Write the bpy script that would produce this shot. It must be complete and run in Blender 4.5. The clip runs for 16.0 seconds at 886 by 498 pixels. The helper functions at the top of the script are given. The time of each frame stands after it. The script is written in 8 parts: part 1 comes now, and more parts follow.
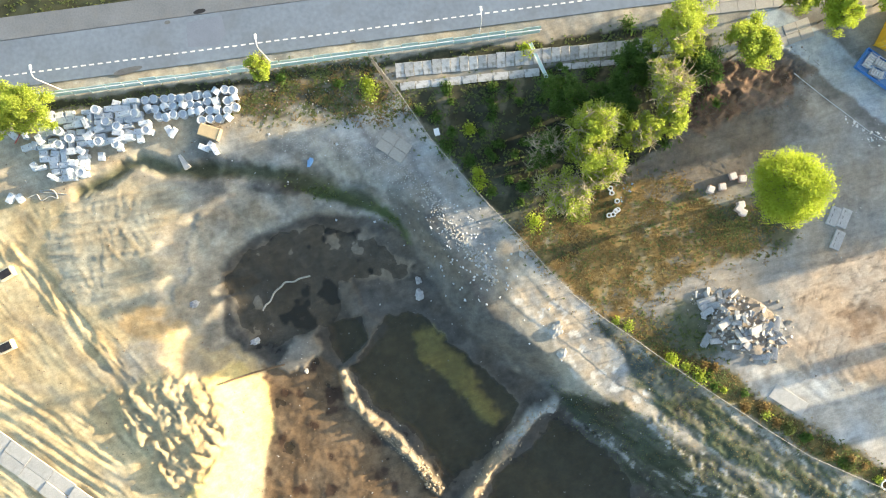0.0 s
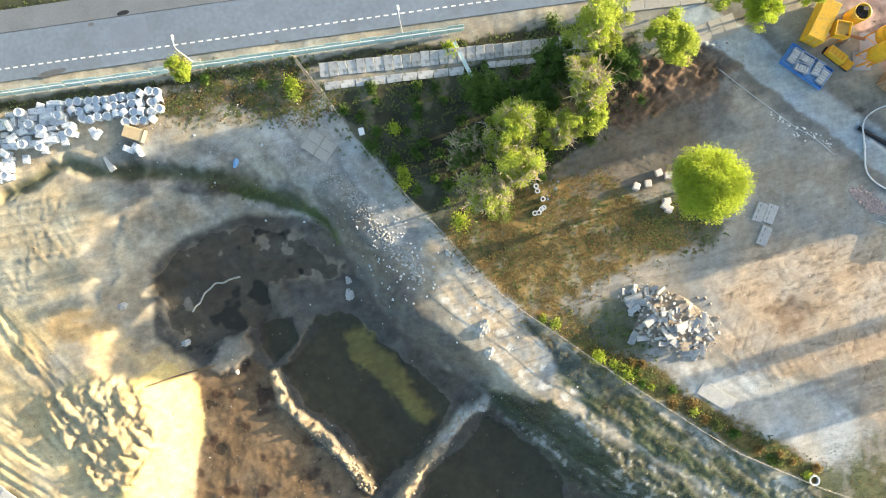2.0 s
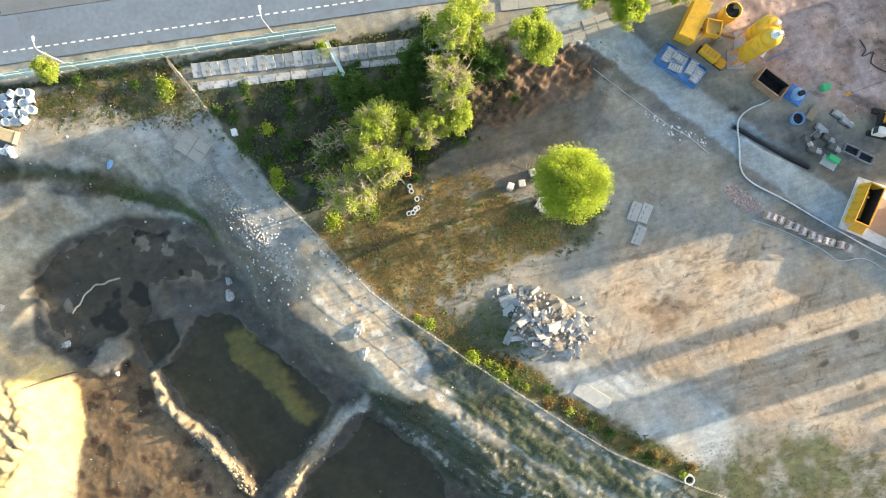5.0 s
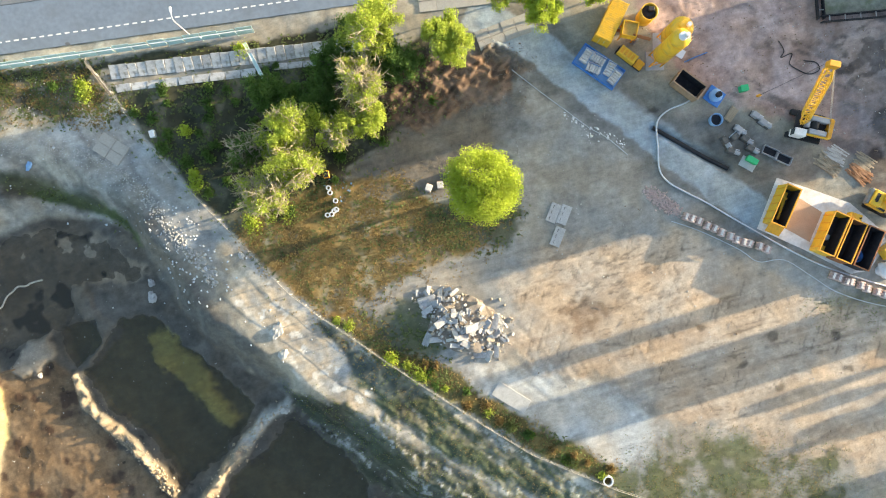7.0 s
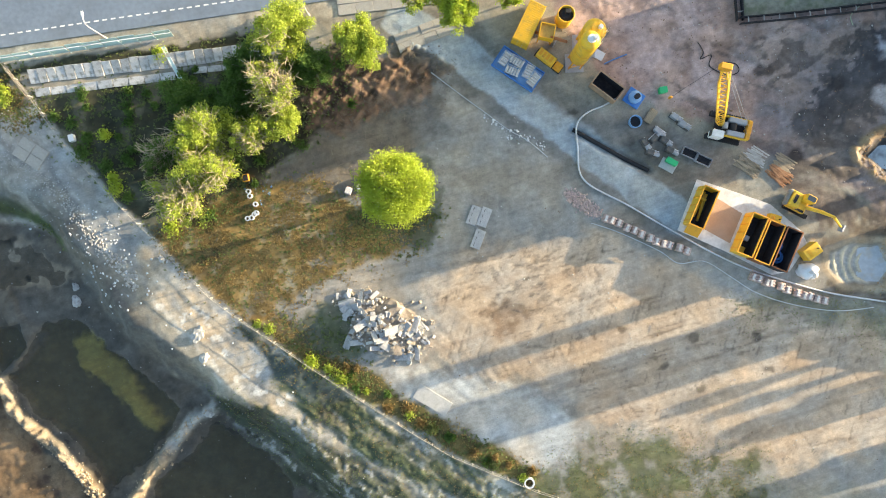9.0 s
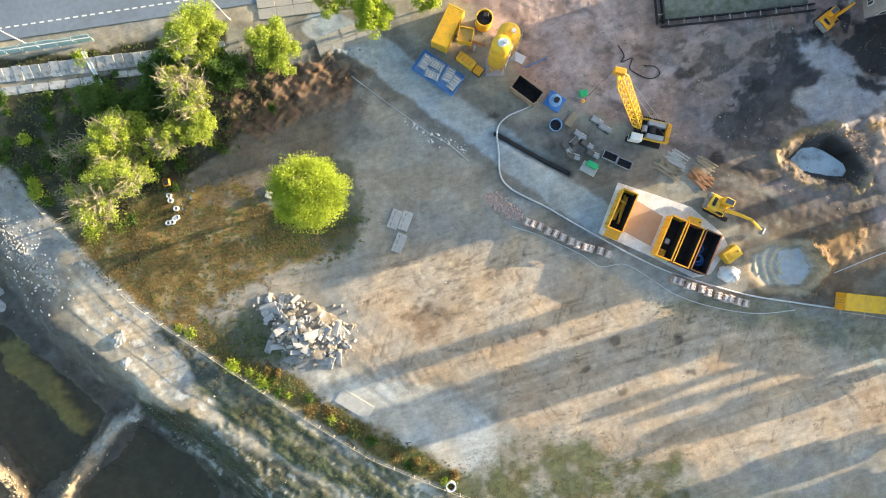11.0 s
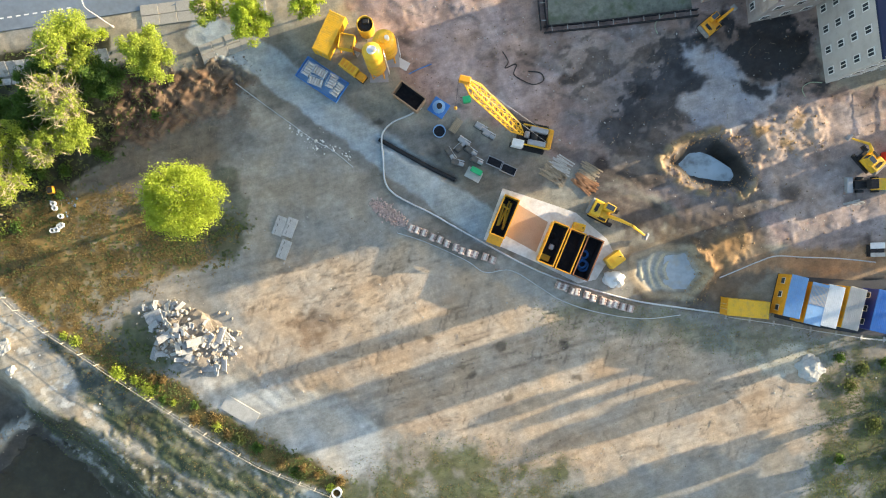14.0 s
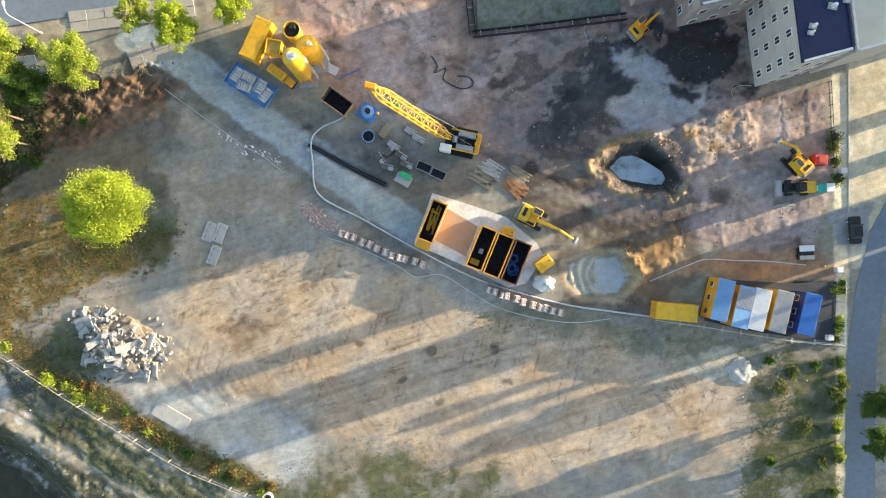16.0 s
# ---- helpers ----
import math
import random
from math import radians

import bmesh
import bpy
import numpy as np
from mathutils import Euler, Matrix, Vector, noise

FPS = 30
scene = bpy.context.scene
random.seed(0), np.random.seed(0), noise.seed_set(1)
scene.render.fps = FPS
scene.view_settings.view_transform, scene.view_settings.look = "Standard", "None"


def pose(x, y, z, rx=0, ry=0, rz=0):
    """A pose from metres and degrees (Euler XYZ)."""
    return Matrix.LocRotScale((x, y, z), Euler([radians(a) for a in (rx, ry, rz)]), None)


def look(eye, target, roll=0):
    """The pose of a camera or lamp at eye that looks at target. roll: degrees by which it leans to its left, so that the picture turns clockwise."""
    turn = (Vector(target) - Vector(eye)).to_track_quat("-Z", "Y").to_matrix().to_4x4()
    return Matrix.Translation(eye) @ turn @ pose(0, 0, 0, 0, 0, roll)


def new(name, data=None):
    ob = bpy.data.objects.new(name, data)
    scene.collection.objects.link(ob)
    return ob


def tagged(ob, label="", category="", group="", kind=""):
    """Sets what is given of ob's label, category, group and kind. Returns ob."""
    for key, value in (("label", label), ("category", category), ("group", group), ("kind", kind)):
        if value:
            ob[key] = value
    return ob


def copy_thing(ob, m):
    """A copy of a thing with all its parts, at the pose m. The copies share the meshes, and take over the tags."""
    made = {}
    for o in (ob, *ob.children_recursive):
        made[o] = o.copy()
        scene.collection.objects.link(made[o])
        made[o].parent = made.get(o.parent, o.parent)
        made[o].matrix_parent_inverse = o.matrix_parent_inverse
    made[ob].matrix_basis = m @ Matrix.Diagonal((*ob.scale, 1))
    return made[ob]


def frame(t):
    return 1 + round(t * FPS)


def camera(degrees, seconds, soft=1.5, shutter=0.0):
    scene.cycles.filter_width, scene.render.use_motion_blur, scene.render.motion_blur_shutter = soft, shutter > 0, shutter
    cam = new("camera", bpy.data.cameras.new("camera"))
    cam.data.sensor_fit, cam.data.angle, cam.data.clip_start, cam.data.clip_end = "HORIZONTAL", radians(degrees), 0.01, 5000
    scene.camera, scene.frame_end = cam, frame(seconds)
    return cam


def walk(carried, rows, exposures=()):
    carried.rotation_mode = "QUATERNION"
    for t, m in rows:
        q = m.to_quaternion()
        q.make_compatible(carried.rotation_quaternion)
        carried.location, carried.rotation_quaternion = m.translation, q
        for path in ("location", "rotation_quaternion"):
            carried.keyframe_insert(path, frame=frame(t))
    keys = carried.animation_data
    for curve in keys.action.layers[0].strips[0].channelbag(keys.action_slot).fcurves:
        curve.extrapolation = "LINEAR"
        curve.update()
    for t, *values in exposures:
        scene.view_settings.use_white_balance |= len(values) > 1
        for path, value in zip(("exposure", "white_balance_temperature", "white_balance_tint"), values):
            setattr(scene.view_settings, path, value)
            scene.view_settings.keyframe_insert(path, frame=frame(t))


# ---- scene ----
cam = camera(72.0, 16.0, soft=1.1)
METRES, EYE, TILT, LEAN, TURN = 92.0, 90.7, -90.0, 0.0, 0.0
ROWS = [
    (0.0, 0.0, 0.0, 0.0, 0.0, 0.0, -0.0),
    (0.5, 0.0276, 0.0001, -0.0002, 0.02, -0.01, 0.16),
    (1.0, 0.057, 0.0005, -0.0002, 0.03, -0.04, 0.35),
    (1.5, 0.0874, 0.0008, -0.0004, 0.02, -0.06, 0.48),
    (2.0, 0.1189, 0.0012, -0.0006, 0.0, -0.07, 0.55),
    (2.5, 0.1517, 0.0017, -0.0005, 0.0, -0.11, 0.63),
    (3.0, 0.185, 0.0023, -0.0006, -0.0, -0.12, 0.69),
    (3.5, 0.219, 0.0027, -0.0002, -0.01, -0.14, 0.75),
    (4.0, 0.2531, 0.003, 0.0, -0.03, -0.17, 0.74),
    (6.5, 0.4173, 0.0033, 0.0009, -0.14, -0.23, 0.81),
    (7.0, 0.4493, 0.0033, 0.0014, -0.15, -0.24, 0.82),
    (7.5, 0.4812, 0.0031, 0.002, -0.17, -0.26, 0.85),
    (8.0, 0.5131, 0.003, 0.0024, -0.18, -0.25, 0.93),
    (8.5, 0.5451, 0.0029, 0.0032, -0.18, -0.27, 0.98),
    (9.0, 0.5768, 0.0027, 0.0039, -0.19, -0.25, 1.07),
    (11.5, 0.734, 0.0018, 0.008, -0.26, -0.22, 1.24),
    (12.0, 0.7652, 0.0016, 0.009, -0.27, -0.2, 1.27),
    (12.5, 0.7965, 0.0013, 0.0099, -0.29, -0.2, 1.33),
    (13.0, 0.8277, 0.0011, 0.0112, -0.3, -0.24, 1.4),
    (13.5, 0.8586, 0.0008, 0.0124, -0.32, -0.25, 1.42),
    (14.0, 0.887, 0.0006, 0.0134, -0.33, -0.26, 1.46),
    (14.5, 0.9166, 0.0004, 0.0144, -0.34, -0.26, 1.51),
    (15.0, 0.9452, 0.0001, 0.0154, -0.35, -0.27, 1.53),
    (15.5, 0.9732, -0.0002, 0.0167, -0.35, -0.27, 1.49),
    (16.0, 0.9997, -0.0005, 0.0181, -0.36, -0.28, 1.72),
]
walk(cam, [(t, pose(0, 0, EYE, TILT, LEAN, TURN) @ pose(METRES * x, METRES * y, METRES * z, 90 + pitch, roll, yaw)) for t, x, y, z, yaw, pitch, roll in ROWS],
     exposures=[(0.0, 2.0), (4.0, 1.97), (9.0, 1.94), (12.5, 1.81), (16.0, 1.73)])

# ---- world and sun: low evening sun from the east-north-east, thin haze ----
SUN_ELEV, SUN_AZ = 8.5, 16.5      # degrees above the horizon, degrees from +X towards +Y
world = bpy.data.worlds.new("evening_sky")
scene.world = world
world.use_nodes = True
wn = world.node_tree.nodes
sky = wn.new("ShaderNodeTexSky")
sky.sky_type, sky.sun_disc = "NISHITA", False
sky.sun_elevation, sky.sun_rotation = radians(SUN_ELEV), radians(90 - SUN_AZ)
sky.air_density, sky.dust_density, sky.ozone_density = 1.0, 1.5, 1.0
world.node_tree.links.new(sky.outputs[0], wn["Background"].inputs[0])
wn["Background"].inputs[1].default_value = 0.145
sun = new("sun", bpy.data.lights.new("sun", "SUN"))
sun.data.energy, sun.data.angle, sun.data.color = 4.7, radians(0.45), (1.0, 0.82, 0.56)
sun.matrix_world = look((0, 0, 0), (-math.cos(radians(SUN_ELEV)) * math.cos(radians(SUN_AZ)),
                                    -math.cos(radians(SUN_ELEV)) * math.sin(radians(SUN_AZ)), -math.sin(radians(SUN_ELEV))))

# ---- materials ----
def leafy(m, share=0.5):
    """Lets a share of the light through the leaf."""
    t = m.node_tree
    p, out = t.nodes["Principled BSDF"], t.nodes["Material Output"]
    thin, mix = t.nodes.new("ShaderNodeBsdfTranslucent"), t.nodes.new("ShaderNodeMixShader")
    src = p.inputs["Base Color"].links[0].from_socket
    t.links.new(src, thin.inputs["Color"])
    mix.inputs[0].default_value = share
    t.links.new(p.outputs[0], mix.inputs[1])
    t.links.new(thin.outputs[0], mix.inputs[2])
    t.links.new(mix.outputs[0], out.inputs["Surface"])
    return m


def material(name, rgb, rough=0.8, metal=0.0, vary=0.25, scale=1.2, bump=0.2, fine=9.0, spec=0.4, dirt=None, dirt_amount=0.35, alpha=1.0, attr="", per_piece=0.0):
    """Colour with broad stains and fine grain, both in metres, and a fine relief."""
    m = bpy.data.materials.new(name)
    m.use_nodes = True
    t = m.node_tree
    n, l = t.nodes, t.links
    p = n["Principled BSDF"]
    p.inputs["Roughness"].default_value, p.inputs["Metallic"].default_value = rough, metal
    p.inputs["Specular IOR Level"].default_value, p.inputs["Alpha"].default_value = spec, alpha
    co = n.new("ShaderNodeTexCoord")
    big, small = n.new("ShaderNodeTexNoise"), n.new("ShaderNodeTexNoise")
    big.inputs["Scale"].default_value, big.inputs["Detail"].default_value = scale, 5
    small.inputs["Scale"].default_value, small.inputs["Detail"].default_value = fine, 4
    for q in (big, small):
        l.new(co.outputs["Object"], q.inputs["Vector"])
    add = n.new("ShaderNodeMath")
    add.operation = "ADD"
    l.new(big.outputs[0], add.inputs[0])
    l.new(small.outputs[0], add.inputs[1])
    last = add.outputs[0]
    if per_piece:
        info, mul, more = n.new("ShaderNodeObjectInfo"), n.new("ShaderNodeMath"), n.new("ShaderNodeMath")
        mul.operation, more.operation = "MULTIPLY_ADD", "ADD"
        l.new(info.outputs["Random"], mul.inputs[0])
        mul.inputs[1].default_value, mul.inputs[2].default_value = per_piece, -per_piece / 2
        l.new(last, more.inputs[0])
        l.new(mul.outputs[0], more.inputs[1])
        last = more.outputs[0]
    rng = n.new("ShaderNodeMapRange")
    rng.inputs[1].default_value, rng.inputs[2].default_value = 0.6, 1.4
    rng.inputs[3].default_value, rng.inputs[4].default_value = 1 - vary, 1 + vary
    rng.clamp = False
    l.new(last, rng.inputs[0])
    mix = n.new("ShaderNodeMix")
    mix.data_type, mix.blend_type = "RGBA", "MULTIPLY"
    mix.inputs[0].default_value = 1
    if attr:
        at = n.new("ShaderNodeAttribute")
        at.attribute_name = attr
        l.new(at.outputs["Color"], mix.inputs[6])
        l.new(at.outputs["Alpha"], p.inputs["Roughness"])
    else:
        mix.inputs[6].default_value = (*rgb, 1)
    l.new(rng.outputs[0], mix.inputs[7])
    out = mix.outputs[2]
    if dirt:
        spots, ramp, over = n.new("ShaderNodeTexNoise"), n.new("ShaderNodeMapRange"), n.new("ShaderNodeMix")
        spots.inputs["Scale"].default_value, spots.inputs["Detail"].default_value = scale * 1.7, 6
        l.new(co.outputs["Object"], spots.inputs["Vector"])
        ramp.inputs[1].default_value, ramp.inputs[2].default_value, ramp.inputs[4].default_value = 0.5, 0.72, dirt_amount
        l.new(spots.outputs[0], ramp.inputs[0])
        over.data_type = "RGBA"
        l.new(ramp.outputs[0], over.inputs[0])
        l.new(out, over.inputs[6])
        over.inputs[7].default_value = (*dirt, 1)
        out = over.outputs[2]
    l.new(out, p.inputs["Base Color"])
    if bump:
        b = n.new("ShaderNodeBump")
        b.inputs["Strength"].default_value, b.inputs["Distance"].default_value = bump, 0.08
        l.new(small.outputs[0], b.inputs["Height"])
        l.new(b.outputs[0], p.inputs["Normal"])
    return m




def ground_material():
    """Earth of the colour that the sheet carries, broken by crisp blotches, fine grain and faint drag marks."""
    m = bpy.data.materials.new("bare_ground")
    m.use_nodes = True
    n, l = m.node_tree.nodes, m.node_tree.links
    p = n["Principled BSDF"]
    p.inputs["Specular IOR Level"].default_value = 0.25
    co, at = n.new("ShaderNodeTexCoord"), n.new("ShaderNodeAttribute")
    at.attribute_name = "tint"
    value = None
    for scale, detail, rough, lo, hi, weak, strong, turn, stretch in ((0.11, 6, 0.6, 0.35, 0.65, 0.93, 1.06, 0, (1, 1, 1)), (0.42, 10, 0.7, 0.38, 0.62, 0.89, 1.09, 0, (1, 1, 1)), (1.1, 9, 0.75, 0.37, 0.63, 0.84, 1.13, 0, (1, 1, 1)), (1.0, 6, 0.65, 0.36, 0.64, 0.90, 1.08, 17, (0.28, 1.5, 1)), (4.2, 4, 0.65, 0.3, 0.7, 0.90, 1.10, 0, (1, 1, 1))):
        mp, tex, rg = n.new("ShaderNodeMapping"), n.new("ShaderNodeTexNoise"), n.new("ShaderNodeMapRange")
        mp.vector_type = "TEXTURE"
        mp.inputs["Rotation"].default_value = (0, 0, radians(turn))
        mp.inputs["Scale"].default_value = [1 / v for v in stretch]
        l.new(co.outputs["Object"], mp.inputs["Vector"])
        l.new(mp.outputs[0], tex.inputs["Vector"])
        tex.inputs["Scale"].default_value, tex.inputs["Detail"].default_value, tex.inputs["Roughness"].default_value = scale, detail, rough
        rg.inputs[1].default_value, rg.inputs[2].default_value, rg.inputs[3].default_value, rg.inputs[4].default_value = lo, hi, weak, strong
        l.new(tex.outputs[0], rg.inputs[0])
        if value is None:
            value = rg.outputs[0]
        else:
            mul = n.new("ShaderNodeMath")
            mul.operation = "MULTIPLY"
            l.new(value, mul.inputs[0])
            l.new(rg.outputs[0], mul.inputs[1])
            value = mul.outputs[0]
        if scale == 1.1:
            relief = tex.outputs[0]
    mix = n.new("ShaderNodeMix")
    mix.data_type, mix.blend_type = "RGBA", "MULTIPLY"
    mix.inputs[0].default_value = 1
    l.new(at.outputs["Color"], mix.inputs[6])
    l.new(value, mix.inputs[7])
    # earth is never one hue: warm and cool drifts, about seven metres across
    drift, cast, hue = n.new("ShaderNodeTexNoise"), n.new("ShaderNodeMix"), n.new("ShaderNodeMix")
    drift.inputs["Scale"].default_value, drift.inputs["Detail"].default_value = 0.15, 7
    l.new(co.outputs["Object"], drift.inputs["Vector"])
    cast.data_type, hue.data_type, hue.blend_type = "RGBA", "RGBA", "MULTIPLY"
    spread = n.new("ShaderNodeMapRange")
    spread.inputs[1].default_value, spread.inputs[2].default_value = 0.38, 0.62
    l.new(drift.outputs[0], spread.inputs[0])
    l.new(spread.outputs[0], cast.inputs[0])
    cast.inputs[6].default_value, cast.inputs[7].default_value = (0.94, 1.0, 1.07, 1), (1.07, 1.0, 0.91, 1)
    hue.inputs[0].default_value = 1
    l.new(mix.outputs[2], hue.inputs[6])
    l.new(cast.outputs[2], hue.inputs[7])
    l.new(hue.outputs[2], p.inputs["Base Color"])
    l.new(at.outputs["Alpha"], p.inputs["Roughness"])
    b = n.new("ShaderNodeBump")
    b.inputs["Strength"].default_value, b.inputs["Distance"].default_value = 0.4, 0.07
    l.new(relief, b.inputs["Height"])
    l.new(b.outputs[0], p.inputs["Normal"])
    return m


GROUND = ground_material()
ASPHALT = material("weathered_asphalt", (0.175, 0.215, 0.265), rough=0.85, vary=0.2, scale=0.12, fine=1.5, bump=0.05, dirt=(0.14, 0.16, 0.185), dirt_amount=0.6)
PAVEMENT = material("grey_pavement", (0.165, 0.18, 0.195), rough=0.9, vary=0.2, scale=0.3, fine=4.0, dirt=(0.2, 0.2, 0.19))
PAVING = material("dusty_paving", (0.38, 0.36, 0.32), rough=0.9, vary=0.18, scale=0.5, fine=6.0, dirt=(0.25, 0.23, 0.19))
WHITE_PAINT = material("worn_road_paint", (0.75, 0.75, 0.72), vary=0.12, scale=3.0)
CONCRETE = material("pale_concrete", (0.44, 0.43, 0.40), rough=0.85, vary=0.2, scale=1.0, dirt=(0.26, 0.24, 0.2), per_piece=0.35)
RUBBLE_TAN = material("dusty_tan_concrete", (0.38, 0.33, 0.26), rough=0.9, vary=0.35, scale=1.6, dirt=(0.22, 0.16, 0.1), per_piece=0.4)
RUBBLE_GREY = material("broken_grey_concrete", (0.38, 0.38, 0.38), rough=0.9, vary=0.3, scale=1.6, dirt=(0.2, 0.18, 0.15), per_piece=0.45)
CONCRETE_WHITE = material("limewashed_concrete", (0.60, 0.63, 0.66), rough=0.8, vary=0.16, scale=1.3, dirt=(0.35, 0.34, 0.31), per_piece=0.3)
CONCRETE_MID = material("grey_concrete", (0.42, 0.42, 0.415), rough=0.9, vary=0.25, scale=1.0, dirt=(0.18, 0.17, 0.15), per_piece=0.3)
CONCRETE_DARK = material("stained_concrete", (0.24, 0.235, 0.225), rough=0.9, vary=0.25, scale=1.0, dirt=(0.1, 0.1, 0.09))
YELLOW = material("yellow_enamel", (0.78, 0.46, 0.03), rough=0.45, vary=0.12, scale=0.8, bump=0.05, dirt=(0.42, 0.27, 0.09), dirt_amount=0.55)
AMBER = material("amber_enamel", (0.75, 0.34, 0.02), rough=0.5, vary=0.15, scale=1.0, bump=0.05, dirt=(0.25, 0.13, 0.04), dirt_amount=0.4)
BLUE = material("blue_sheet", (0.05, 0.19, 0.52), rough=0.5, vary=0.15, scale=0.9, bump=0.05, dirt=(0.2, 0.28, 0.4), dirt_amount=0.3)
BLUE_PALE = material("faded_blue_sheet", (0.19, 0.36, 0.60), rough=0.5, vary=0.15, scale=1.2, dirt=(0.4, 0.42, 0.45), dirt_amount=0.3)
DARK_BLUE = material("navy_roof_felt", (0.011, 0.024, 0.075), rough=0.8, vary=0.2, scale=0.6)
BLACK = material("black_rubber", (0.018, 0.018, 0.02), rough=0.7, vary=0.3)
SOOT = material("dark_interior", (0.02, 0.02, 0.025), rough=0.85, vary=0.4, scale=1.5, dirt=(0.07, 0.06, 0.05))
STEEL = material("grey_steel", (0.34, 0.35, 0.37), rough=0.5, metal=0.3, vary=0.15)
GALV = material("galvanised_steel", (0.60, 0.62, 0.64), rough=0.45, metal=0.4, vary=0.12)
WHITE = material("white_sheet_metal", (0.74, 0.74, 0.73), rough=0.5, vary=0.1, dirt=(0.45, 0.44, 0.41), dirt_amount=0.3)
GREY_ROOF = material("grey_ribbed_sheet", (0.42, 0.41, 0.39), rough=0.6, vary=0.15)
RUST = material("rusty_steel", (0.30, 0.12, 0.05), rough=0.8, vary=0.3, scale=2.0)
TURQUOISE = material("turquoise_mesh_paint", (0.50, 0.66, 0.63), rough=0.6, vary=0.2, scale=0.8, dirt=(0.7, 0.74, 0.72), dirt_amount=0.6)
HOSE_GREEN = material("faded_green_hose", (0.36, 0.42, 0.28), rough=0.6, vary=0.2)
GREEN = material("green_plastic", (0.03, 0.42, 0.16), rough=0.45, vary=0.12)
RED = material("red_enamel", (0.48, 0.04, 0.03), rough=0.5, vary=0.15)
TIMBER = material("weathered_timber", (0.32, 0.26, 0.18), rough=0.85, vary=0.3, scale=1.5, per_piece=0.5)
TIMBER_RED = material("reddish_timber", (0.32, 0.17, 0.09), rough=0.85, vary=0.3, scale=1.5, per_piece=0.5)
BRICK = material("stacked_red_brick", (0.52, 0.39, 0.345), rough=0.9, vary=0.3, scale=3.0, fine=14, per_piece=0.4)
WRAP = material("pale_plastic_wrap", (0.62, 0.58, 0.54), rough=0.35, vary=0.25, scale=3.0, per_piece=0.3)
OLD_PLASTER = material("grimy_pink_plaster", (0.40, 0.34, 0.32), rough=0.9, vary=0.2, scale=0.4, dirt=(0.18, 0.15, 0.13), dirt_amount=0.6)
PLASTER = material("beige_plaster", (0.50, 0.475, 0.455), rough=0.9, vary=0.12, scale=0.5, dirt=(0.3, 0.26, 0.22))
GLASS = material("window_glass", (0.05, 0.06, 0.07), rough=0.08, vary=0.1, bump=0, spec=0.6)
LEAF_BRIGHT = material("fresh_leaf", (0.43, 0.52, 0.06), rough=0.6, vary=0.2, scale=0.7, fine=4.0, bump=0)
LEAF_YELLOW = material("yellow_green_leaf", (0.40, 0.48, 0.075), rough=0.65, vary=0.35, scale=0.5, fine=3.0, bump=0)
LEAF_DARK = material("dark_leaf", (0.115, 0.20, 0.04), rough=0.65, vary=0.45, scale=0.6, fine=3.0, bump=0)
GRASS_DRY = material("dry_grass", (0.30, 0.215, 0.085), rough=0.8, vary=0.45, scale=0.4, fine=3.0, bump=0)
GRASS_GREEN = material("green_weeds", (0.16, 0.195, 0.065), rough=0.8, vary=0.45, scale=0.4, fine=3.0, bump=0)
for q in (LEAF_BRIGHT, LEAF_YELLOW, LEAF_DARK, GRASS_DRY, GRASS_GREEN):
    leafy(q)
TWIG = material("pale_bare_twig", (0.40, 0.34, 0.24), rough=0.9, vary=0.2)
BARK = material("grey_bark", (0.20, 0.17, 0.13), rough=0.95, vary=0.3, scale=2.0)
SOIL = material("dark_soil_lump", (0.17, 0.115, 0.07), rough=0.95, vary=0.35, scale=2.0)
WATER = material("murky_water", (0.048, 0.043, 0.028), rough=0.06, vary=0.3, scale=0.15, fine=0.8, bump=0.01, spec=0.5, alpha=0.42)
CREAM = material("cream_roof_sheet", (0.62, 0.58, 0.46), rough=0.7, vary=0.15, scale=0.4)
PAD = material("bright_concrete_pad", (0.68, 0.66, 0.63), rough=0.85, vary=0.2, scale=0.4, fine=3.0, dirt=(0.4, 0.33, 0.27), dirt_amount=0.6)
STAINED = material("dark_asphalt_stain", (0.12, 0.125, 0.13), vary=0.3, scale=1.0)
# the pool's pale blue base stands in for the sky it reflects
POOL = material("sky_tinted_pool", (0.42, 0.52, 0.58), rough=0.06, vary=0.12, scale=0.3, fine=0.8, bump=0.0, spec=0.6, dirt=(0.12, 0.13, 0.13), dirt_amount=0.8)
SLURRY = material("pale_slurry", (0.40, 0.43, 0.45), rough=0.3, vary=0.2, scale=0.5, fine=1.5, bump=0.05, dirt=(0.42, 0.37, 0.29), dirt_amount=0.8)

# ---- mesh helpers ----
def link(name, bm, mat, smooth=False):
    me = bpy.data.meshes.new(name)
    bm.to_mesh(me)
    bm.free()
    for q in (mat if isinstance(mat, (list, tuple)) else [mat]):
        me.materials.append(q)
    if smooth:
        me.polygons.foreach_set("use_smooth", [True] * len(me.polygons))
    return new(name, me)


def part(name, bm, mat, parent, label="", smooth=False):
    ob = link(name, bm, mat, smooth)
    ob.parent = parent
    if label:
        ob["label"] = label
    return ob


def thing(name, m, label, category, group="", kind=""):
    ob = new(name)
    ob.empty_display_size = 0.3
    ob.matrix_world = m
    return tagged(ob, label, category, group, kind)


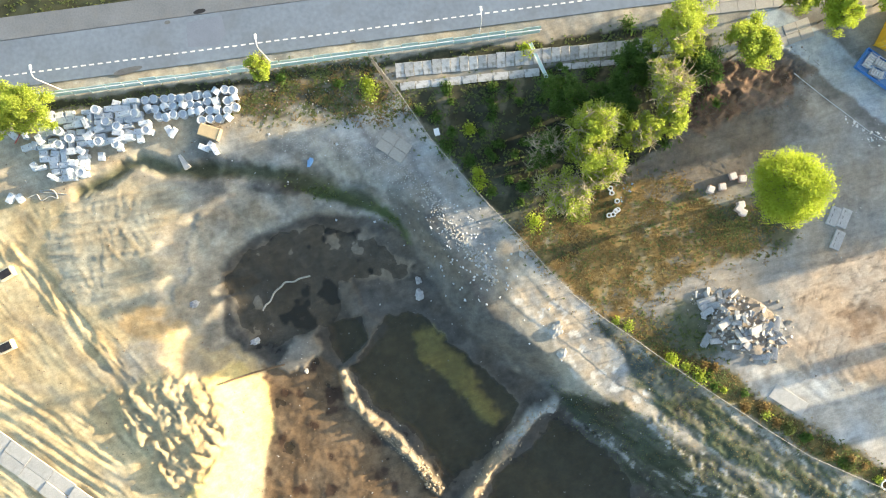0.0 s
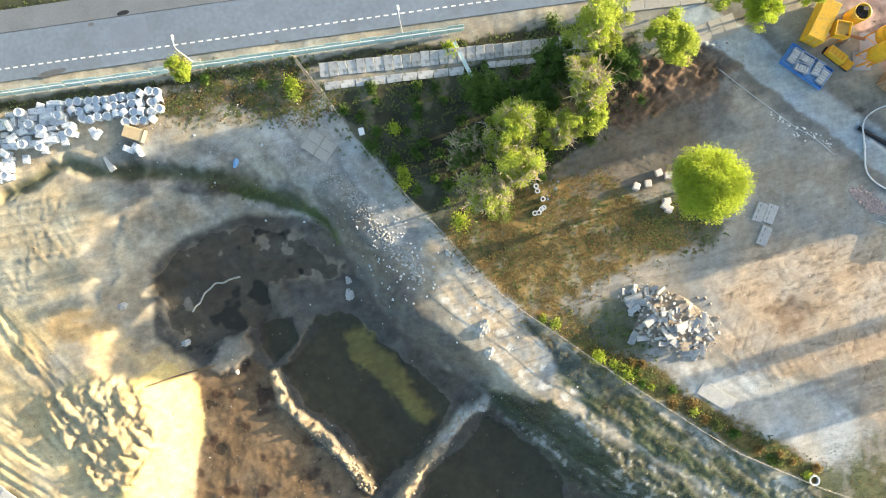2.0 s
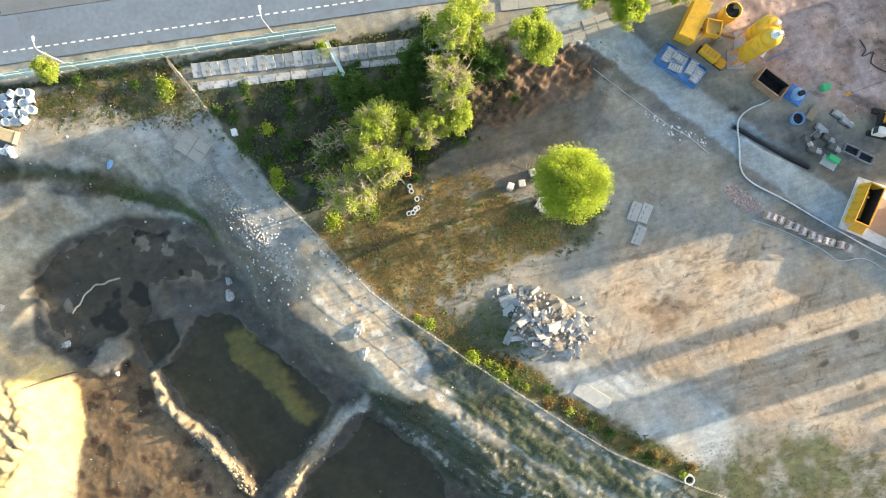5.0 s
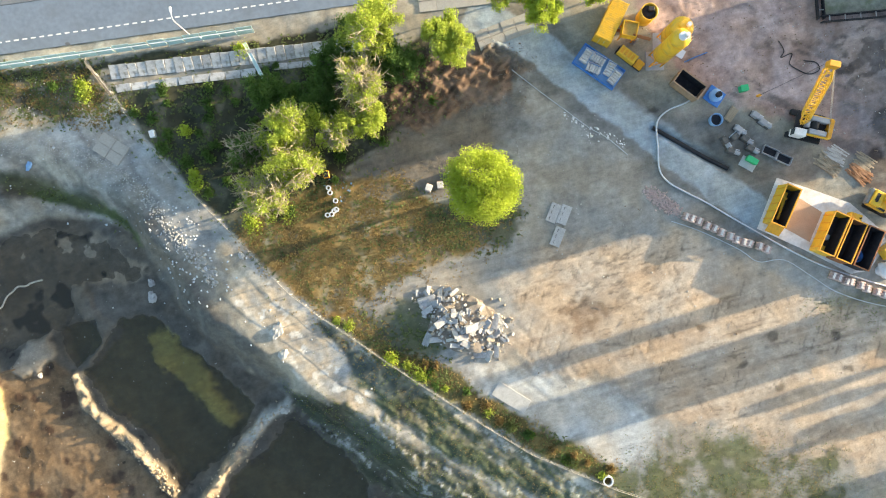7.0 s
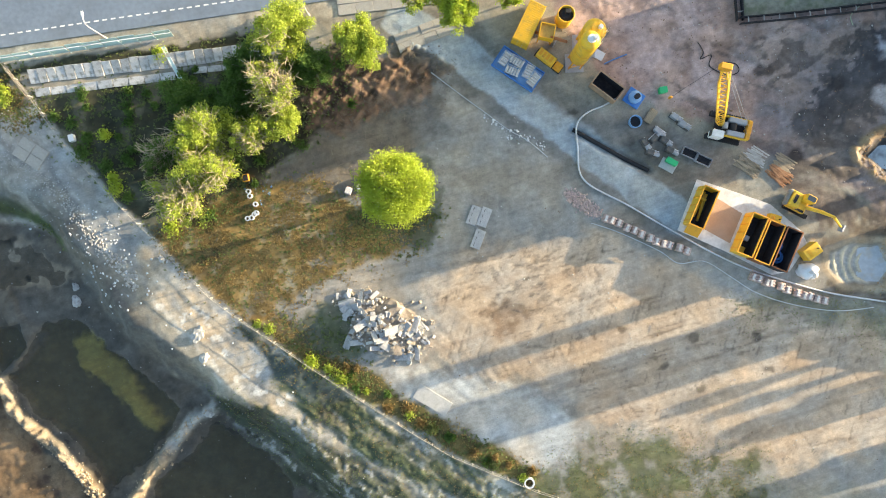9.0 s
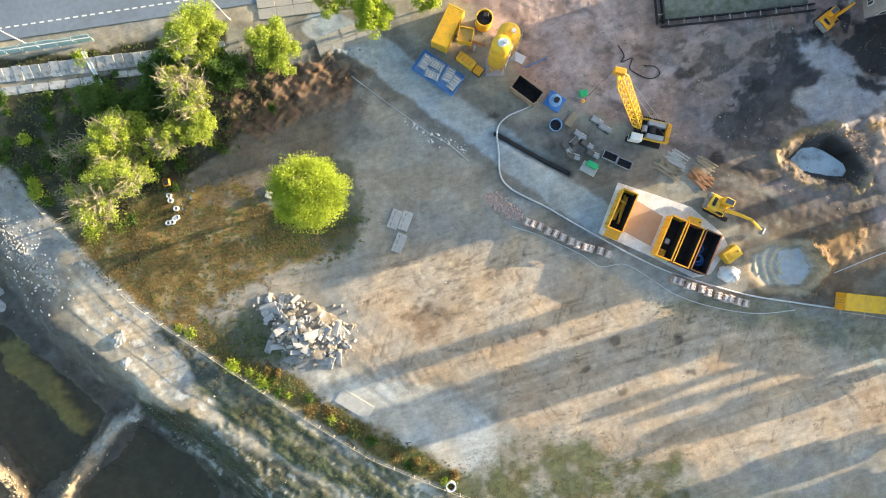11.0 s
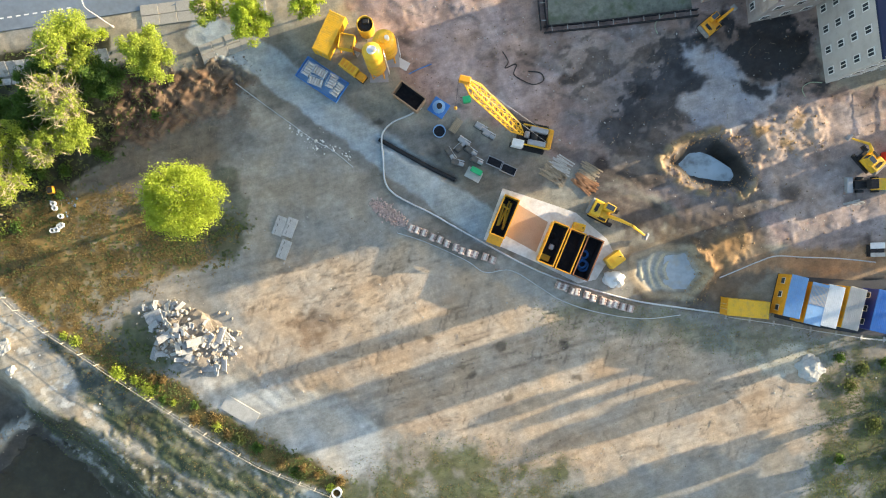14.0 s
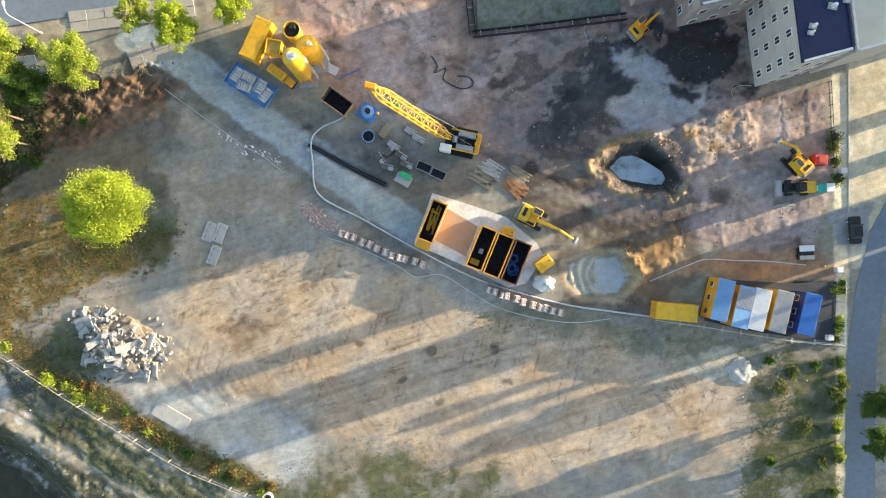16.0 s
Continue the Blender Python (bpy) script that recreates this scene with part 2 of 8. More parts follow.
def box(sx, sy, sz, x=0, y=0, z=0, bevel=0.0, bm=None, m=None):
    """A block on the height z, its middle at x, y; bevelled edges."""
    b = bmesh.new()
    bmesh.ops.create_cube(b, size=1, matrix=Matrix.Translation((x, y, z + sz / 2)) @ Matrix.Diagonal((sx, sy, sz, 1)))
    if bevel:
        bmesh.ops.bevel(b, geom=b.edges[:], offset=bevel, segments=1, affect="EDGES")
    if m is not None:
        b.transform(m)
    return b if bm is None else join(bm, b)


def join(bm, b):
    me = bpy.data.meshes.new("tmp")
    b.to_mesh(me)
    b.free()
    bm.from_mesh(me)
    bpy.data.meshes.remove(me)
    return bm


def tube(r, h, r2=None, seg=16, m=None, bm=None, caps=True):
    """A cylinder or cone that stands on z = 0."""
    b = bmesh.new()
    bmesh.ops.create_cone(b, cap_ends=caps, segments=seg, radius1=r, radius2=r if r2 is None else r2, depth=h, matrix=Matrix.Translation((0, 0, h / 2)))
    if m is not None:
        b.transform(m)
    return b if bm is None else join(bm, b)


def rod(a, c, r, seg=6, r2=None, bm=None):
    """A round bar from a to c."""
    a, c = Vector(a), Vector(c)
    d = c - a
    m = Matrix.Translation(a) @ d.to_track_quat("Z", "Y").to_matrix().to_4x4()
    return tube(r, d.length, r2, seg, m, bm)


def lathe(profile, seg=20, m=None):
    """A turned shape from (radius, height) pairs."""
    b = bmesh.new()
    rings = [[b.verts.new((r * math.cos(2 * math.pi * k / seg), r * math.sin(2 * math.pi * k / seg), z)) for k in range(seg)] for r, z in profile]
    for lo, hi in zip(rings, rings[1:]):
        for k in range(seg):
            b.faces.new((lo[k], lo[(k + 1) % seg], hi[(k + 1) % seg], hi[k]))
    if m is not None:
        b.transform(m)
    return b


def pipe(points, r, name, mat, parent=None):
    """A hose or cable through the points, as a smooth swept tube."""
    pts = [Vector(p) for p in points]
    fine = []
    for i in range(len(pts) - 1):
        p0, p1, p2, p3 = pts[max(i - 1, 0)], pts[i], pts[i + 1], pts[min(i + 2, len(pts) - 1)]
        for k in range(6):
            s = k / 6
            fine.append(0.5 * ((2 * p1) + (p2 - p0) * s + (2 * p0 - 5 * p1 + 4 * p2 - p3) * s * s + (3 * p1 - p0 - 3 * p2 + p3) * s ** 3))
    fine.append(pts[-1])
    b = bmesh.new()
    rings = []
    for i, p in enumerate(fine):
        d = (fine[min(i + 1, len(fine) - 1)] - fine[max(i - 1, 0)]).normalized()
        side = d.cross(Vector((0, 0, 1)))
        side = side.normalized() if side.length > 1e-3 else Vector((1, 0, 0))
        up = side.cross(d)
        rings.append([b.verts.new(p + r * (math.cos(a) * side + math.sin(a) * up)) for a in (k * math.pi / 3 for k in range(6))])
    for lo, hi in zip(rings, rings[1:]):
        for k in range(6):
            b.faces.new((lo[k], lo[(k + 1) % 6], hi[(k + 1) % 6], hi[k]))
    ob = link(name, b, mat, True)
    if parent:
        ob.parent = parent
    return ob


def heading(a, b):
    """Degrees of the way from a to b in the plan."""
    return math.degrees(math.atan2(b[1] - a[1], b[0] - a[0]))


# ---- ground: one sheet, fine where the place lies, coarse out to the horizon ----
def axis(lo, hi, step):
    mid = np.arange(lo, hi + step / 2, step)
    out = step * 1.45 ** np.arange(1, 26)
    far = np.cumsum(out)
    return np.concatenate([lo - far[::-1], mid, hi + far])


GX, GY = axis(-72, 166, 0.24), axis(-43, 45, 0.24)
XX, YY = np.meshgrid(GX, GY)


def lattice(ix, iy, seed):
    h = (ix * 374761393 + iy * 668265263 + seed * 974634611) & 0x7FFFFFFF
    h = ((h ^ (h >> 13)) * 1274126177) & 0x7FFFFFFF
    return ((h ^ (h >> 16)) & 0xFFFF) / 65535.0


def value_noise(x, y, seed=0):
    ix, iy = np.floor(x).astype(np.int64), np.floor(y).astype(np.int64)
    fx, fy = x - ix, y - iy
    fx, fy = fx * fx * (3 - 2 * fx), fy * fy * (3 - 2 * fy)
    a, b = lattice(ix, iy, seed), lattice(ix + 1, iy, seed)
    c, d = lattice(ix, iy + 1, seed), lattice(ix + 1, iy + 1, seed)
    return (a * (1 - fx) + b * fx) * (1 - fy) + (c * (1 - fx) + d * fx) * fy


def fbm(scale, seed=0, octaves=4, angle=0.0, stretch=1.0):
    """Noise from -1 to 1 of that size in metres, drawn out along the angle."""
    c, s = math.cos(radians(angle)), math.sin(radians(angle))
    u, v = (XX * c + YY * s) / (scale * stretch), (-XX * s + YY * c) / scale
    tot, amp, norm = 0.0, 1.0, 0.0
    for k in range(octaves):
        tot = tot + amp * (value_noise(u, v, seed + 17 * k) * 2 - 1)
        norm += amp
        if stretch == 1.0:
            u, v = 0.8 * u - 0.6 * v, 0.6 * u + 0.8 * v
        u, v, amp = u * 2.03 + 5.1, v * 2.03 + 1.7, amp * 0.5
    return tot / norm * 1.6


def ramp(v, lo, hi):
    s = np.clip((v - lo) / (hi - lo), 0, 1)
    return s * s * (3 - 2 * s)


def along(line, x=None, y=None):
    """Distance to a line of points."""
    x, y = (XX, YY) if x is None else (x, y)
    best = np.full(x.shape, 1e9)
    for (ax, ay), (bx, by) in zip(line, line[1:]):
        dx, dy = bx - ax, by - ay
        s = np.clip(((x - ax) * dx + (y - ay) * dy) / (dx * dx + dy * dy), 0, 1)
        best = np.minimum(best, np.hypot(x - ax - s * dx, y - ay - s * dy))
    return best


def depth_in(poly, x=None, y=None):
    """Distance to the outline of an area: plus inside, minus outside."""
    x, y = (XX, YY) if x is None else (x, y)
    d = along(poly + poly[:1], x, y)
    inside = np.zeros(x.shape, bool)
    for (ax, ay), (bx, by) in zip(poly, poly[1:] + poly[:1]):
        if ay != by:
            inside ^= ((ay > y) != (by > y)) & (x < (bx - ax) * (y - ay) / (by - ay) + ax)
    return np.where(inside, d, -d)


N1, N2, N3, N5 = fbm(6, 1), fbm(2.2, 2), fbm(0.8, 3, 3), fbm(18, 5)


WX, WY = 0.9 * fbm(5, 6) + 0.4 * fbm(1.5, 7), 0.9 * fbm(5, 8) + 0.4 * fbm(1.5, 9)


def area(poly, soft=1.0, ragged=1.2):
    return ramp(depth_in(poly, XX + ragged * WX, YY + ragged * WY) + ragged * (0.35 * N2 + 0.3 * N3), -soft / 3, soft / 3)


def band(line, half, soft=0.8, ragged=0.4):
    return 1 - ramp(along(line) + ragged * N2, half - soft / 2, half + soft / 2)


# the fence's line and the two edges of the way beside it
FENCE = [(-10.9, 28.6), (-6.8, 23.5), (-1.8, 16.2), (2.4, 11.4), (6.6, 6.7), (10.8, 2.4), (15.3, -2.8), (19.1, -6.6), (23.3, -9.9), (28.3, -13.3), (32.9, -16.6), (38.3, -20.3), (44.2, -24.2), (48.4, -27.0), (54.2, -30.6), (60.1, -33.2), (66.8, -36.1)]
WAY_WEST = [(-16.9, 17.4), (-11.0, 15.1), (-6.8, 12.7), (-2.6, 9.3), (1.5, 3.4), (5.7, -0.8), (9.0, -5.1), (13.2, -10.1), (17.4, -15.2), (19.9, -18.6), (23.2, -21.1), (28.2, -23.7), (32.4, -26.2), (38.3, -29.6), (44.1, -33.0), (50.8, -37.2)]
# heights
PIT = [(-34.3, -3.4), (-29.5, 1.4), (-19.8, 5.8), (-8.3, 3.2), (-2.1, -5.2), (4.1, -14.0), (15.5, -22.0), (27.9, -30.8), (37.6, -41.4), (37.6, -49.3), (-27.7, -49.3), (-27.0, -22.8), (-27.3, -18.4), (-33.9, -13.1)]
pit_d = depth_in(PIT) + 0.9 * N1 + 0.3 * N2
east = ramp(XX, -15.5, -2.0)
pit_slope = ramp(pit_d, -(9.5 - 4.1 * east), 0.6)
LEVEL = [(40.0, 2.0), (62.0, 24.0), (92.0, 6.0), (150.0, -12.0), (150.0, -46.0), (62.0, -46.0), (44.0, -18.0)]
Z = (0.07 * N1 + 0.03 * N2 + 0.015 * N3) * (1 - 0.8 * ramp(depth_in(LEVEL), -4.0, 4.0))
Z = Z - 4.6 * pit_slope + 0.10 * N2 * pit_slope
BANK = [(-31.3, -17.1), (-27.0, -21.4), (-26.3, -27.4), (-28.3, -33.4), (-31.3, -38.6), (-33.0, -48.0), (-39.0, -48.0), (-39.0, -37.7), (-33.4, -30.8), (-32.6, -24.8), (-36.4, -18.8)]
bank = area(BANK, 1.2, 0.5)
# ponds: hollows in the pit floor
POND_NORTH = [(-33.9, -5.2), (-30.4, -0.8), (-23.3, 3.6), (-12.7, 2.7), (-4.8, -2.6), (-7.4, -5.2), (-14.5, -4.3), (-17.2, -10.5), (-22.5, -13.2), (-27.8, -14.9), (-32.2, -12.3)]
POND_MID = [(-17.6, -11.4), (-12.7, -10.5), (-11.8, -14.1), (-15.4, -17.6), (-17.2, -14.9)]
POND_MAIN = [(-14.9, -18.9), (-8.3, -10.5), (-3.4, -10.5), (1.4, -14.9), (6.7, -19.4), (11.6, -23.8), (9.4, -28.2), (4.5, -34.4), (0.5, -35.7), (-3.9, -29.1), (-9.2, -24.7)]
POND_EAST = [(12.9, -31.7), (17.8, -26.9), (24.4, -30.9), (29.3, -37.0), (28.8, -45.9), (5.8, -45.9), (8.5, -36.2)]
north = area(POND_NORTH, 2.2, 0.9)
ponds = np.maximum.reduce([area(POND_MAIN, 1.2, 0.9), area(POND_EAST, 1.6, 1.0), area(POND_MID, 1.0, 0.5)])
Z = Z - 0.9 * ponds - 0.22 * north
SHOAL = [(-4.3, -13.2), (-1.2, -12.1), (1.4, -15.8), (4.1, -18.5), (5.8, -22.0), (8.9, -26.0), (7.6, -27.8), (4.1, -25.1), (0.5, -21.1), (-3.4, -17.6)]
shoal = area(SHOAL, 2.2, 0.9)
Z = Z + 0.64 * shoal * ponds
# low walls of earth and stone between the ponds
RIDGE_A = [(-15.4, -19.2), (-14.0, -23.6), (-10.4, -27.1), (-6.5, -30.6), (-3.9, -33.3), (-0.8, -37.6)]
RIDGE_B = [(17.6, -23.8), (13.3, -26.7), (10.2, -30.6), (7.5, -34.1), (4.5, -38.5), (1.4, -42.9)]
ridge_a, ridge_b = band(RIDGE_A, 0.6, 0.9, 0.6), band(RIDGE_B, 0.85, 1.1, 0.6)
ridge = np.maximum(ridge_a, ridge_b)
Z = Z + ridge * (0.95 + 0.45 * N3 + 0.3 * N2)
# tongue of pale silt between the ponds
TONGUE = [(-16.7, -5.2), (-14.0, -5.2), (-12.7, -9.2), (-8.3, -12.3), (-12.7, -17.6), (-15.2, -18.9), (-11.4, -13.2), (-14.5, -10.5), (-16.4, -7.9)]
tongue = area(TONGUE, 1.0, 0.6)
SILT = [(-26.0, -17.6), (-23.3, -13.6), (-19.8, -12.3), (-18.9, -14.9), (-20.2, -17.6), (-24.2, -19.3)]
silt = area(SILT, 1.0, 0.6)
Z = Z + 0.35 * tongue + 0.5 * silt
# ditch and bank at the north edge of the pit
DITCH = [(-53.9, 8.6), (-48.8, 11.1), (-45.0, 13.3), (-39.4, 11.6), (-32.6, 11.7), (-24.1, 11.1), (-17.3, 9.4), (-10.5, 6.9)]
ditch = band(DITCH, 1.0, 1.6, 0.4)
Z = Z - 0.9 * ditch * (1 - pit_slope)
# churned sand with tracks in the west
CHURN = [(-49.1, -20.9), (-38.2, -18.8), (-35.6, -20.1), (-32.7, -25.1), (-33.5, -30.2), (-36.5, -35.2), (-40.7, -36.1), (-45.7, -29.3)]
churn = area(CHURN, 2.0, 1.0)
rut_a = fbm(1.3, 21, 3, -52, 2.2)
Z = Z + churn * (0.42 * np.abs(rut_a) * 1.6 + 0.25 * fbm(0.9, 22, 2, 35, 1.8)) + 0.25 * churn
RUTS = [(-70.9, 0.9), (-63.4, -1.2), (-58.3, -6.6), (-53.3, -12.5), (-48.2, -18.4), (-43.2, -25.1), (-40.7, -32.7), (-37.3, -38.6)]
ruts = band(RUTS, 1.5, 2.0, 0.6)
Z = Z + 0.30 * ruts * fbm(0.8, 31, 3, -52, 6.0)
TRACKS = [(-74.3, -18.4), (-60.9, -20.9), (-51.6, -26.8), (-44.9, -35.2), (-44.0, -43.6), (-74.3, -43.6)]
tracks = area(TRACKS, 4.0, 1.5)
Z = Z + 0.16 * tracks * fbm(0.7, 33, 3, -33, 9.0)
WEST = [(-91.1, 8.1), (-55.8, 8.1), (-46.6, 10.2), (-36.5, 5.1), (-38.6, -2.4), (-36.5, -10.0), (-28.9, -15.9), (-26.0, -20.9), (-26.0, -63.8), (-91.1, -63.8)]
west = area(WEST, 2.5, 1.0)
# fan of fill tipped over the pit's edge
FAN = [(-56.7, 7.6), (-46.6, 10.2), (-36.9, 7.6), (-39.0, 0.1), (-40.7, -6.6), (-49.1, -10.0), (-55.8, -6.6), (-59.2, 0.9)]
fan = area(FAN, 2.0, 1.2)
streak_e, streak_s = fbm(0.55, 41, 3, 10, 9.0), fbm(0.5, 43, 3, -48, 9.0)
Z = Z + 0.5 * ramp(depth_in(FAN) + 0.6 * N1, -5.0, 4.0) + 0.16 * fan * np.clip(streak_e, -0.2, 1) + 0.06 * west * np.clip(streak_s, -0.1, 1) * ramp(N1, -0.5, 0.5)
bend = 2.2 * fbm(9, 45, 2)
fan_d = bend + np.hypot(XX - (-37.7), YY - (0.9))
arcs = fan * ramp(XX, -54.1, -51.6) * (1 - ramp(XX, -44.9, -41.5)) * ramp(np.sin(fan_d * 5.2 + 1.2 * N1), 0.2, 0.9) * ramp(N2 + N1, -1.0, 0.3)
Z = Z - 0.035 * arcs
Z = Z + 0.5 * bank * (1 - pit_slope)
# edge where the tipped fill breaks off
BREAK = [(-36.1, 4.7), (-37.8, 1.8), (-38.6, -1.2), (-38.2, -4.1), (-40.3, -7.1)]
brk = band(BREAK, 0.5, 0.8, 0.5)
Z = Z + 0.35 * brk * (1 + 0.5 * N3)
# heap of dug soil by the trees
HEAP = [(33.1, 18.8), (34.1, 25.9), (37.9, 29.6), (43.3, 28.3), (47.5, 30.3), (52.1, 29.0), (55.4, 26.0), (51.6, 22.7), (44.9, 20.3), (38.1, 17.9)]
heap = area(HEAP, 2.5, 1.2)
Z = Z + heap * (0.15 + 0.3 * np.clip(fbm(0.55, 51, 3, 50, 4.0), -0.4, 1) + 0.22 * fbm(0.5, 52, 3, -35, 4.0) + 0.07 * N2 + 0.15 * N3)
# site: craters, wet hollows, spoil
CRATER = [(116.2, 12.8), (119.6, 15.6), (123.8, 16.2), (127.3, 13.7), (128.3, 10.6), (126.8, 8.8), (123.6, 9.0), (119.4, 10.0)]
crater = depth_in(CRATER) + 0.4 * N2 + 0.3 * N1
Z = Z - 3.0 * ramp(crater, -0.6, 1.8) + np.clip(0.35 + 0.3 * N3 + 0.5 * N2 + 0.3 * N1, 0, 1.2) * ramp(-np.abs(crater + 1.2), -1.0, 0)
Z = Z + 0.55 * N2 * ramp(crater, 0.2, 1.6)
SUMP = [(111.1, -1.8), (114.1, -0.4), (118.3, -0.7), (120.5, -3.8), (118.5, -6.4), (113.5, -6.2), (110.8, -3.9)]
sump = depth_in(SUMP) + 0.3 * N2
sump_r = np.hypot(XX - 116.6, YY + 3.2) + 0.25 * N2
sump_rings = ramp(sump, -0.3, 0.5) * ramp(np.sin(sump_r * 5.2), -0.2, 0.8) * ramp(116.4 - XX, -1.0, 1.5)
Z = Z - 0.7 * ramp(sump, -0.6, 0.6) + 0.42 * ramp(sump, -0.3, 0.6) * ramp(116.6 - XX, -1.5, 4.0) + 0.15 * sump_rings + 0.8 * ramp(-np.abs(sump + 1.4), -1.2, 0) * (1 + 0.6 * N3) * ramp(XX, 117.0, 119.5)
TRENCH = [(72.9, 17.3), (77.4, 14.7), (84.0, 11.2)]
trench = band(TRENCH, 0.7, 0.8, 0.2)
Z = Z - 0.6 * trench
SITE = [(64.8, 45.6), (74.5, 29.4), (81.0, 21.8), (91.0, 19.0), (102.6, 12.8), (110.9, 10.1), (119.2, 4.0), (149.5, -2.7), (150.6, 24.3), (139.1, 23.3), (139.6, 44.7), (64.9, 46.4)]
site = area(SITE, 3.0, 1.5)
SPOIL = [(128.4, 17.7), (134.0, 20.1), (139.0, 19.9), (139.8, 16.1), (135.5, 13.3), (130.0, 13.0)]
spoil = area(SPOIL, 2.0, 1.0)
Z = Z + spoil * (0.2 + 0.05 * N2 + 0.04 * N3) + 0.04 * site * N2 + 0.03 * site * N3
MOUND = [(118.7, -0.2), (122.5, 0.5), (126.8, 3.8), (127.6, -0.4), (123.3, -3.7), (119.8, -6.1)]
mound = area(MOUND, 2.0, 0.8)
Z = Z + mound * (0.35 + 0.14 * N2 + 0.06 * N3)
# colours of bare ground
C = np.empty(XX.shape + (4,))
C[..., :3], C[..., 3] = (0.30, 0.275, 0.225), 0.95


def paint(mask, rgb, vary=0.15, rough=None):
    mottled = np.clip(1 + vary * (0.7 * N2 + 0.6 * N1 + 0.4 * N3), 0.3, 2)
    C[..., :3] = C[..., :3] * (1 - mask[..., None]) + np.array(rgb) * mottled[..., None] * mask[..., None]
    if rough is not None:
        C[..., 3] = C[..., 3] * (1 - mask) + rough * mask


LOT = [(27.7, -8.8), (39.5, -3.5), (51.4, 11.4), (48.2, 20.7), (56.7, 26.4), (80.8, 9.3), (110.0, -3.7), (164.7, -18.8), (164.5, -40.7), (70.1, -33.7), (53.5, -23.8), (41.8, -17.8)]
paint(area(LOT, 3, 1.5), (0.315, 0.29, 0.255), 0.2)
SANDY = [(49.6, -3.6), (71.5, 2.3), (83.2, -0.8), (106.6, -11.2), (152.0, -18.6), (143.5, -28.5), (101.3, -33.8), (67.8, -21.5), (52.7, -17.1)]
paint(area(SANDY, 6, 2.5), (0.455, 0.36, 0.272), 0.13)
paint(0.8 * ramp(fbm(1.6, 71, 4, 18, 6.0), 0.15, 0.8) * area(SANDY, 6, 2.5), (0.37, 0.28, 0.205), 0.2)
STAIN = [(59.6, -8.8), (62.9, -7.6), (65.8, -9.3), (65.4, -12.3), (61.2, -13.0)]
paint(0.7 * area(STAIN, 4.0, 2.0) * ramp(N2 + 0.6 * N3, -0.9, 0.5), (0.15, 0.095, 0.06), 0.3)
paint(west, (0.54, 0.425, 0.25), 0.22)
paint(ramp(fbm(4, 72, 4, -35, 2.5), 0.25, 0.9) * west * 0.8, (0.33, 0.285, 0.21), 0.15)
paint(fan * 0.8, (0.44, 0.39, 0.29), 0.15)
paint(west * ramp(streak_s, 0.1, 0.6) * ramp(N1, -0.4, 0.4) * 0.6, (0.27, 0.215, 0.13), 0.2)
paint(fan * ramp(streak_e, 0.1, 0.6) * 0.6, (0.30, 0.26, 0.19), 0.2)
ORANGE = [(-47.8, -9.6), (-44.0, -8.3), (-38.2, -8.7), (-37.3, -11.7), (-44.0, -13.4), (-48.2, -12.5)]
paint(0.7 * area(ORANGE, 3, 1.5), (0.42, 0.27, 0.12), 0.2)
GREYSAND = [(-49.1, -15.0), (-41.5, -13.4), (-40.7, -17.6), (-46.6, -19.2)]
paint(0.7 * area(GREYSAND, 3, 1.5), (0.27, 0.25, 0.22), 0.2)
paint(0.8 * brk, (0.50, 0.45, 0.34), 0.2)
paint(arcs * 0.4, (0.30, 0.265, 0.20), 0.15)
paint(churn, (0.44, 0.345, 0.205), 0.2)
YARD = [(-91.1, 16.9), (-32.3, 21.1), (-12.1, 20.3), (-7.1, 17.7), (-18.8, 15.6), (-32.3, 16.1), (-49.1, 11.9), (-57.5, 7.6), (-91.1, 6.8)]
paint(area(YARD, 2, 1.2), (0.40, 0.34, 0.25), 0.2)
SCRUB = [(-31.4, 21.9), (-23.9, 26.1), (-12.1, 27.8), (-5.4, 20.3), (-7.9, 19.0), (-18.8, 20.3), (-29.8, 19.8)]
paint(area(SCRUB, 2, 1.5), (0.19, 0.155, 0.10), 0.5)
paint(area(SCRUB, 2, 1.5) * ramp(fbm(1.8, 73, 5), 0.1, 0.4), (0.085, 0.075, 0.045), 0.4)
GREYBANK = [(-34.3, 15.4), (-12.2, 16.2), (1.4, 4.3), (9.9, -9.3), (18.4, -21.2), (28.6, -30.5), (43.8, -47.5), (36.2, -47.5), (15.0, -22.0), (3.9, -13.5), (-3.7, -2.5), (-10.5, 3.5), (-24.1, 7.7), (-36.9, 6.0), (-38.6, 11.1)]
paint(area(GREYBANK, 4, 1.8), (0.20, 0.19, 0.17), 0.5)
# dark grey bank; its colour also carries the shade on this west-facing slope
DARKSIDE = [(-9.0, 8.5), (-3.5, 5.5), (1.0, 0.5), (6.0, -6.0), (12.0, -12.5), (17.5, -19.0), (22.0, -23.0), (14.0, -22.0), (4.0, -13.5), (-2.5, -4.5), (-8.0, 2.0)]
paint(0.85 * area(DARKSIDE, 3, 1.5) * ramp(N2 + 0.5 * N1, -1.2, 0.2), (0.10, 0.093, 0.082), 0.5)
PALEBANK = [(-38.1, 6.1), (-28.7, 8.7), (-22.7, 7.0), (-30.4, 1.8), (-33.8, -3.4), (-33.4, -11.1), (-29.6, -17.1), (-37.3, -14.5), (-42.9, -8.5), (-42.9, 0.1)]
paint(area(PALEBANK, 4, 1.8), (0.33, 0.295, 0.235), 0.35)
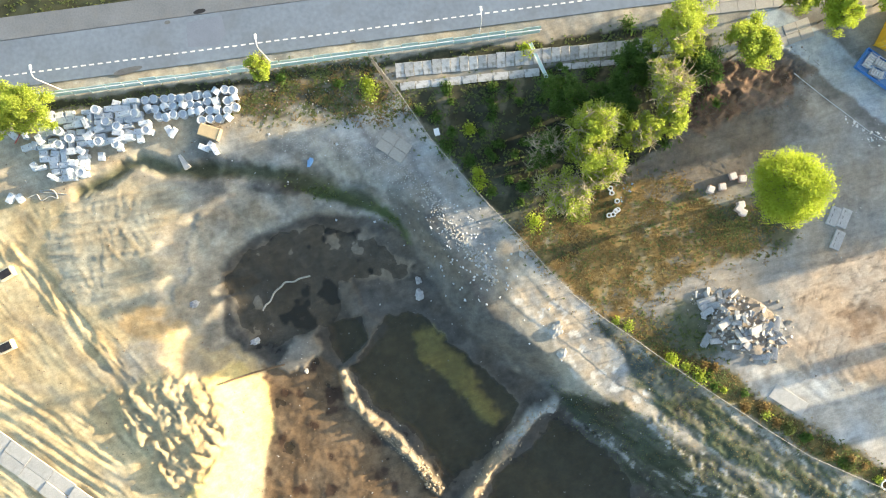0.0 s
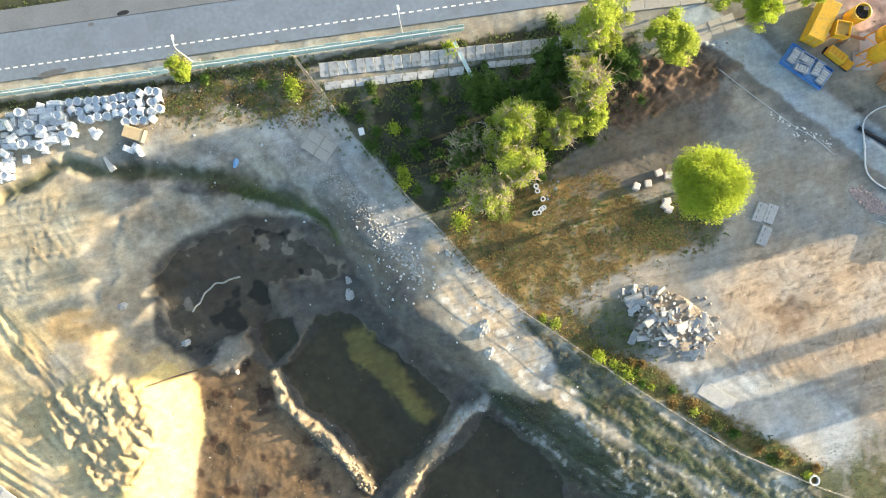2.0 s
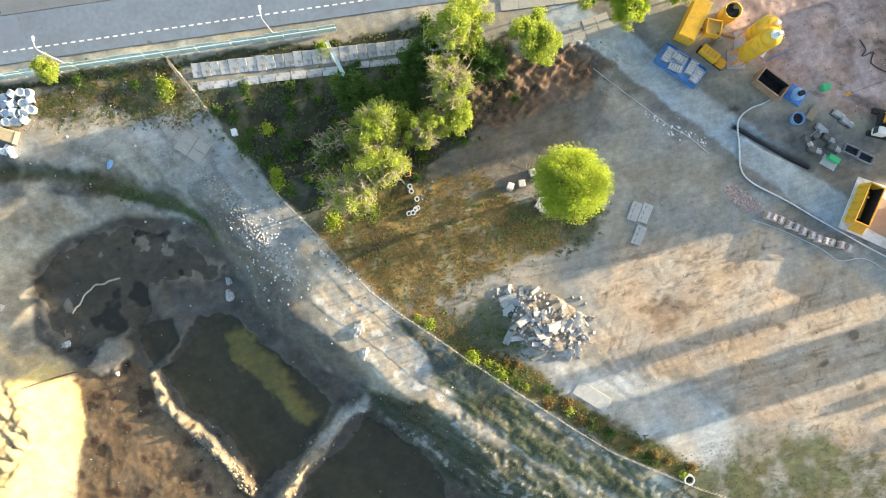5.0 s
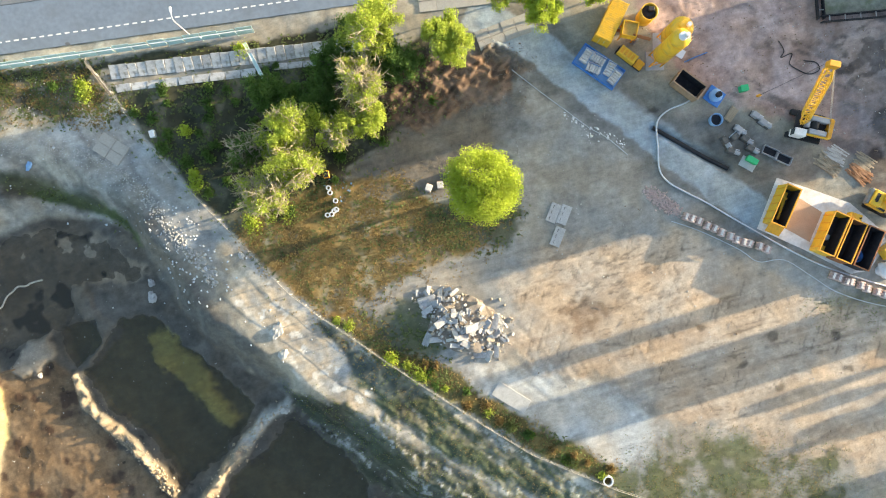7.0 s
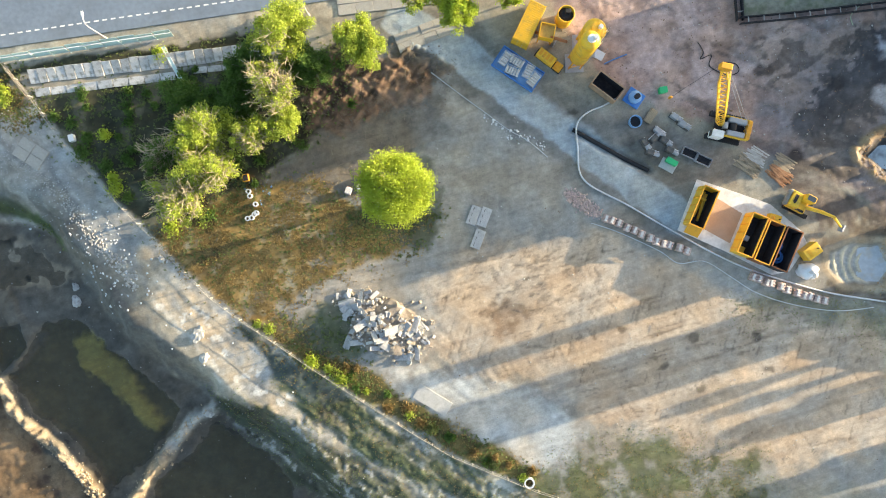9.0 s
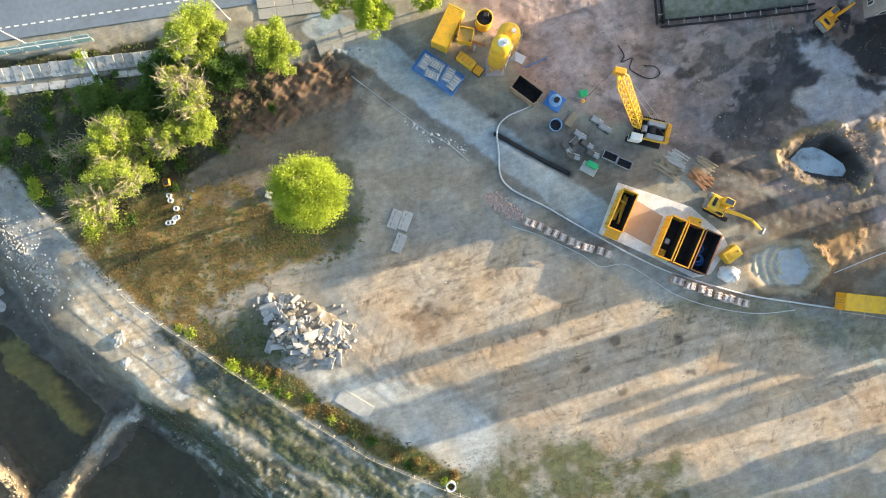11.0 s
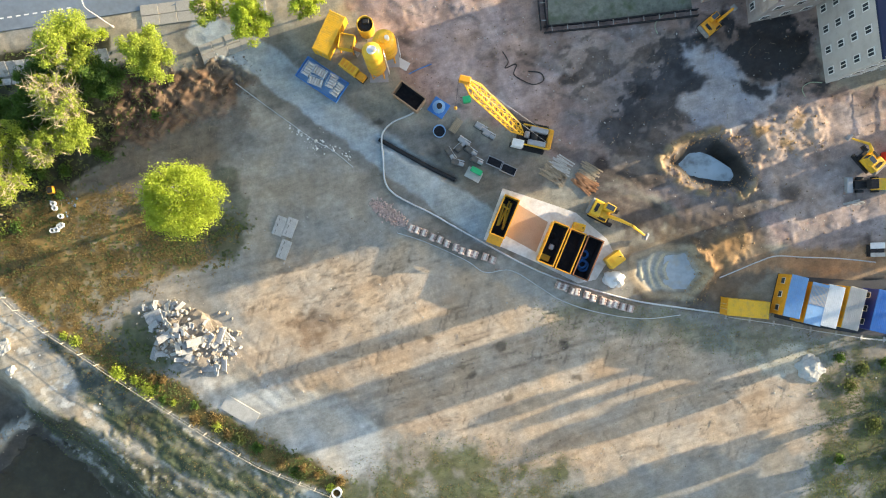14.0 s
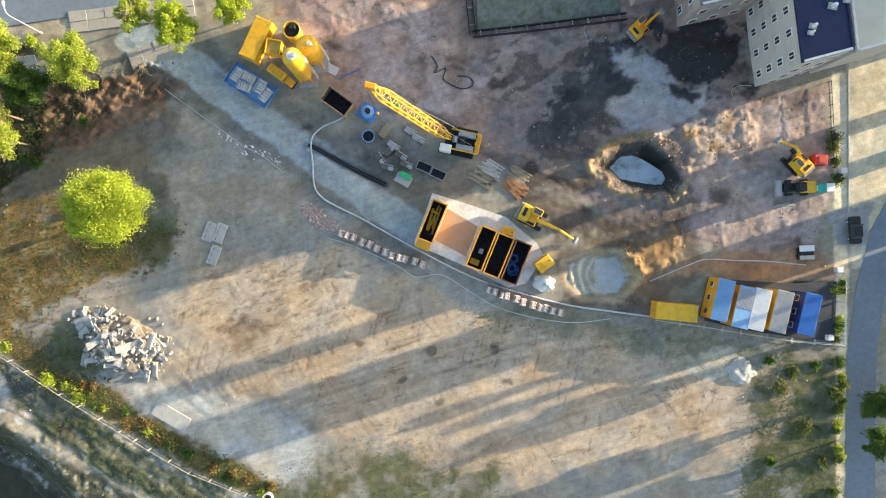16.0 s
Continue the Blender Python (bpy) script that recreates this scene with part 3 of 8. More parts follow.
paint(0.7 * area([(-30.0, 9.5), (-20.0, 9.0), (-11.0, 5.0), (-7.0, 1.5), (-12.0, 3.0), (-20.0, 6.5), (-30.0, 5.0), (-34.0, 0.0), (-36.0, 6.0)], 2.5, 1.5), (0.36, 0.34, 0.30), 0.4)
NORTHRIM = [(-38.0, 17.0), (-22.0, 17.5), (-10.0, 17.0), (-4.0, 11.0), (-9.0, 9.5), (-18.0, 12.2), (-32.0, 13.5)]
paint(0.8 * area(NORTHRIM, 2.5, 1.4), (0.34, 0.325, 0.29), 0.35)
# pit floor
paint(ramp(pit_d, -1.2, 0.3), (0.088, 0.078, 0.064), 0.45, 0.7)
MUD = [(-27.3, -18.4), (-19.8, -16.2), (-15.8, -19.3), (-14.5, -23.7), (-7.4, -31.7), (-0.4, -38.7), (-0.4, -49.3), (-28.6, -49.3), (-27.0, -29.9)]
mud = area(MUD, 1.5, 0.8)
paint(mud, (0.165, 0.113, 0.068), 0.4, 0.85)
paint(mud * ramp(fbm(2.5, 81, 4), 0.2, 0.7), (0.06, 0.036, 0.022), 0.3, 0.6)
paint(north, (0.175, 0.14, 0.10), 0.35, 0.5)
paint(north * ramp(fbm(3.5, 85, 3), 0.25, 0.45), (0.025, 0.022, 0.018), 0.2, 0.5)
WARMSHOAL = [(-33.5, -4.8), (-30.4, -3.9), (-28.6, -5.2), (-31.3, -6.5)]
paint(0.7 * area(WARMSHOAL, 1.5, 0.6), (0.16, 0.10, 0.05), 0.2, 0.5)
paint(ponds, (0.085, 0.076, 0.042), 0.3, 0.6)
paint(shoal, (0.36, 0.30, 0.085), 0.2, 0.6)
paint(tongue, (0.10, 0.088, 0.07), 0.3)
paint(silt, (0.22, 0.19, 0.15), 0.25)
paint(ridge_a, (0.36, 0.28, 0.185), 0.5)
paint(ridge_b * ramp(YY, -33.0, -29.0), (0.40, 0.385, 0.345), 0.35)
paint(ridge_b * (1 - ramp(YY, -33.0, -29.0)), (0.34, 0.26, 0.17), 0.4)
paint(bank, (0.62, 0.475, 0.21), 0.08)
# the way along the fence: grey dust, trodden crust with the sun's warmth painted into its colour, then a bank that
# grows over
way = area(FENCE[1:9] + [(27.0, -15.0), (33.0, -21.5), (42.0, -29.0), (53.0, -36.8)] + WAY_WEST[::-1], 1.2, 0.55)
paint(way, (0.335, 0.325, 0.305), 0.25)
paint(way * ramp(fbm(1.5, 90, 4, -48, 5.0), 0.1, 0.5) * 0.6, (0.215, 0.205, 0.19), 0.25)
paint(way * ramp(fbm(2.4, 92, 4, -48, 3.0), 0.25, 0.6) * 0.7, (0.42, 0.405, 0.375), 0.15)
CRUST = [(6.5, 1.0), (9.5, 1.5), (14.5, -4.0), (20.0, -9.5), (26.0, -15.5), (33.3, -22.5), (31.0, -25.3), (24.0, -21.0), (19.0, -17.5), (14.8, -12.2), (10.0, -6.5)]
crust = area(CRUST, 1.6, 0.9)
paint(crust * ramp(N2 + 0.5 * N1, -0.9, 0.3), (0.43, 0.36, 0.275), 0.3)
paint(crust * ramp(fbm(1.6, 89, 4), 0.35, 0.5), (0.60, 0.575, 0.53), 0.2)
paint(0.8 * band(WAY_WEST[5:11], 0.5, 0.9, 0.8) * ramp(N3, -0.6, 0.2), (0.50, 0.46, 0.39), 0.3)
GREENBANK = [(17.4, -21.0), (21.5, -21.3), (28.2, -24.0), (38.3, -30.0), (50.8, -37.6), (66.0, -46.5), (47.8, -48.1), (33.5, -38.8), (23.3, -30.3)]
UPBANK = [(22.4, -10.6), (28.0, -13.8), (33.0, -17.2), (38.3, -20.8), (48.4, -27.6), (60.1, -34.2), (68.0, -37.5), (77.0, -48.1), (62.0, -46.0), (50.8, -37.2), (38.3, -29.4), (32.0, -24.6), (28.0, -18.8)]
lowbank, upbank = area(GREENBANK, 2.5, 1.3), area(UPBANK, 1.6, 0.9)
greenbank = np.maximum(lowbank, upbank)
down = fbm(1.3, 83, 4, -37, 5)
paint(lowbank, (0.085, 0.088, 0.066), 0.5)
paint(lowbank * ramp(down + 0.5 * N2, 0.1, 0.5), (0.045, 0.052, 0.034), 0.4)
paint(lowbank * ramp(-down + 0.6 * N3, 0.45, 0.7), (0.27, 0.265, 0.245), 0.3)
paint(upbank, (0.165, 0.165, 0.125), 0.45)
paint(upbank * ramp(down + 0.6 * N2, 0.0, 0.35), (0.062, 0.075, 0.045), 0.4)
paint(upbank * ramp(-down + 0.5 * N3, 0.4, 0.65), (0.33, 0.315, 0.27), 0.3)
Z = Z + 0.16 * greenbank * (down + 0.6 * N3)
# darker strip that widens along the fence
DARKSTRIP = [(22.8, -10.8), (26.6, -13.9), (31.6, -17.3), (38.3, -22.0), (36.0, -23.0), (30.5, -20.6), (26.6, -17.0)]
paint(0.85 * area(DARKSTRIP, 1.2, 0.7) * ramp(N2, -0.9, 0.1), (0.075, 0.085, 0.075), 0.4)
NORTHSTRIP = [(-60.0, 21.3), (-26.0, 25.9), (13.0, 30.9), (34.0, 33.4), (34.0, 31.6), (14.0, 29.6), (-7.0, 27.3), (-26.0, 24.6), (-60.0, 19.9)]
paint(area(NORTHSTRIP, 0.8, 0.5), (0.055, 0.055, 0.032), 0.45)
MOSS = [(-24.3, 10.5), (-18.3, 9.9), (-11.5, 7.4), (-7.2, 4.8), (-4.6, 0.9), (-8.1, 3.5), (-14.1, 6.5), (-20.9, 8.2)]
paint(area(MOSS, 1.5, 0.6), (0.055, 0.075, 0.03), 0.3)
paint(ditch * 0.8, (0.075, 0.085, 0.04), 0.35)
# meadow between the fence and the trees
MEADOW = [(-6.5, 23.6), (9.8, 26.3), (35.0, 29.5), (40.0, 32.0), (41.7, 22.8), (33.3, 16.1), (27.4, 11.9), (25.7, 4.3), (16.8, -3.4), (10.8, 2.8), (6.8, 6.9), (2.6, 11.6), (-1.5, 16.4)]
meadow = area(MEADOW, 1.2, 0.35)
paint(meadow, (0.05, 0.05, 0.03), 0.45)
paint(meadow * ramp(N2 + 0.5 * N1, 0.2, 0.7), (0.11, 0.10, 0.065), 0.3)
# soil beside the heap, its colour darkened for the shade on it
SHADYSOIL = [(29.8, 17.6), (38.2, 20.0), (51.6, 24.0), (54.0, 15.6), (43.0, 9.0), (26.3, 9.3)]
paint(0.85 * area(SHADYSOIL, 5, 2.5), (0.15, 0.125, 0.10), 0.3)
GOLD = [(11.3, 2.6), (23.0, 9.3), (34.7, 10.8), (42.1, 4.9), (47.9, -0.3), (34.5, -4.3), (29.4, -8.8), (34.3, -15.2), (39.3, -17.7), (36.4, -18.6), (28.5, -13.1), (23.5, -9.7), (19.4, -6.4), (15.6, -2.6)]
gold = area(GOLD, 1.6, 0.6)
paint(gold * ramp(N1 + 0.8 * N2, -1.5, 0.2), (0.25, 0.17, 0.066), 0.45)
paint(gold * ramp(fbm(2.5, 95, 5, 25, 2.0), 0.15, 0.5) * 0.8, (0.25, 0.15, 0.05), 0.3)
paint(gold * ramp(fbm(2.0, 96, 5), 0.25, 0.55) * 0.55, (0.10, 0.10, 0.045), 0.3)
paint(gold * ramp(N2 - 0.4 * N1, 0.35, 0.9), (0.30, 0.25, 0.16), 0.2)
BARE = [(29.6, 8.8), (33.8, 10.4), (36.3, 8.3), (33.8, 6.2)]
paint(0.8 * area(BARE, 2, 1.0), (0.26, 0.21, 0.15), 0.15)
# the lone tree's shadow, painted into the rough grass below it
TREE_SHADE = [(37.1, 4.9), (45.5, 7.3), (53.0, 4.7), (49.6, -0.3), (42.9, -0.2), (37.9, 0.7)]
paint(0.8 * area(TREE_SHADE, 3, 1.5), (0.085, 0.085, 0.04), 0.35)
# shadow west of the rubble heap, painted as dark ground
RUBBLE_SHADE = [(29.4, -10.0), (34.4, -10.1), (39.4, -10.2), (41.0, -16.1), (34.3, -16.8), (31.8, -13.4)]
paint(0.9 * area(RUBBLE_SHADE, 2.5, 1.5), (0.075, 0.08, 0.05), 0.35)
VERGE = [(23.8, -9.6), (34.2, -14.9), (42.6, -17.9), (48.4, -22.9), (55.1, -26.3), (61.0, -29.7), (68.5, -33.1), (66.0, -35.7), (60.3, -33.0), (54.4, -30.3), (48.6, -26.7), (44.4, -23.9), (38.5, -20.0), (33.1, -16.3)]
verge = area(VERGE, 1.2, 0.6)
paint(verge, (0.125, 0.105, 0.04), 0.5)
LOWGREEN = [(72.9, -29.3), (83.0, -27.9), (89.7, -29.8), (99.8, -32.6), (105.3, -46.3), (59.1, -45.0)]
lowgreen = area(LOWGREEN, 5, 2.5)
paint(0.9 * lowgreen * ramp(N2 + 0.7 * N1, -0.9, 0.3), (0.085, 0.09, 0.04), 0.45)
EASTGREEN = [(138.1, -20.1), (144.2, -15.2), (151.4, -13.7), (150.2, -47.6), (134.1, -47.1), (137.9, -30.3)]
eastgreen = area(EASTGREEN, 4, 3.0)
paint(0.9 * eastgreen * ramp(N1 + 0.8 * N2, -0.8, 0.3), (0.085, 0.095, 0.05), 0.5)
MIDGREEN = [(95.3, -8.9), (110.5, -8.0), (123.9, -11.3), (140.0, -13.4), (144.1, -16.9), (127.2, -16.5), (110.4, -12.6), (97.8, -11.5)]
paint(0.55 * area(MIDGREEN, 4, 2.5), (0.17, 0.175, 0.11), 0.4)
paint(heap, (0.20, 0.125, 0.08), 0.4)
paint(heap * ramp(fbm(1.2, 51, 3, 40, 2.5), 0.1, 0.7), (0.09, 0.055, 0.035), 0.3)
# site surface
paint(site, (0.33, 0.235, 0.205), 0.35)
churned = fbm(4.5, 201, 5, 20, 2.2)
paint(site * ramp(churned, 0.15, 0.5) * 0.8, (0.15, 0.115, 0.10), 0.35)
paint(site * ramp(-churned, 0.3, 0.7) * 0.7, (0.42, 0.32, 0.285), 0.2)
paint(site * ramp(fbm(1.4, 203, 4, -25, 4.0), 0.3, 0.55) * 0.7, (0.13, 0.105, 0.095), 0.3)
GREYSITE = [(96.4, 33.1), (114.9, 32.7), (136.6, 23.8), (138.8, 7.7), (127.6, 2.1), (110.9, 9.3), (102.7, 18.7)]
paint(0.6 * area(GREYSITE, 6, 3), (0.275, 0.245, 0.24), 0.4)
paint(area(GREYSITE, 6, 3) * ramp(fbm(2.2, 205, 5, 30, 2.0), 0.25, 0.45) * 0.7, (0.08, 0.07, 0.065), 0.4)
WET = [(107.9, 21.9), (111.4, 28.6), (116.5, 32.7), (124.0, 28.3), (118.0, 21.7), (118.7, 17.5), (112.8, 15.5), (107.7, 16.1)]
WET_B = [(121.5, 30.0), (124.2, 35.8), (131.8, 35.7), (138.9, 33.0), (138.3, 22.9), (131.5, 22.6), (127.3, 25.7)]
wet = np.maximum(area(WET, 3, 2.5), area(WET_B, 3, 2.5))
paint(wet * ramp(N2 + 0.8 * N1 + 0.4 * N3, -0.25, 0.0), (0.034, 0.033, 0.036), 0.4, 0.4)
PALEWET = [(118.3, 29.6), (124.2, 28.1), (127.4, 25.1), (132.5, 23.3), (131.5, 20.4), (128.1, 18.8), (123.9, 17.6), (119.7, 19.4), (117.2, 21.6), (121.5, 24.9)]
paint(0.9 * area(PALEWET, 2.0, 1.4), (0.37, 0.355, 0.375), 0.2, 0.5)
PINKISH = [(78.0, 31.1), (81.5, 35.2), (88.2, 36.7), (94.8, 32.3), (99.7, 27.1), (97.9, 22.2), (89.5, 23.2), (81.2, 27.7)]
paint(0.7 * area(PINKISH, 4.0, 2.0) * ramp(N2 + 0.5 * N1, -0.9, 0.3), (0.43, 0.32, 0.285), 0.25)
LANESIDE = [(72.5, 20.0), (81.0, 19.2), (90.9, 15.6), (99.2, 12.0), (97.5, 9.6), (87.8, 8.6), (77.5, 14.2)]
paint(0.85 * area(LANESIDE, 3.0, 1.6), (0.175, 0.155, 0.135), 0.45)
for black in ([(107.9, 20.2), (113.9, 23.4), (116.6, 28.4), (119.9, 27.4), (122.4, 25.7), (116.4, 21.6), (112.1, 18.4), (116.2, 16.2), (114.4, 12.4), (107.7, 14.3), (105.3, 17.7)], [(126.0, 33.0), (137.6, 32.0), (137.6, 26.1), (133.3, 24.5), (128.3, 24.7), (126.7, 27.2)], [(125.3, 24.7), (128.3, 24.8), (130.8, 23.3), (130.1, 22.5), (126.6, 23.4)]):
    paint(0.95 * area(black, 1.2, 1.0), (0.030, 0.029, 0.031), 0.5, 0.4)
OIL = [(111.1, 16.8), (116.1, 15.0), (115.2, 10.0), (107.6, 9.3), (115.9, 4.1), (126.0, 6.4), (129.5, 9.6), (135.4, 8.7), (134.5, 6.1), (127.7, 3.8), (117.5, 0.7), (109.1, 4.3), (104.2, 9.4)]
paint(0.95 * area(OIL, 3, 2.0), (0.085, 0.062, 0.047), 0.5, 0.7)
paint(area(OIL, 3, 2.0) * ramp(fbm(1.4, 207, 4, 160, 5.0), 0.15, 0.45) * 0.8, (0.21, 0.175, 0.15), 0.3)
paint(area(OIL, 3, 2.0) * ramp(fbm(1.2, 208, 4, 160, 5.0), 0.3, 0.55) * 0.8, (0.035, 0.028, 0.023), 0.3)
paint(ramp(-np.abs(crater + 1.1), -1.1, -0.2) * ramp(N1 + 0.6 * N2 + 0.6 * N3, -0.5, 0.3), (0.36, 0.245, 0.115), 0.6)
paint(ramp(crater, -0.7, 0.1), (0.045, 0.042, 0.038), 0.3, 0.5)
TRODDEN = [(103.0, 22.0), (110.0, 30.0), (117.0, 30.0), (119.0, 20.0), (127.0, 18.0), (131.0, 9.0), (128.0, 3.0), (118.0, 0.5), (105.0, 6.0), (100.0, 14.0)]
EASTSITE = [(129.0, 19.0), (150.0, 22.5), (150.2, -1.0), (136.0, 0.5), (131.0, 8.0)]
paint(0.75 * area(EASTSITE, 3.0, 2.0), (0.40, 0.315, 0.28), 0.35)
paint(0.5 * area(TRODDEN, 5.0, 2.5) * ramp(N1 + 0.7 * N2, -0.9, 0.4), (0.095, 0.082, 0.078), 0.5)
paint(spoil, (0.43, 0.325, 0.265), 0.25)
paint(spoil * ramp(fbm(1.6, 209, 4, 40, 2.0), 0.25, 0.5) * 0.8, (0.33, 0.20, 0.085), 0.3)
DAMP = [(109.5, 0.9), (115.0, 2.0), (121.7, 2.3), (128.5, 4.2), (130.9, -2.2), (123.1, -9.6), (118.1, -9.5), (115.6, -7.7), (110.5, -8.0)]
paint(0.8 * area(DAMP, 3, 1.5), (0.12, 0.083, 0.055), 0.45)
paint(mound, (0.26, 0.165, 0.085), 0.45)
paint(ramp(sump, -0.6, 0.2), (0.36, 0.335, 0.29), 0.15, 0.6)
paint(sump_rings, (0.60, 0.50, 0.34), 0.2)
paint(ramp(-np.abs(sump + 0.8), -0.9, -0.1), (0.40, 0.31, 0.21), 0.3)
CABINS = [(119.1, -1.9), (131.7, -3.1), (132.4, -10.7), (151.0, -14.5), (151.2, -3.6), (136.0, -2.3)]
paint(0.6 * area(CABINS, 3, 1.5), (0.26, 0.17, 0.11), 0.3)
YARDFLOOR = [(132.0, -9.8), (151.0, -14.7), (151.3, -5.3), (144.4, -5.1)]
paint(0.8 * area([(124.5, -3.5), (131.5, -3.0), (143.0, -4.2), (150.5, -4.6), (150.5, -1.8), (140.0, 0.0), (128.0, -0.8)], 2.0, 1.2), (0.37, 0.225, 0.125), 0.35)
paint(area(YARDFLOOR, 0.6, 0.2), (0.05, 0.055, 0.062), 0.2)
LANE = [(47.6, 34.0), (54.2, 30.6), (63.3, 23.8), (72.5, 16.6), (80.8, 9.8), (89.1, 3.8)]
lane = band(LANE, 2.5, 0.6, 0.45)
paint(band(LANE, 4.6, 2.5, 1.2) * 0.7, (0.15, 0.14, 0.122), 0.35)
paint(lane, (0.33, 0.36, 0.37), 0.12)
paint(lane * ramp(fbm(2.0, 210, 4, -38, 4.0), 0.25, 0.6) * 0.5, (0.43, 0.45, 0.455), 0.15)
paint(0.7 * band([(60.1, 28.0), (67.5, 23.7), (75.0, 17.0), (85.0, 10.1)], 0.7, 1.0, 0.5), (0.22, 0.215, 0.20), 0.15)
PALELOT = [(45.5, -18.4), (56.8, -19.0), (67.0, -23.0), (74.0, -28.0), (73.1, -32.1), (69.5, -33.0), (60.6, -29.0), (55.1, -26.0), (49.5, -22.6)]
paint(0.9 * area(PALELOT, 3.0, 1.4), (0.475, 0.46, 0.43), 0.14)
# the rubble heap's shadow, put into the ground as darker green
RUBBLE_SHADE_GREEN = [(34.2, -8.7), (38.0, -7.5), (41.7, -10.5), (42.4, -15.5), (39.9, -16.7), (36.6, -14.6)]
paint(0.7 * area(RUBBLE_SHADE_GREEN, 2.0, 1.2), (0.085, 0.095, 0.05), 0.4)
# grass darkened in colour for the shade east of the lone tree
TREE_SHADE_EAST = [(49.0, 13.7), (52.3, 12.7), (53.9, 8.5), (53.4, 4.3), (50.8, 1.0), (47.0, 2.0), (46.3, 7.8)]
paint(0.7 * area(TREE_SHADE_EAST, 1.8, 1.2), (0.085, 0.085, 0.05), 0.4)
LIME = [(128.5, -15.2), (134.9, -14.5), (136.5, -17.5), (133.1, -19.1), (129.3, -18.2)]
paint(0.7 * area(LIME, 1.5, 1.0), (0.52, 0.50, 0.43), 0.12)
# far side of the road, and the street in the east
NORTHVERGE = [(-99.5, 30.8), (-62.5, 33.7), (-40.7, 36.6), (-30.6, 42.1), (-99.5, 42.1)]
paint(area(NORTHVERGE, 1.0, 0.5), (0.06, 0.065, 0.035), 0.35)
SHOULDER = [(-99.5, 19.4), (-59.6, 23.8), (-25.6, 28.7), (13.1, 33.4), (43.4, 37.6), (60.2, 39.6), (60.2, 37.1), (43.4, 35.2), (13.1, 31.7), (-25.6, 26.6), (-59.6, 21.9), (-99.5, 16.9)]
shoulder = area(SHOULDER, 0.8, 0.5)
paint(shoulder, (0.36, 0.325, 0.265), 0.25)
paint(shoulder * ramp(fbm(2.5, 87, 4, 7, 5), 0.1, 0.6), (0.24, 0.24, 0.24), 0.2)
WALK = [(151.2, 26.0), (153.6, 25.9), (152.9, -5.3), (151.4, -39.1), (150.4, -39.1), (151.0, -5.2)]
paint(area(WALK, 0.8, 0.2), (0.74, 0.63, 0.46), 0.15)
TURF = [(153.7, 31.8), (172.3, 31.4), (171.9, 8.6), (161.6, 8.0), (155.6, 1.4), (155.5, -3.7), (153.1, -3.6)]
paint(area(TURF, 1.0, 0.3), (0.57, 0.50, 0.37), 0.3)
APRON = [(150.6, 5.6), (156.9, 6.4), (155.5, -0.3), (151.3, -0.2)]
paint(area(APRON, 1.0, 0.5), (0.29, 0.30, 0.31), 0.15)
C[..., :3] = np.clip(C[..., :3] * np.array((0.98, 1.0, 1.0)), 0.01, 0.85)
# scraped marks in the sand
MARKS = [(51.9, -16.2), (60.3, -14.7), (72.1, -14.0), (75.4, -18.3), (66.1, -21.5), (56.9, -22.2)]
marks = area(MARKS, 3, 1.5) * ramp(fbm(0.45, 93, 3, -58, 7.0), 0.0, 0.5)
Z = Z + 0.02 * marks
C[..., :3] *= 1 - 0.15 * marks[..., None]
MARKS_B = [(63.9, -0.5), (74.8, 0.2), (80.6, -5.8), (74.6, -10.7), (66.2, -10.6), (51.2, -7.0), (53.8, -3.7)]
marks = area(MARKS_B, 4, 2.0) * ramp(fbm(0.5, 94, 3, 28, 3.0), 0.25, 0.6)
Z = Z - 0.03 * marks
C[..., :3] *= 1 - 0.3 * marks[..., None]
for seed, turn in ((97, -58), (98, 75), (99, 12)):
    marks = area(SANDY, 5, 2.0) * ramp(fbm(0.32, seed, 2, turn, 8.0), 0.55, 0.8) * ramp(fbm(5, seed + 10, 3), 0.0, 0.5)
    Z = Z - 0.02 * marks
    C[..., :3] *= 1 - 0.32 * marks[..., None]
# small dark spots on the lot and the site
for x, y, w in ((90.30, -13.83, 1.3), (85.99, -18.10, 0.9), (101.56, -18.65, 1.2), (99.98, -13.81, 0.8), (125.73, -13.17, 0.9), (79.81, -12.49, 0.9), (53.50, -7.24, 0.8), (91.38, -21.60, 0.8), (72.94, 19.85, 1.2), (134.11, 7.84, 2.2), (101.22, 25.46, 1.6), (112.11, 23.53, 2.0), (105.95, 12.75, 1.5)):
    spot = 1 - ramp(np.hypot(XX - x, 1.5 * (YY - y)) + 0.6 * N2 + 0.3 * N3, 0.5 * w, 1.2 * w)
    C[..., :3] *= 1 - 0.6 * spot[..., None]
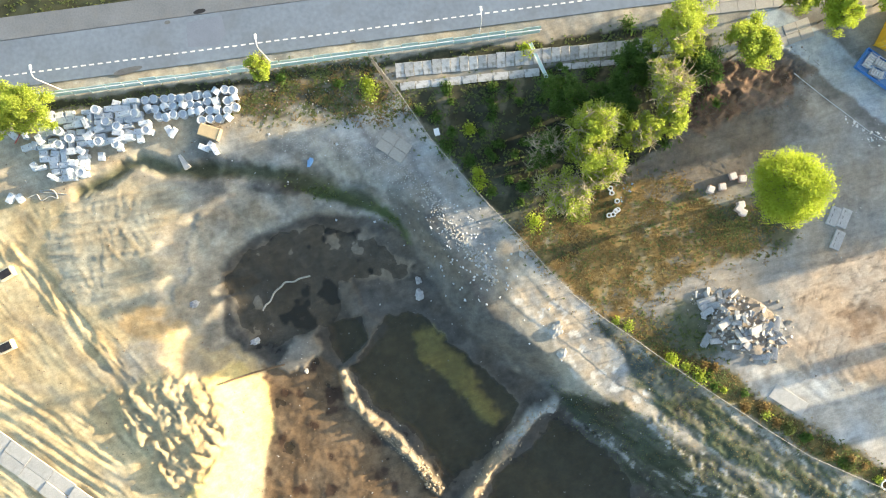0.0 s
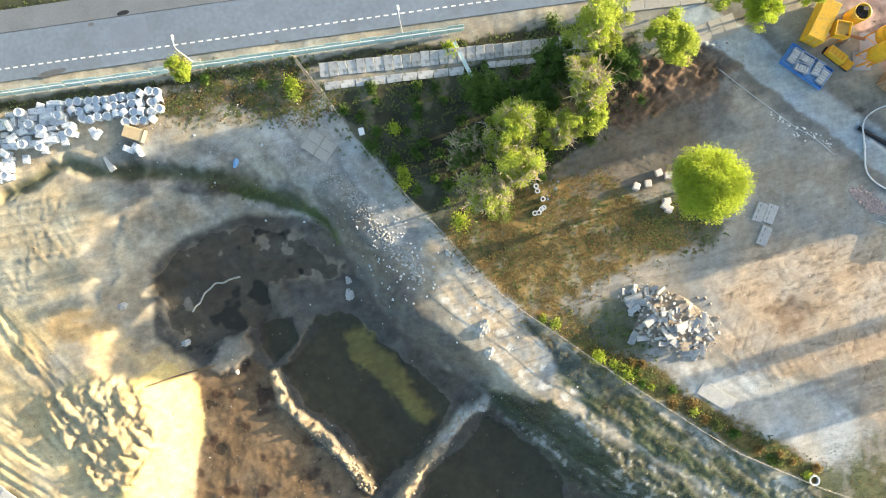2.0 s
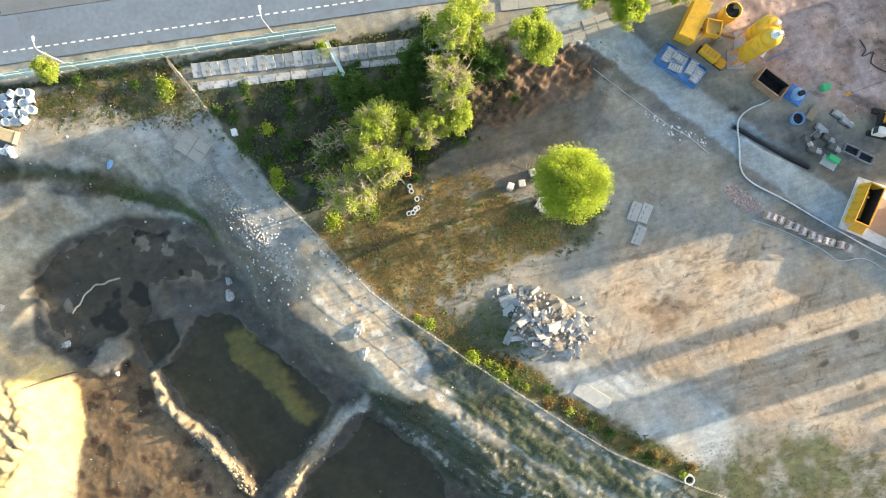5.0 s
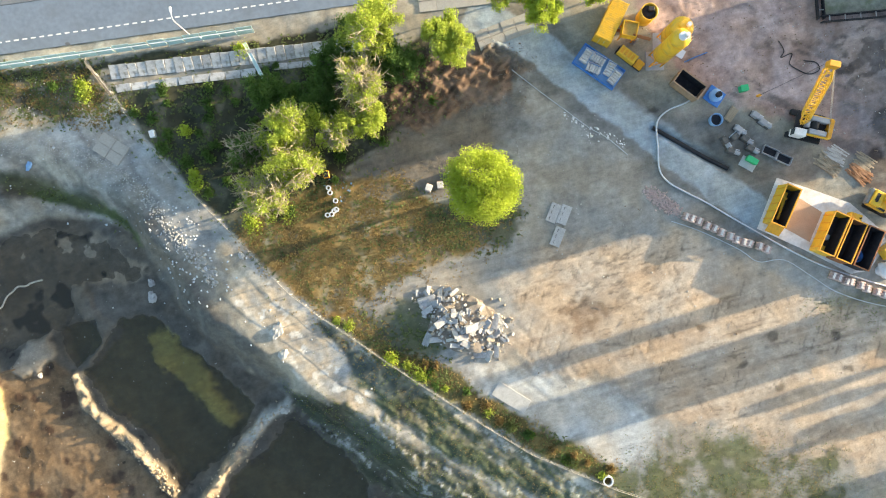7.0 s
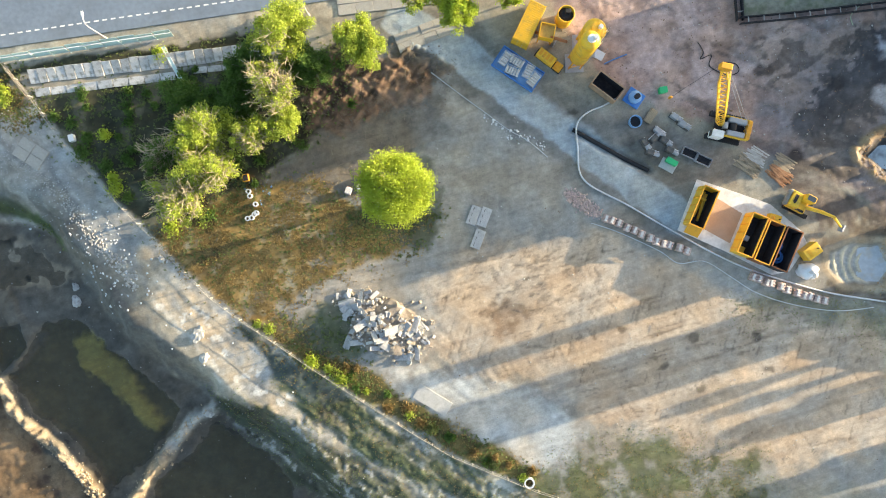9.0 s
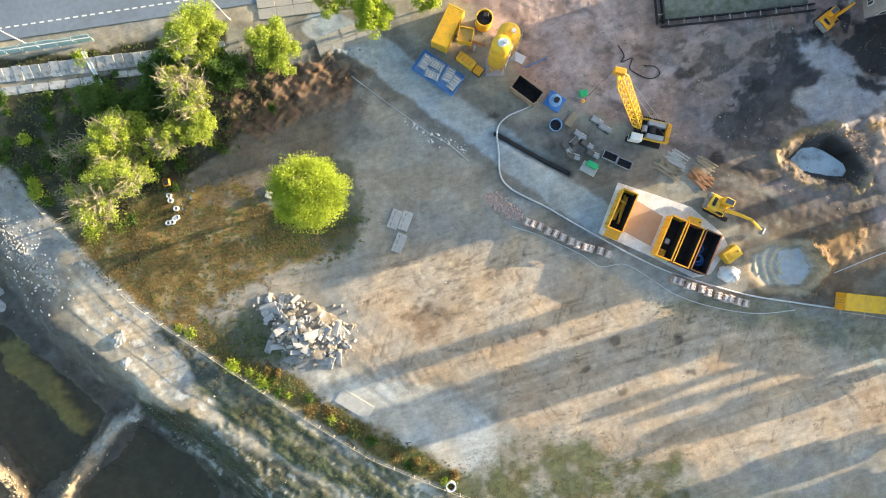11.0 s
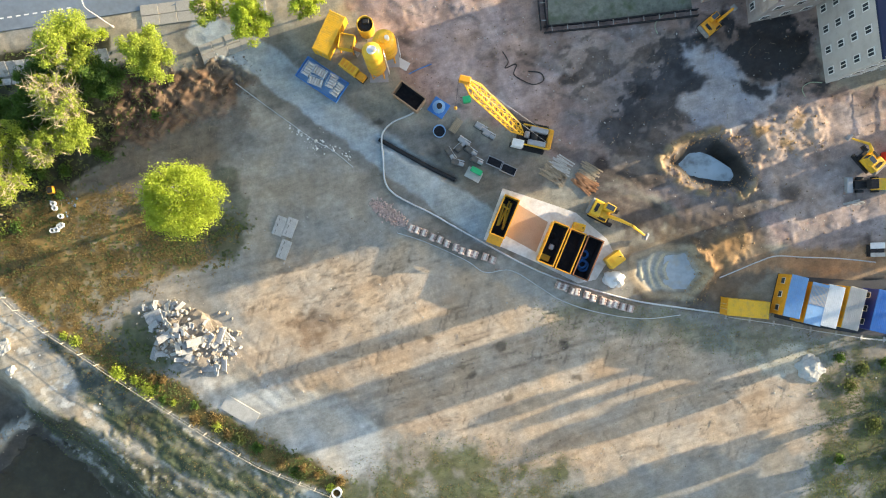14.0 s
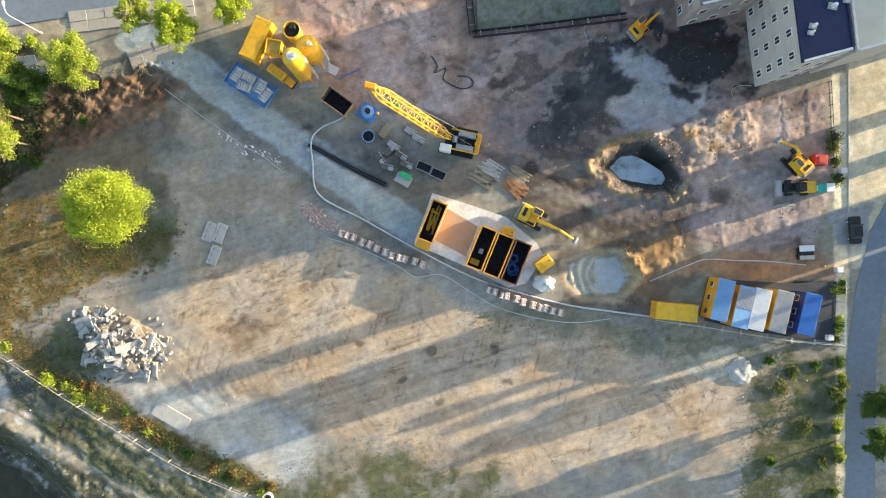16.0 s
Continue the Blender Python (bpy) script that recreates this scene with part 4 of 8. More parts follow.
# wheel tracks
for line, gauge in (([(51.5, -11.6), (56.1, -17.2), (64.4, -21.5), (74.5, -20.8), (87.2, -17.6)], 0.9), ([(51.1, -17.1), (57.7, -22.2), (67.8, -21.5), (78.8, -17.5), (93.1, -13.5)], 0.9), ([(29.4, -8.4), (36.1, -5.1), (47.9, -2.8), (60.5, -0.4), (73.1, 2.7)], 0.9),
                    ([(135.7, -16.7), (118.6, -20.4), (101.6, -25.9), (89.7, -32.3)], 1.0), ([(131.5, -12.3), (110.4, -13.5), (90.1, -16.3), (73.2, -20.1)], 1.0),
                    ([(-51.2, 6.8), (-52.4, 1.8), (-51.2, -4.1), (-46.6, -7.5)], 0.9), ([(-46.6, 7.6), (-49.1, 1.8), (-47.8, -3.3), (-44.0, -6.6)], 0.9), ([(-70.9, -10.0), (-60.9, -13.4), (-51.6, -20.9), (-45.7, -30.2)], 0.9), ([(-64.2, 0.1), (-57.5, -6.6), (-49.9, -15.0), (-40.7, -30.2)], 0.9),
                    ([(99.1, 8.7), (110.9, 9.3), (123.4, 2.2), (131.8, 0.3)], 1.0), ([(103.0, 27.9), (107.9, 22.8), (109.4, 16.0), (115.9, 4.1)], 1.0), ([(-7.1, 16.9), (3.9, 4.3), (14.8, -8.3), (26.6, -19.2)], 0.9), ([(138.1, 17.0), (132.1, 12.1), (138.7, 3.5)], 0.9)):
    d = np.abs(along(line) - gauge)
    track = (1 - ramp(d, 0.15, 0.5)) * ramp(N2 + 0.6 * N1, -0.9, 0.3)
    C[..., :3] *= 1 - 0.16 * track[..., None]
    Z = Z - 0.025 * track
# flat and calm beyond the place
Z = Z * (1 - ramp(XX, 151.4, 153.1))
edge = ramp(np.maximum(np.abs(XX - 47) - 125, np.abs(YY) - 50), 0, 30)
Z = Z * (1 - edge)
C[..., :3] = C[..., :3] * (1 - edge[..., None]) + np.array((0.16, 0.16, 0.09)) * edge[..., None]


def sheet(name, X, Y, Zs, mat, tint=None):
    ny, nx = X.shape
    me = bpy.data.meshes.new(name)
    me.vertices.add(nx * ny)
    me.vertices.foreach_set("co", np.stack([X, Y, Zs], -1).astype(np.float32).ravel())
    idx = np.arange(nx * ny).reshape(ny, nx)
    quads = np.stack([idx[:-1, :-1], idx[:-1, 1:], idx[1:, 1:], idx[1:, :-1]], -1).reshape(-1, 4)
    me.loops.add(quads.size)
    me.loops.foreach_set("vertex_index", quads.ravel().astype(np.int32))
    me.polygons.add(len(quads))
    me.polygons.foreach_set("loop_start", np.arange(0, quads.size, 4, dtype=np.int32))
    me.polygons.foreach_set("use_smooth", np.ones(len(quads), bool))
    me.update(calc_edges=True)
    if tint is not None:
        at = me.color_attributes.new("tint", "FLOAT_COLOR", "POINT")
        at.data.foreach_set("color", tint.astype(np.float32).ravel())
    me.materials.append(mat)
    return new(name, me)


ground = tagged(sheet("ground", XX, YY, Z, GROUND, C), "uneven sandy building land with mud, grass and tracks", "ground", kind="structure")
FINE_X, FINE_Y = (GX >= -72) & (GX <= 166), (GY >= -43) & (GY <= 45)
ZF = Z[np.ix_(FINE_Y, FINE_X)]


def ground_z(x, y):
    i = int(np.clip(round((x + 72) / 0.24), 0, ZF.shape[1] - 1))
    j = int(np.clip(round((y + 43) / 0.24), 0, ZF.shape[0] - 1))
    return float(ZF[j, i])


def flat(name, poly, z, mat, label, category, kind="structure", thick=0.0, rounds=0):
    """A level sheet or slab with that outline."""
    for k in range(rounds):
        poly = [(a[0] * w + c[0] * (1 - w), a[1] * w + c[1] * (1 - w)) for a, c in zip(poly, poly[1:] + poly[:1]) for w in (0.75, 0.25)]
    b = bmesh.new()
    f = b.faces.new([b.verts.new((x, y, z)) for x, y in poly])
    if f.normal.z < 0 or f.calc_area() and f.normal.z == 0:
        f.normal_update()
        if f.normal.z < 0:
            f.normal_flip()
    if thick:
        r = bmesh.ops.extrude_face_region(b, geom=[f])
        bmesh.ops.translate(b, vec=(0, 0, -thick), verts=[v for v in r["geom"] if isinstance(v, bmesh.types.BMVert)])
        bmesh.ops.recalc_face_normals(b, faces=b.faces[:])
    return tagged(link(name, b, mat), label, category, kind=kind)


flat("water", [(-37.1, -3.4), (-30.4, 4.1), (-19.8, 8.0), (-5.7, 5.4), (1.4, -4.3), (8.5, -13.2), (19.1, -21.1), (31.5, -30.0), (41.2, -40.6), (41.2, -51.2), (-26.9, -51.2), (-26.0, -31.7), (-26.9, -17.6), (-35.7, -14.9)], -4.72, WATER, "still murky water on the floor of the pit", "water")
flat("water", [(117.2, 13.2), (119.8, 15.0), (122.5, 14.5), (124.6, 13.3), (126.0, 12.3), (127.9, 10.9), (126.0, 8.9), (122.8, 9.4), (119.9, 10.4)], -2.4, POOL, "standing water in a dug crater, the sky's reflection in its colour", "water", rounds=3)
flat("water", [(110.6, -2.5), (113.2, -0.2), (118.4, -0.2), (121.0, -3.4), (119.2, -6.4), (116.9, -7.1), (113.1, -6.6)], -0.46, SLURRY, "grey slurry filling a shallow sump", "slurry", rounds=3)
# ---- road and street ----
def strip(line, half_l, half_r, z, name, mat, label, category, step=4.0, thick=0.12):
    """A slab that follows a line, half_l to its left and half_r to its right."""
    b = bmesh.new()
    rows = []
    for i, (x, y) in enumerate(line):
        ax, ay = line[max(i - 1, 0)]
        bx, by = line[min(i + 1, len(line) - 1)]
        L = math.hypot(bx - ax, by - ay)
        nx, ny = -(by - ay) / L, (bx - ax) / L
        rows.append([b.verts.new((x + nx * half_l, y + ny * half_l, z)), b.verts.new((x - nx * half_r, y - ny * half_r, z))])
    for p, q in zip(rows, rows[1:]):
        b.faces.new((p[1], q[1], q[0], p[0]))
    if thick:
        r = bmesh.ops.extrude_face_region(b, geom=b.faces[:])
        bmesh.ops.translate(b, vec=(0, 0, -thick), verts=[v for v in r["geom"] if isinstance(v, bmesh.types.BMVert)])
        bmesh.ops.recalc_face_normals(b, faces=b.faces[:])
    return tagged(link(name, b, mat), label, category, kind="structure")


CENTRE = [(-124.7, 17.9), (-65.9, 25.6), (-23.9, 31.2), (23.2, 37.2), (60.2, 41.9), (127.4, 50.5)]
road = strip(CENTRE, 5.2, 1.9, 0.16, "road", ASPHALT, "weathered grey asphalt road with a dashed line", "road", thick=0.5)
strip(CENTRE, 8.6, -5.25, 0.22, "pavement", PAVEMENT, "pale dusty pavement along the asphalt road", "pavement", thick=0.5)
flat("road_patch", [(-38.1, 33.6), (-32.9, 34.7), (-32.2, 32.0), (-33.5, 30.1), (-37.9, 30.0)], 0.165, material("fresh_asphalt", (0.17, 0.20, 0.25), vary=0.15, scale=0.5), "darker blue-grey asphalt repair on the road", "road patch")
for poly in ([(-49.0, 26.1), (-47.7, 26.8), (-44.8, 27.3), (-44.6, 26.8), (-46.9, 25.9), (-48.8, 25.7)], [(-13.8, 31.0), (-13.3, 31.1), (-12.8, 30.7), (-13.6, 30.5)], [(-41.4, 33.8), (-40.6, 34.0), (-40.4, 33.5), (-41.3, 33.3)]):
    flat("road_stain", poly, 0.166, STAINED, "dark worn stain on the asphalt", "stain", rounds=2)
flat("pothole", [(-37.2, 35.1), (-36.2, 35.7), (-35.1, 35.6), (-35.4, 35.1), (-36.8, 34.8)], 0.225, BLACK, "black open hole in the pavement", "hole", rounds=2)
dash_mesh = None
(ax, ay), (bx, by) = CENTRE[1], CENTRE[3]
turn = heading((ax, ay), (bx, by))
for k in range(-46, 76):
    s = k * 1.26
    x, y = ax + s * math.cos(radians(turn)), ay + s * math.sin(radians(turn))
    if not -75 < x < 60:
        continue
    if dash_mesh is None:
        dash_mesh = link("road_dash", box(0.72, 0.20, 0.012, bevel=0.004), WHITE_PAINT)
        d = dash_mesh
    else:
        d = new("road_dash", dash_mesh.data)
    d.parent = road
    d.matrix_world = pose(x, y, 0.158, 0, 0, turn)
STREET = [(168.5, 11.2), (162.5, 8.4), (158.5, 1.3), (156.2, -7.1), (154.8, -15.5), (154.2, -23.9), (153.3, -64.7)]
strip(STREET, 2.2, 2.2, 0.06, "road", ASPHALT, "grey asphalt side street in evening shade", "road", thick=0.4)


# ---- houses ----
def house(name, poly, h, label, storeys, roof_mat, wall_mat, windows=True, parapet=0.14, rim=None):
    """Walls with real window recesses, and a flat roof with an upstand."""
    cx, cy = sum(p[0] for p in poly) / len(poly), sum(p[1] for p in poly) / len(poly)
    ob = thing(name, pose(cx, cy, 0), label, "building")
    pts = [(x - cx, y - cy) for x, y in poly]
    if sum(a[0] * b[1] - b[0] * a[1] for a, b in zip(pts, pts[1:] + pts[:1])) < 0:
        pts.reverse()
    for a, b in zip(pts, pts[1:] + pts[:1]):
        L = math.hypot(b[0] - a[0], b[1] - a[1])
        m = pose(a[0], a[1], 0, 0, 0, heading(a, b))
        wall = part("wall", box(L, 0.3, h, L / 2, 0.15), wall_mat, ob)
        wall.matrix_basis = m
        if windows:
            n = max(1, int(L / 2.6))
            for s in range(storeys):
                for k in range(n):
                    w = box(1.15, 0.10, 1.35, 0, -0.03)
                    pane = part("window", w, WHITE, ob)
                    pane.matrix_basis = m @ pose((k + 0.5) * L / n, 0, 1.0 + s * (h - 0.6) / storeys)
                    for q in (-0.25, 0.25):
                        part("pane", box(0.38, 0.04, 1.0, q, -0.09, 0.18), GLASS, pane)
    b = bmesh.new()
    b.faces.new([b.verts.new((x, y, h)) for x, y in pts])
    r = bmesh.ops.extrude_face_region(b, geom=b.faces[:])
    bmesh.ops.translate(b, vec=(0, 0, 0.25), verts=[v for v in r["geom"] if isinstance(v, bmesh.types.BMVert)])
    bmesh.ops.recalc_face_normals(b, faces=b.faces[:])
    roof = part("roof", b, roof_mat, ob)
    for k, (a, c) in enumerate(zip(pts, pts[1:] + pts[:1])):
        L = math.hypot(c[0] - a[0], c[1] - a[1])
        cap = part("parapet", box(L - 0.62, 0.3, parapet, L / 2, 0.15, h + 0.254), rim if rim and k else WHITE, roof)
        cap.matrix_basis = pose(a[0], a[1], 0, 0, 0, heading(a, c))
    return ob


def tall_block(x0, u0, u1, h, depth):
    """An unseen tall block east of the side street, added to cast shade, its west face at x0; u: metres across the
    sun's direction.
    """
    c, s = math.cos(radians(SUN_AZ)), math.sin(radians(SUN_AZ))
    def at(x, u):
        return (x, (u + s * x) / c)
    return house("apartment_block", [at(x0, u0), at(x0 + depth, u0), at(x0 + depth, u1), at(x0, u1)], h, "unseen tall block beyond the side street, added for its shadow", 9, GREY_ROOF, PLASTER, windows=False)


# blocks out of view, sized so that their shadows reach across the lot
for x0, u0, u1, h, depth in ((176.0, -18.6, 1.0, 20.0, 14), (177.0, 1.2, 9.0, 23.5, 14), (176.0, -28.0, -26.0, 14.0, 10), (164.0, -34.1, -31.9, 18.0, 8), (176.0, -45.3, -38.0, 19.5, 14)):
    tall_block(x0, u0, u1, h, depth)
def low_shade_block(x0, u0, u1, h, depth):
    """A long low unseen block behind the side street, added to shade it, square to the sun's direction."""
    c, s = math.cos(radians(SUN_AZ)), math.sin(radians(SUN_AZ))
    def at(x, u):
        return (x, (u + s * x) / c)
    return house("garage_row", [at(x0, u0), at(x0 + depth, u0), at(x0 + depth, u1), at(x0, u1)], h, "unseen long low block beyond the side street, added to shade it", 1, GREY_ROOF, PLASTER, windows=False)


# added out of view to keep the side street in shade
low_shade_block(177.0, -84.0, -46.0, 3.7, 5)
# this first house is out of view, added to shade the site's north
house("apartment_house", [(130.0, 40.5), (150.0, 46.2), (148.0, 53.8), (128.0, 47.9)], 15.0, "unseen plain house north of the building site, added for its shadow", 4, GREY_ROOF, PLASTER, windows=False)

house("apartment_house", [(139.7, 24.0), (146.6, 25.6), (145.2, 38.9), (138.2, 39.1)], 11.7, "four-storey beige plastered house with a navy flat roof", 4, DARK_BLUE, PLASTER, rim=DARK_BLUE)
house("annex_building", [(147.9, 25.7), (157.3, 28.0), (156.0, 39.4), (146.6, 39.6)], 10.2, "cream-roofed wing built against the plastered house", 3, CREAM, PLASTER, windows=False)
house("brick_house", [(128.4, 33.2), (137.6, 35.0), (136.2, 42.2), (127.7, 40.9)], 8.0, "old house with a dull reddish roof beside the excavation", 2, material("dull_red_roof", (0.22, 0.17, 0.17), vary=0.2, scale=0.6), OLD_PLASTER, rim=CONCRETE_DARK)
house("shed_building", [(121.4, 36.4), (126.6, 37.5), (126.3, 42.4), (121.1, 42.4)], 6.0, "low outbuilding with a grey flat roof", 2, CONCRETE_DARK, OLD_PLASTER, windows=False, rim=CONCRETE_DARK)
for x, y, w in ((141.14, 28.65, 1.0), (140.83, 27.78, 0.8), (143.77, 31.15, 1.2), (145.62, 31.83, 0.9)):
    v = thing("roof_vent", pose(x, y, 11.95, 0, 0, -14), "white sheet-metal vent stack on the navy roof", "vent", "roof vents")
    part("base", box(w, w * 0.7, 0.25, bevel=0.03), CONCRETE, v)
    part("hood", tube(w * 0.28, 0.7, w * 0.2, 12, pose(0, 0, 0.254)), WHITE, v)


def foundation():
    """Low dark formwork round an unfinished cellar."""
    line = [(97.6, 43.2), (97.5, 38.1), (97.9, 32.9), (104.8, 33.4), (111.5, 34.0), (120.8, 34.9)]
    ob = thing("foundation_wall", pose(*line[2], 0), "low dark formwork wall round an open cellar", "foundation")
    ox, oy = line[2]
    for a, b in zip(line, line[1:]):
        L = math.hypot(b[0] - a[0], b[1] - a[1])
        for side in (-0.45, 0.45):
            w = part("formwork_panel", box(L, 0.12, 0.7, L / 2, side, bevel=0.02), SOOT, ob)
            w.matrix_basis = pose(a[0] - ox, a[1] - oy, 0, 0, 0, heading(a, b))
        n = int(L / 2)
        for k in range(n):
            c = part("cross_tie", box(0.1, 0.9, 0.08, (k + 0.5) * L / n, 0, 0.5), CONCRETE, ob)
            c.matrix_basis = pose(a[0] - ox, a[1] - oy, 0, 0, 0, heading(a, b))


foundation()
flat("cellar_floor", [(98.6, 33.6), (104.8, 34.1), (111.5, 34.7), (120.0, 35.6), (119.3, 42.7), (98.5, 43.1)], 0.2, material("mossy_screed", (0.15, 0.16, 0.13), vary=0.5, scale=0.35, fine=2.0, dirt=(0.06, 0.09, 0.035), dirt_amount=0.8), "grey cellar floor with patches of moss", "floor", thick=0.5)
# ---- plants ----
rng = np.random.default_rng(7)


def leaf_mesh(name, centres, size, mat, flat_bias=1.3):
    """Many small folded leaves, two triangles each, round the centres."""
    n = len(centres)
    a = rng.normal(size=(n, 3))
    a[:, 2] *= flat_bias
    a /= np.linalg.norm(a, axis=1)[:, None]
    b = np.cross(a, rng.normal(size=(n, 3)))
    b /= np.linalg.norm(b, axis=1)[:, None]
    s = size * rng.uniform(0.55, 1.4, (n, 1))
    v = np.empty((n, 4, 3))
    v[:, 0], v[:, 2] = centres - a * s, centres + a * s
    lift = rng.normal(0, 0.25, (n, 1)) * s * np.array([[0, 0, 1.0]])
    v[:, 1], v[:, 3] = centres + b * s * 0.6 + lift, centres - b * s * 0.6 + lift
    return tri_mesh(name, v.reshape(-1, 3), (np.arange(n)[:, None] * 4 + np.array([[0, 1, 2, 0, 2, 3]])).reshape(-1, 3), mat)


def tri_mesh(name, verts, tris, mat):
    me = bpy.data.meshes.new(name)
    me.vertices.add(len(verts))
    me.vertices.foreach_set("co", np.asarray(verts, np.float32).ravel())
    me.loops.add(tris.size)
    me.loops.foreach_set("vertex_index", tris.ravel().astype(np.int32))
    me.polygons.add(len(tris))
    me.polygons.foreach_set("loop_start", np.arange(0, tris.size, 3, dtype=np.int32))
    me.update(calc_edges=True)
    me.materials.append(mat)
    return new(name, me)


def tree(x, y, height, radius, leaf, label, leaves=5000, size=0.22, bare=0.0, name="tree", squash=0.75, seed=0, lumps=26, ragged=True):
    """Tapered trunk, limbs that fork, and a crown of leaf clumps at the limbs' ends, with gaps."""
    r = random.Random(seed * 31 + int(x * 10))
    ob = thing(name, pose(x, y, ground_z(x, y) - 0.05), label, "tree")
    b = bmesh.new()
    trunk_h = height * 0.42
    rod((0, 0, 0), (0.1, 0.05, trunk_h), 0.018 * height, 10, 0.012 * height, b)
    part("trunk", b, BARK, ob, smooth=True)
    tips, limbs, twigs = [], bmesh.new(), bmesh.new()
    crown_z = height - radius * squash
    for k in range(lumps):
        az = 2 * math.pi * (k * 0.381966 + 0.1 * r.random())
        up = r.random()
        el = math.asin(min(-0.5 + 1.55 * up, 0.999))
        side = 0.84 + 0.2 * math.sin(2 * az + seed) + 0.13 * math.sin(5 * az + 2 * seed) if ragged else 0.95 + 0.06 * math.sin(3 * az + 1) + 0.05 * math.sin(7 * az)
        reach = radius * side * ((0.30 + 0.78 * r.random() ** 0.6) if ragged else (0.70 + 0.27 * r.random()))
        tip = Vector((reach * math.cos(az) * math.cos(el), reach * math.sin(az) * math.cos(el), crown_z + reach * squash * math.sin(el)))
        base = Vector((0.1, 0.05, trunk_h * (0.65 + 0.35 * r.random())))
        mid = base.lerp(tip, 0.5) + Vector((0, 0, 0.08 * height))
        rod(base, mid, 0.008 * height, 5, 0.006 * height, limbs)
        rod(mid, tip, 0.006 * height, 5, 0.002 * height, limbs)
        tips.append(tip)
        if r.random() < bare:
            for j in range(8):
                q = mid.lerp(tip, 0.3 + 0.11 * j)
                out = Vector((r.uniform(-1, 1), r.uniform(-1, 1), r.uniform(0.2, 1.1))) * radius * 0.42
                rod(q, q + out, 0.055, 4, 0.025, twigs)
                rod(q + out * 0.6, q + out * 0.8 + Vector((r.uniform(-1, 1), r.uniform(-1, 1), 0.4)) * radius * 0.28, 0.035, 4, 0.02, twigs)
                rod(q + out * 0.4, q + out * 0.7 + Vector((r.uniform(-1, 1), r.uniform(-1, 1), 0.3)) * radius * 0.25, 0.035, 4, 0.02, twigs)
    part("branchwork", limbs, BARK, ob)
    if twigs.verts:
        part("bare_branch", twigs, TWIG, ob, "pale bare twigs")["kind"] = "stuff"
    per = leaves // lumps
    cs = []
    for tip in tips:
        rad = radius * (r.uniform(0.12, 0.30) if ragged else r.uniform(0.16, 0.30))
        n = int(per * (0.25 if r.random() < bare else 1))
        p = np.clip(rng.normal(size=(n, 3)), -1.7, 1.7) * rad * 0.55
        p[:, 2] *= 0.7
        cs.append(p + np.array(tip))
    crown = leaf_mesh("crown", np.concatenate(cs), size, leaf)
    crown.parent = ob
    return ob


LONE = (46.97, 8.27)
tree(*LONE, 12.3, 5.1, LEAF_BRIGHT, "round bright green tree standing alone on the lot", leaves=42000, size=0.12, seed=3, squash=0.78, lumps=150, ragged=False)
for x, y, h, r, mat, n, bare, lab in (
        (32.23, 29.44, 12.6, 4.4, LEAF_YELLOW, 8000, 0.1, "tall yellow-green tree by the road bank"),
        (42.57, 28.30, 10.5, 3.5, LEAF_YELLOW, 7000, 0.0, "yellow-green young tree beside the dug soil"),
        (35.39, 25.60, 9.1, 3.2, LEAF_DARK, 5000, 0.0, "green bushy tree in the row of trees"),
        (30.86, 22.18, 11.2, 3.6, LEAF_YELLOW, 4200, 0.5, "half-bare tree with grey branches and yellow-green leaves"),
        (27.32, 16.15, 9.1, 2.9, LEAF_YELLOW, 4200, 0.35, "half-bare small tree with yellow-green leaves"),
        (31.73, 18.38, 8.4, 2.7, LEAF_YELLOW, 4200, 0.1, "yellow-green bushy tree in the row of trees"),
        (20.46, 16.60, 11.2, 4.0, LEAF_YELLOW, 6500, 0.25, "yellow-green tree with some bare branches"),
        (21.03, 11.69, 10.5, 4.0, LEAF_YELLOW, 6500, 0.2, "yellow-green tree at the end of the row"),
        (17.00, 7.55, 9.8, 3.8, LEAF_YELLOW, 5000, 0.5, "half-bare tree with pale twigs over dry grass"),
        (14.70, 14.24, 7.7, 3.0, LEAF_DARK, 4200, 0.3, "dark green shrub with reddish bare twigs"),
        (17.43, 21.95, 7.0, 3.6, LEAF_DARK, 5500, 0.0, "dark green leafy tree in the shaded meadow"),
        (24.24, 20.94, 7.7, 3.6, LEAF_DARK, 5500, 0.0, "dark green leafy tree in the shaded meadow"),
        (26.76, 25.86, 8.4, 3.4, LEAF_DARK, 5500, 0.0, "dark green leafy tree below the road bank"),
        (55.80, 33.67, 8.4, 3.2, LEAF_BRIGHT, 5500, 0.0, "fresh green roadside tree beside the machines"),
        (64.00, 36.17, 7.5, 2.6, LEAF_BRIGHT, 4500, 0.0, "fresh green roadside tree beside the machines"),
        (50.06, 35.94, 7.5, 2.6, LEAF_YELLOW, 4000, 0.1, "yellow-green roadside tree by the lane"),
        (-59.55, 19.93, 8.1, 3.9, LEAF_YELLOW, 7500, 0.0, "yellow-green tree at the edge of the block store"),
        (-64.50, 17.91, 7.5, 3.0, LEAF_YELLOW, 4000, 0.0, "yellow-green tree at the edge of the block store"),
        (-26.22, 25.82, 5.6, 1.9, LEAF_YELLOW, 2200, 0.2, "small yellow-green tree by the turquoise fence"),
        (153.95, -22.56, 7.5, 2.6, LEAF_DARK, 4500, 0.0, "dark green street tree beside the side street"),
        (154.15, -28.16, 7.5, 2.6, LEAF_DARK, 4500, 0.0, "dark green street tree beside the side street")):
    tree(x, y, h, r, mat, lab, leaves=int(n * 3.0), size=0.125, bare=bare, squash=0.95, lumps=70, seed=int(x + 200))


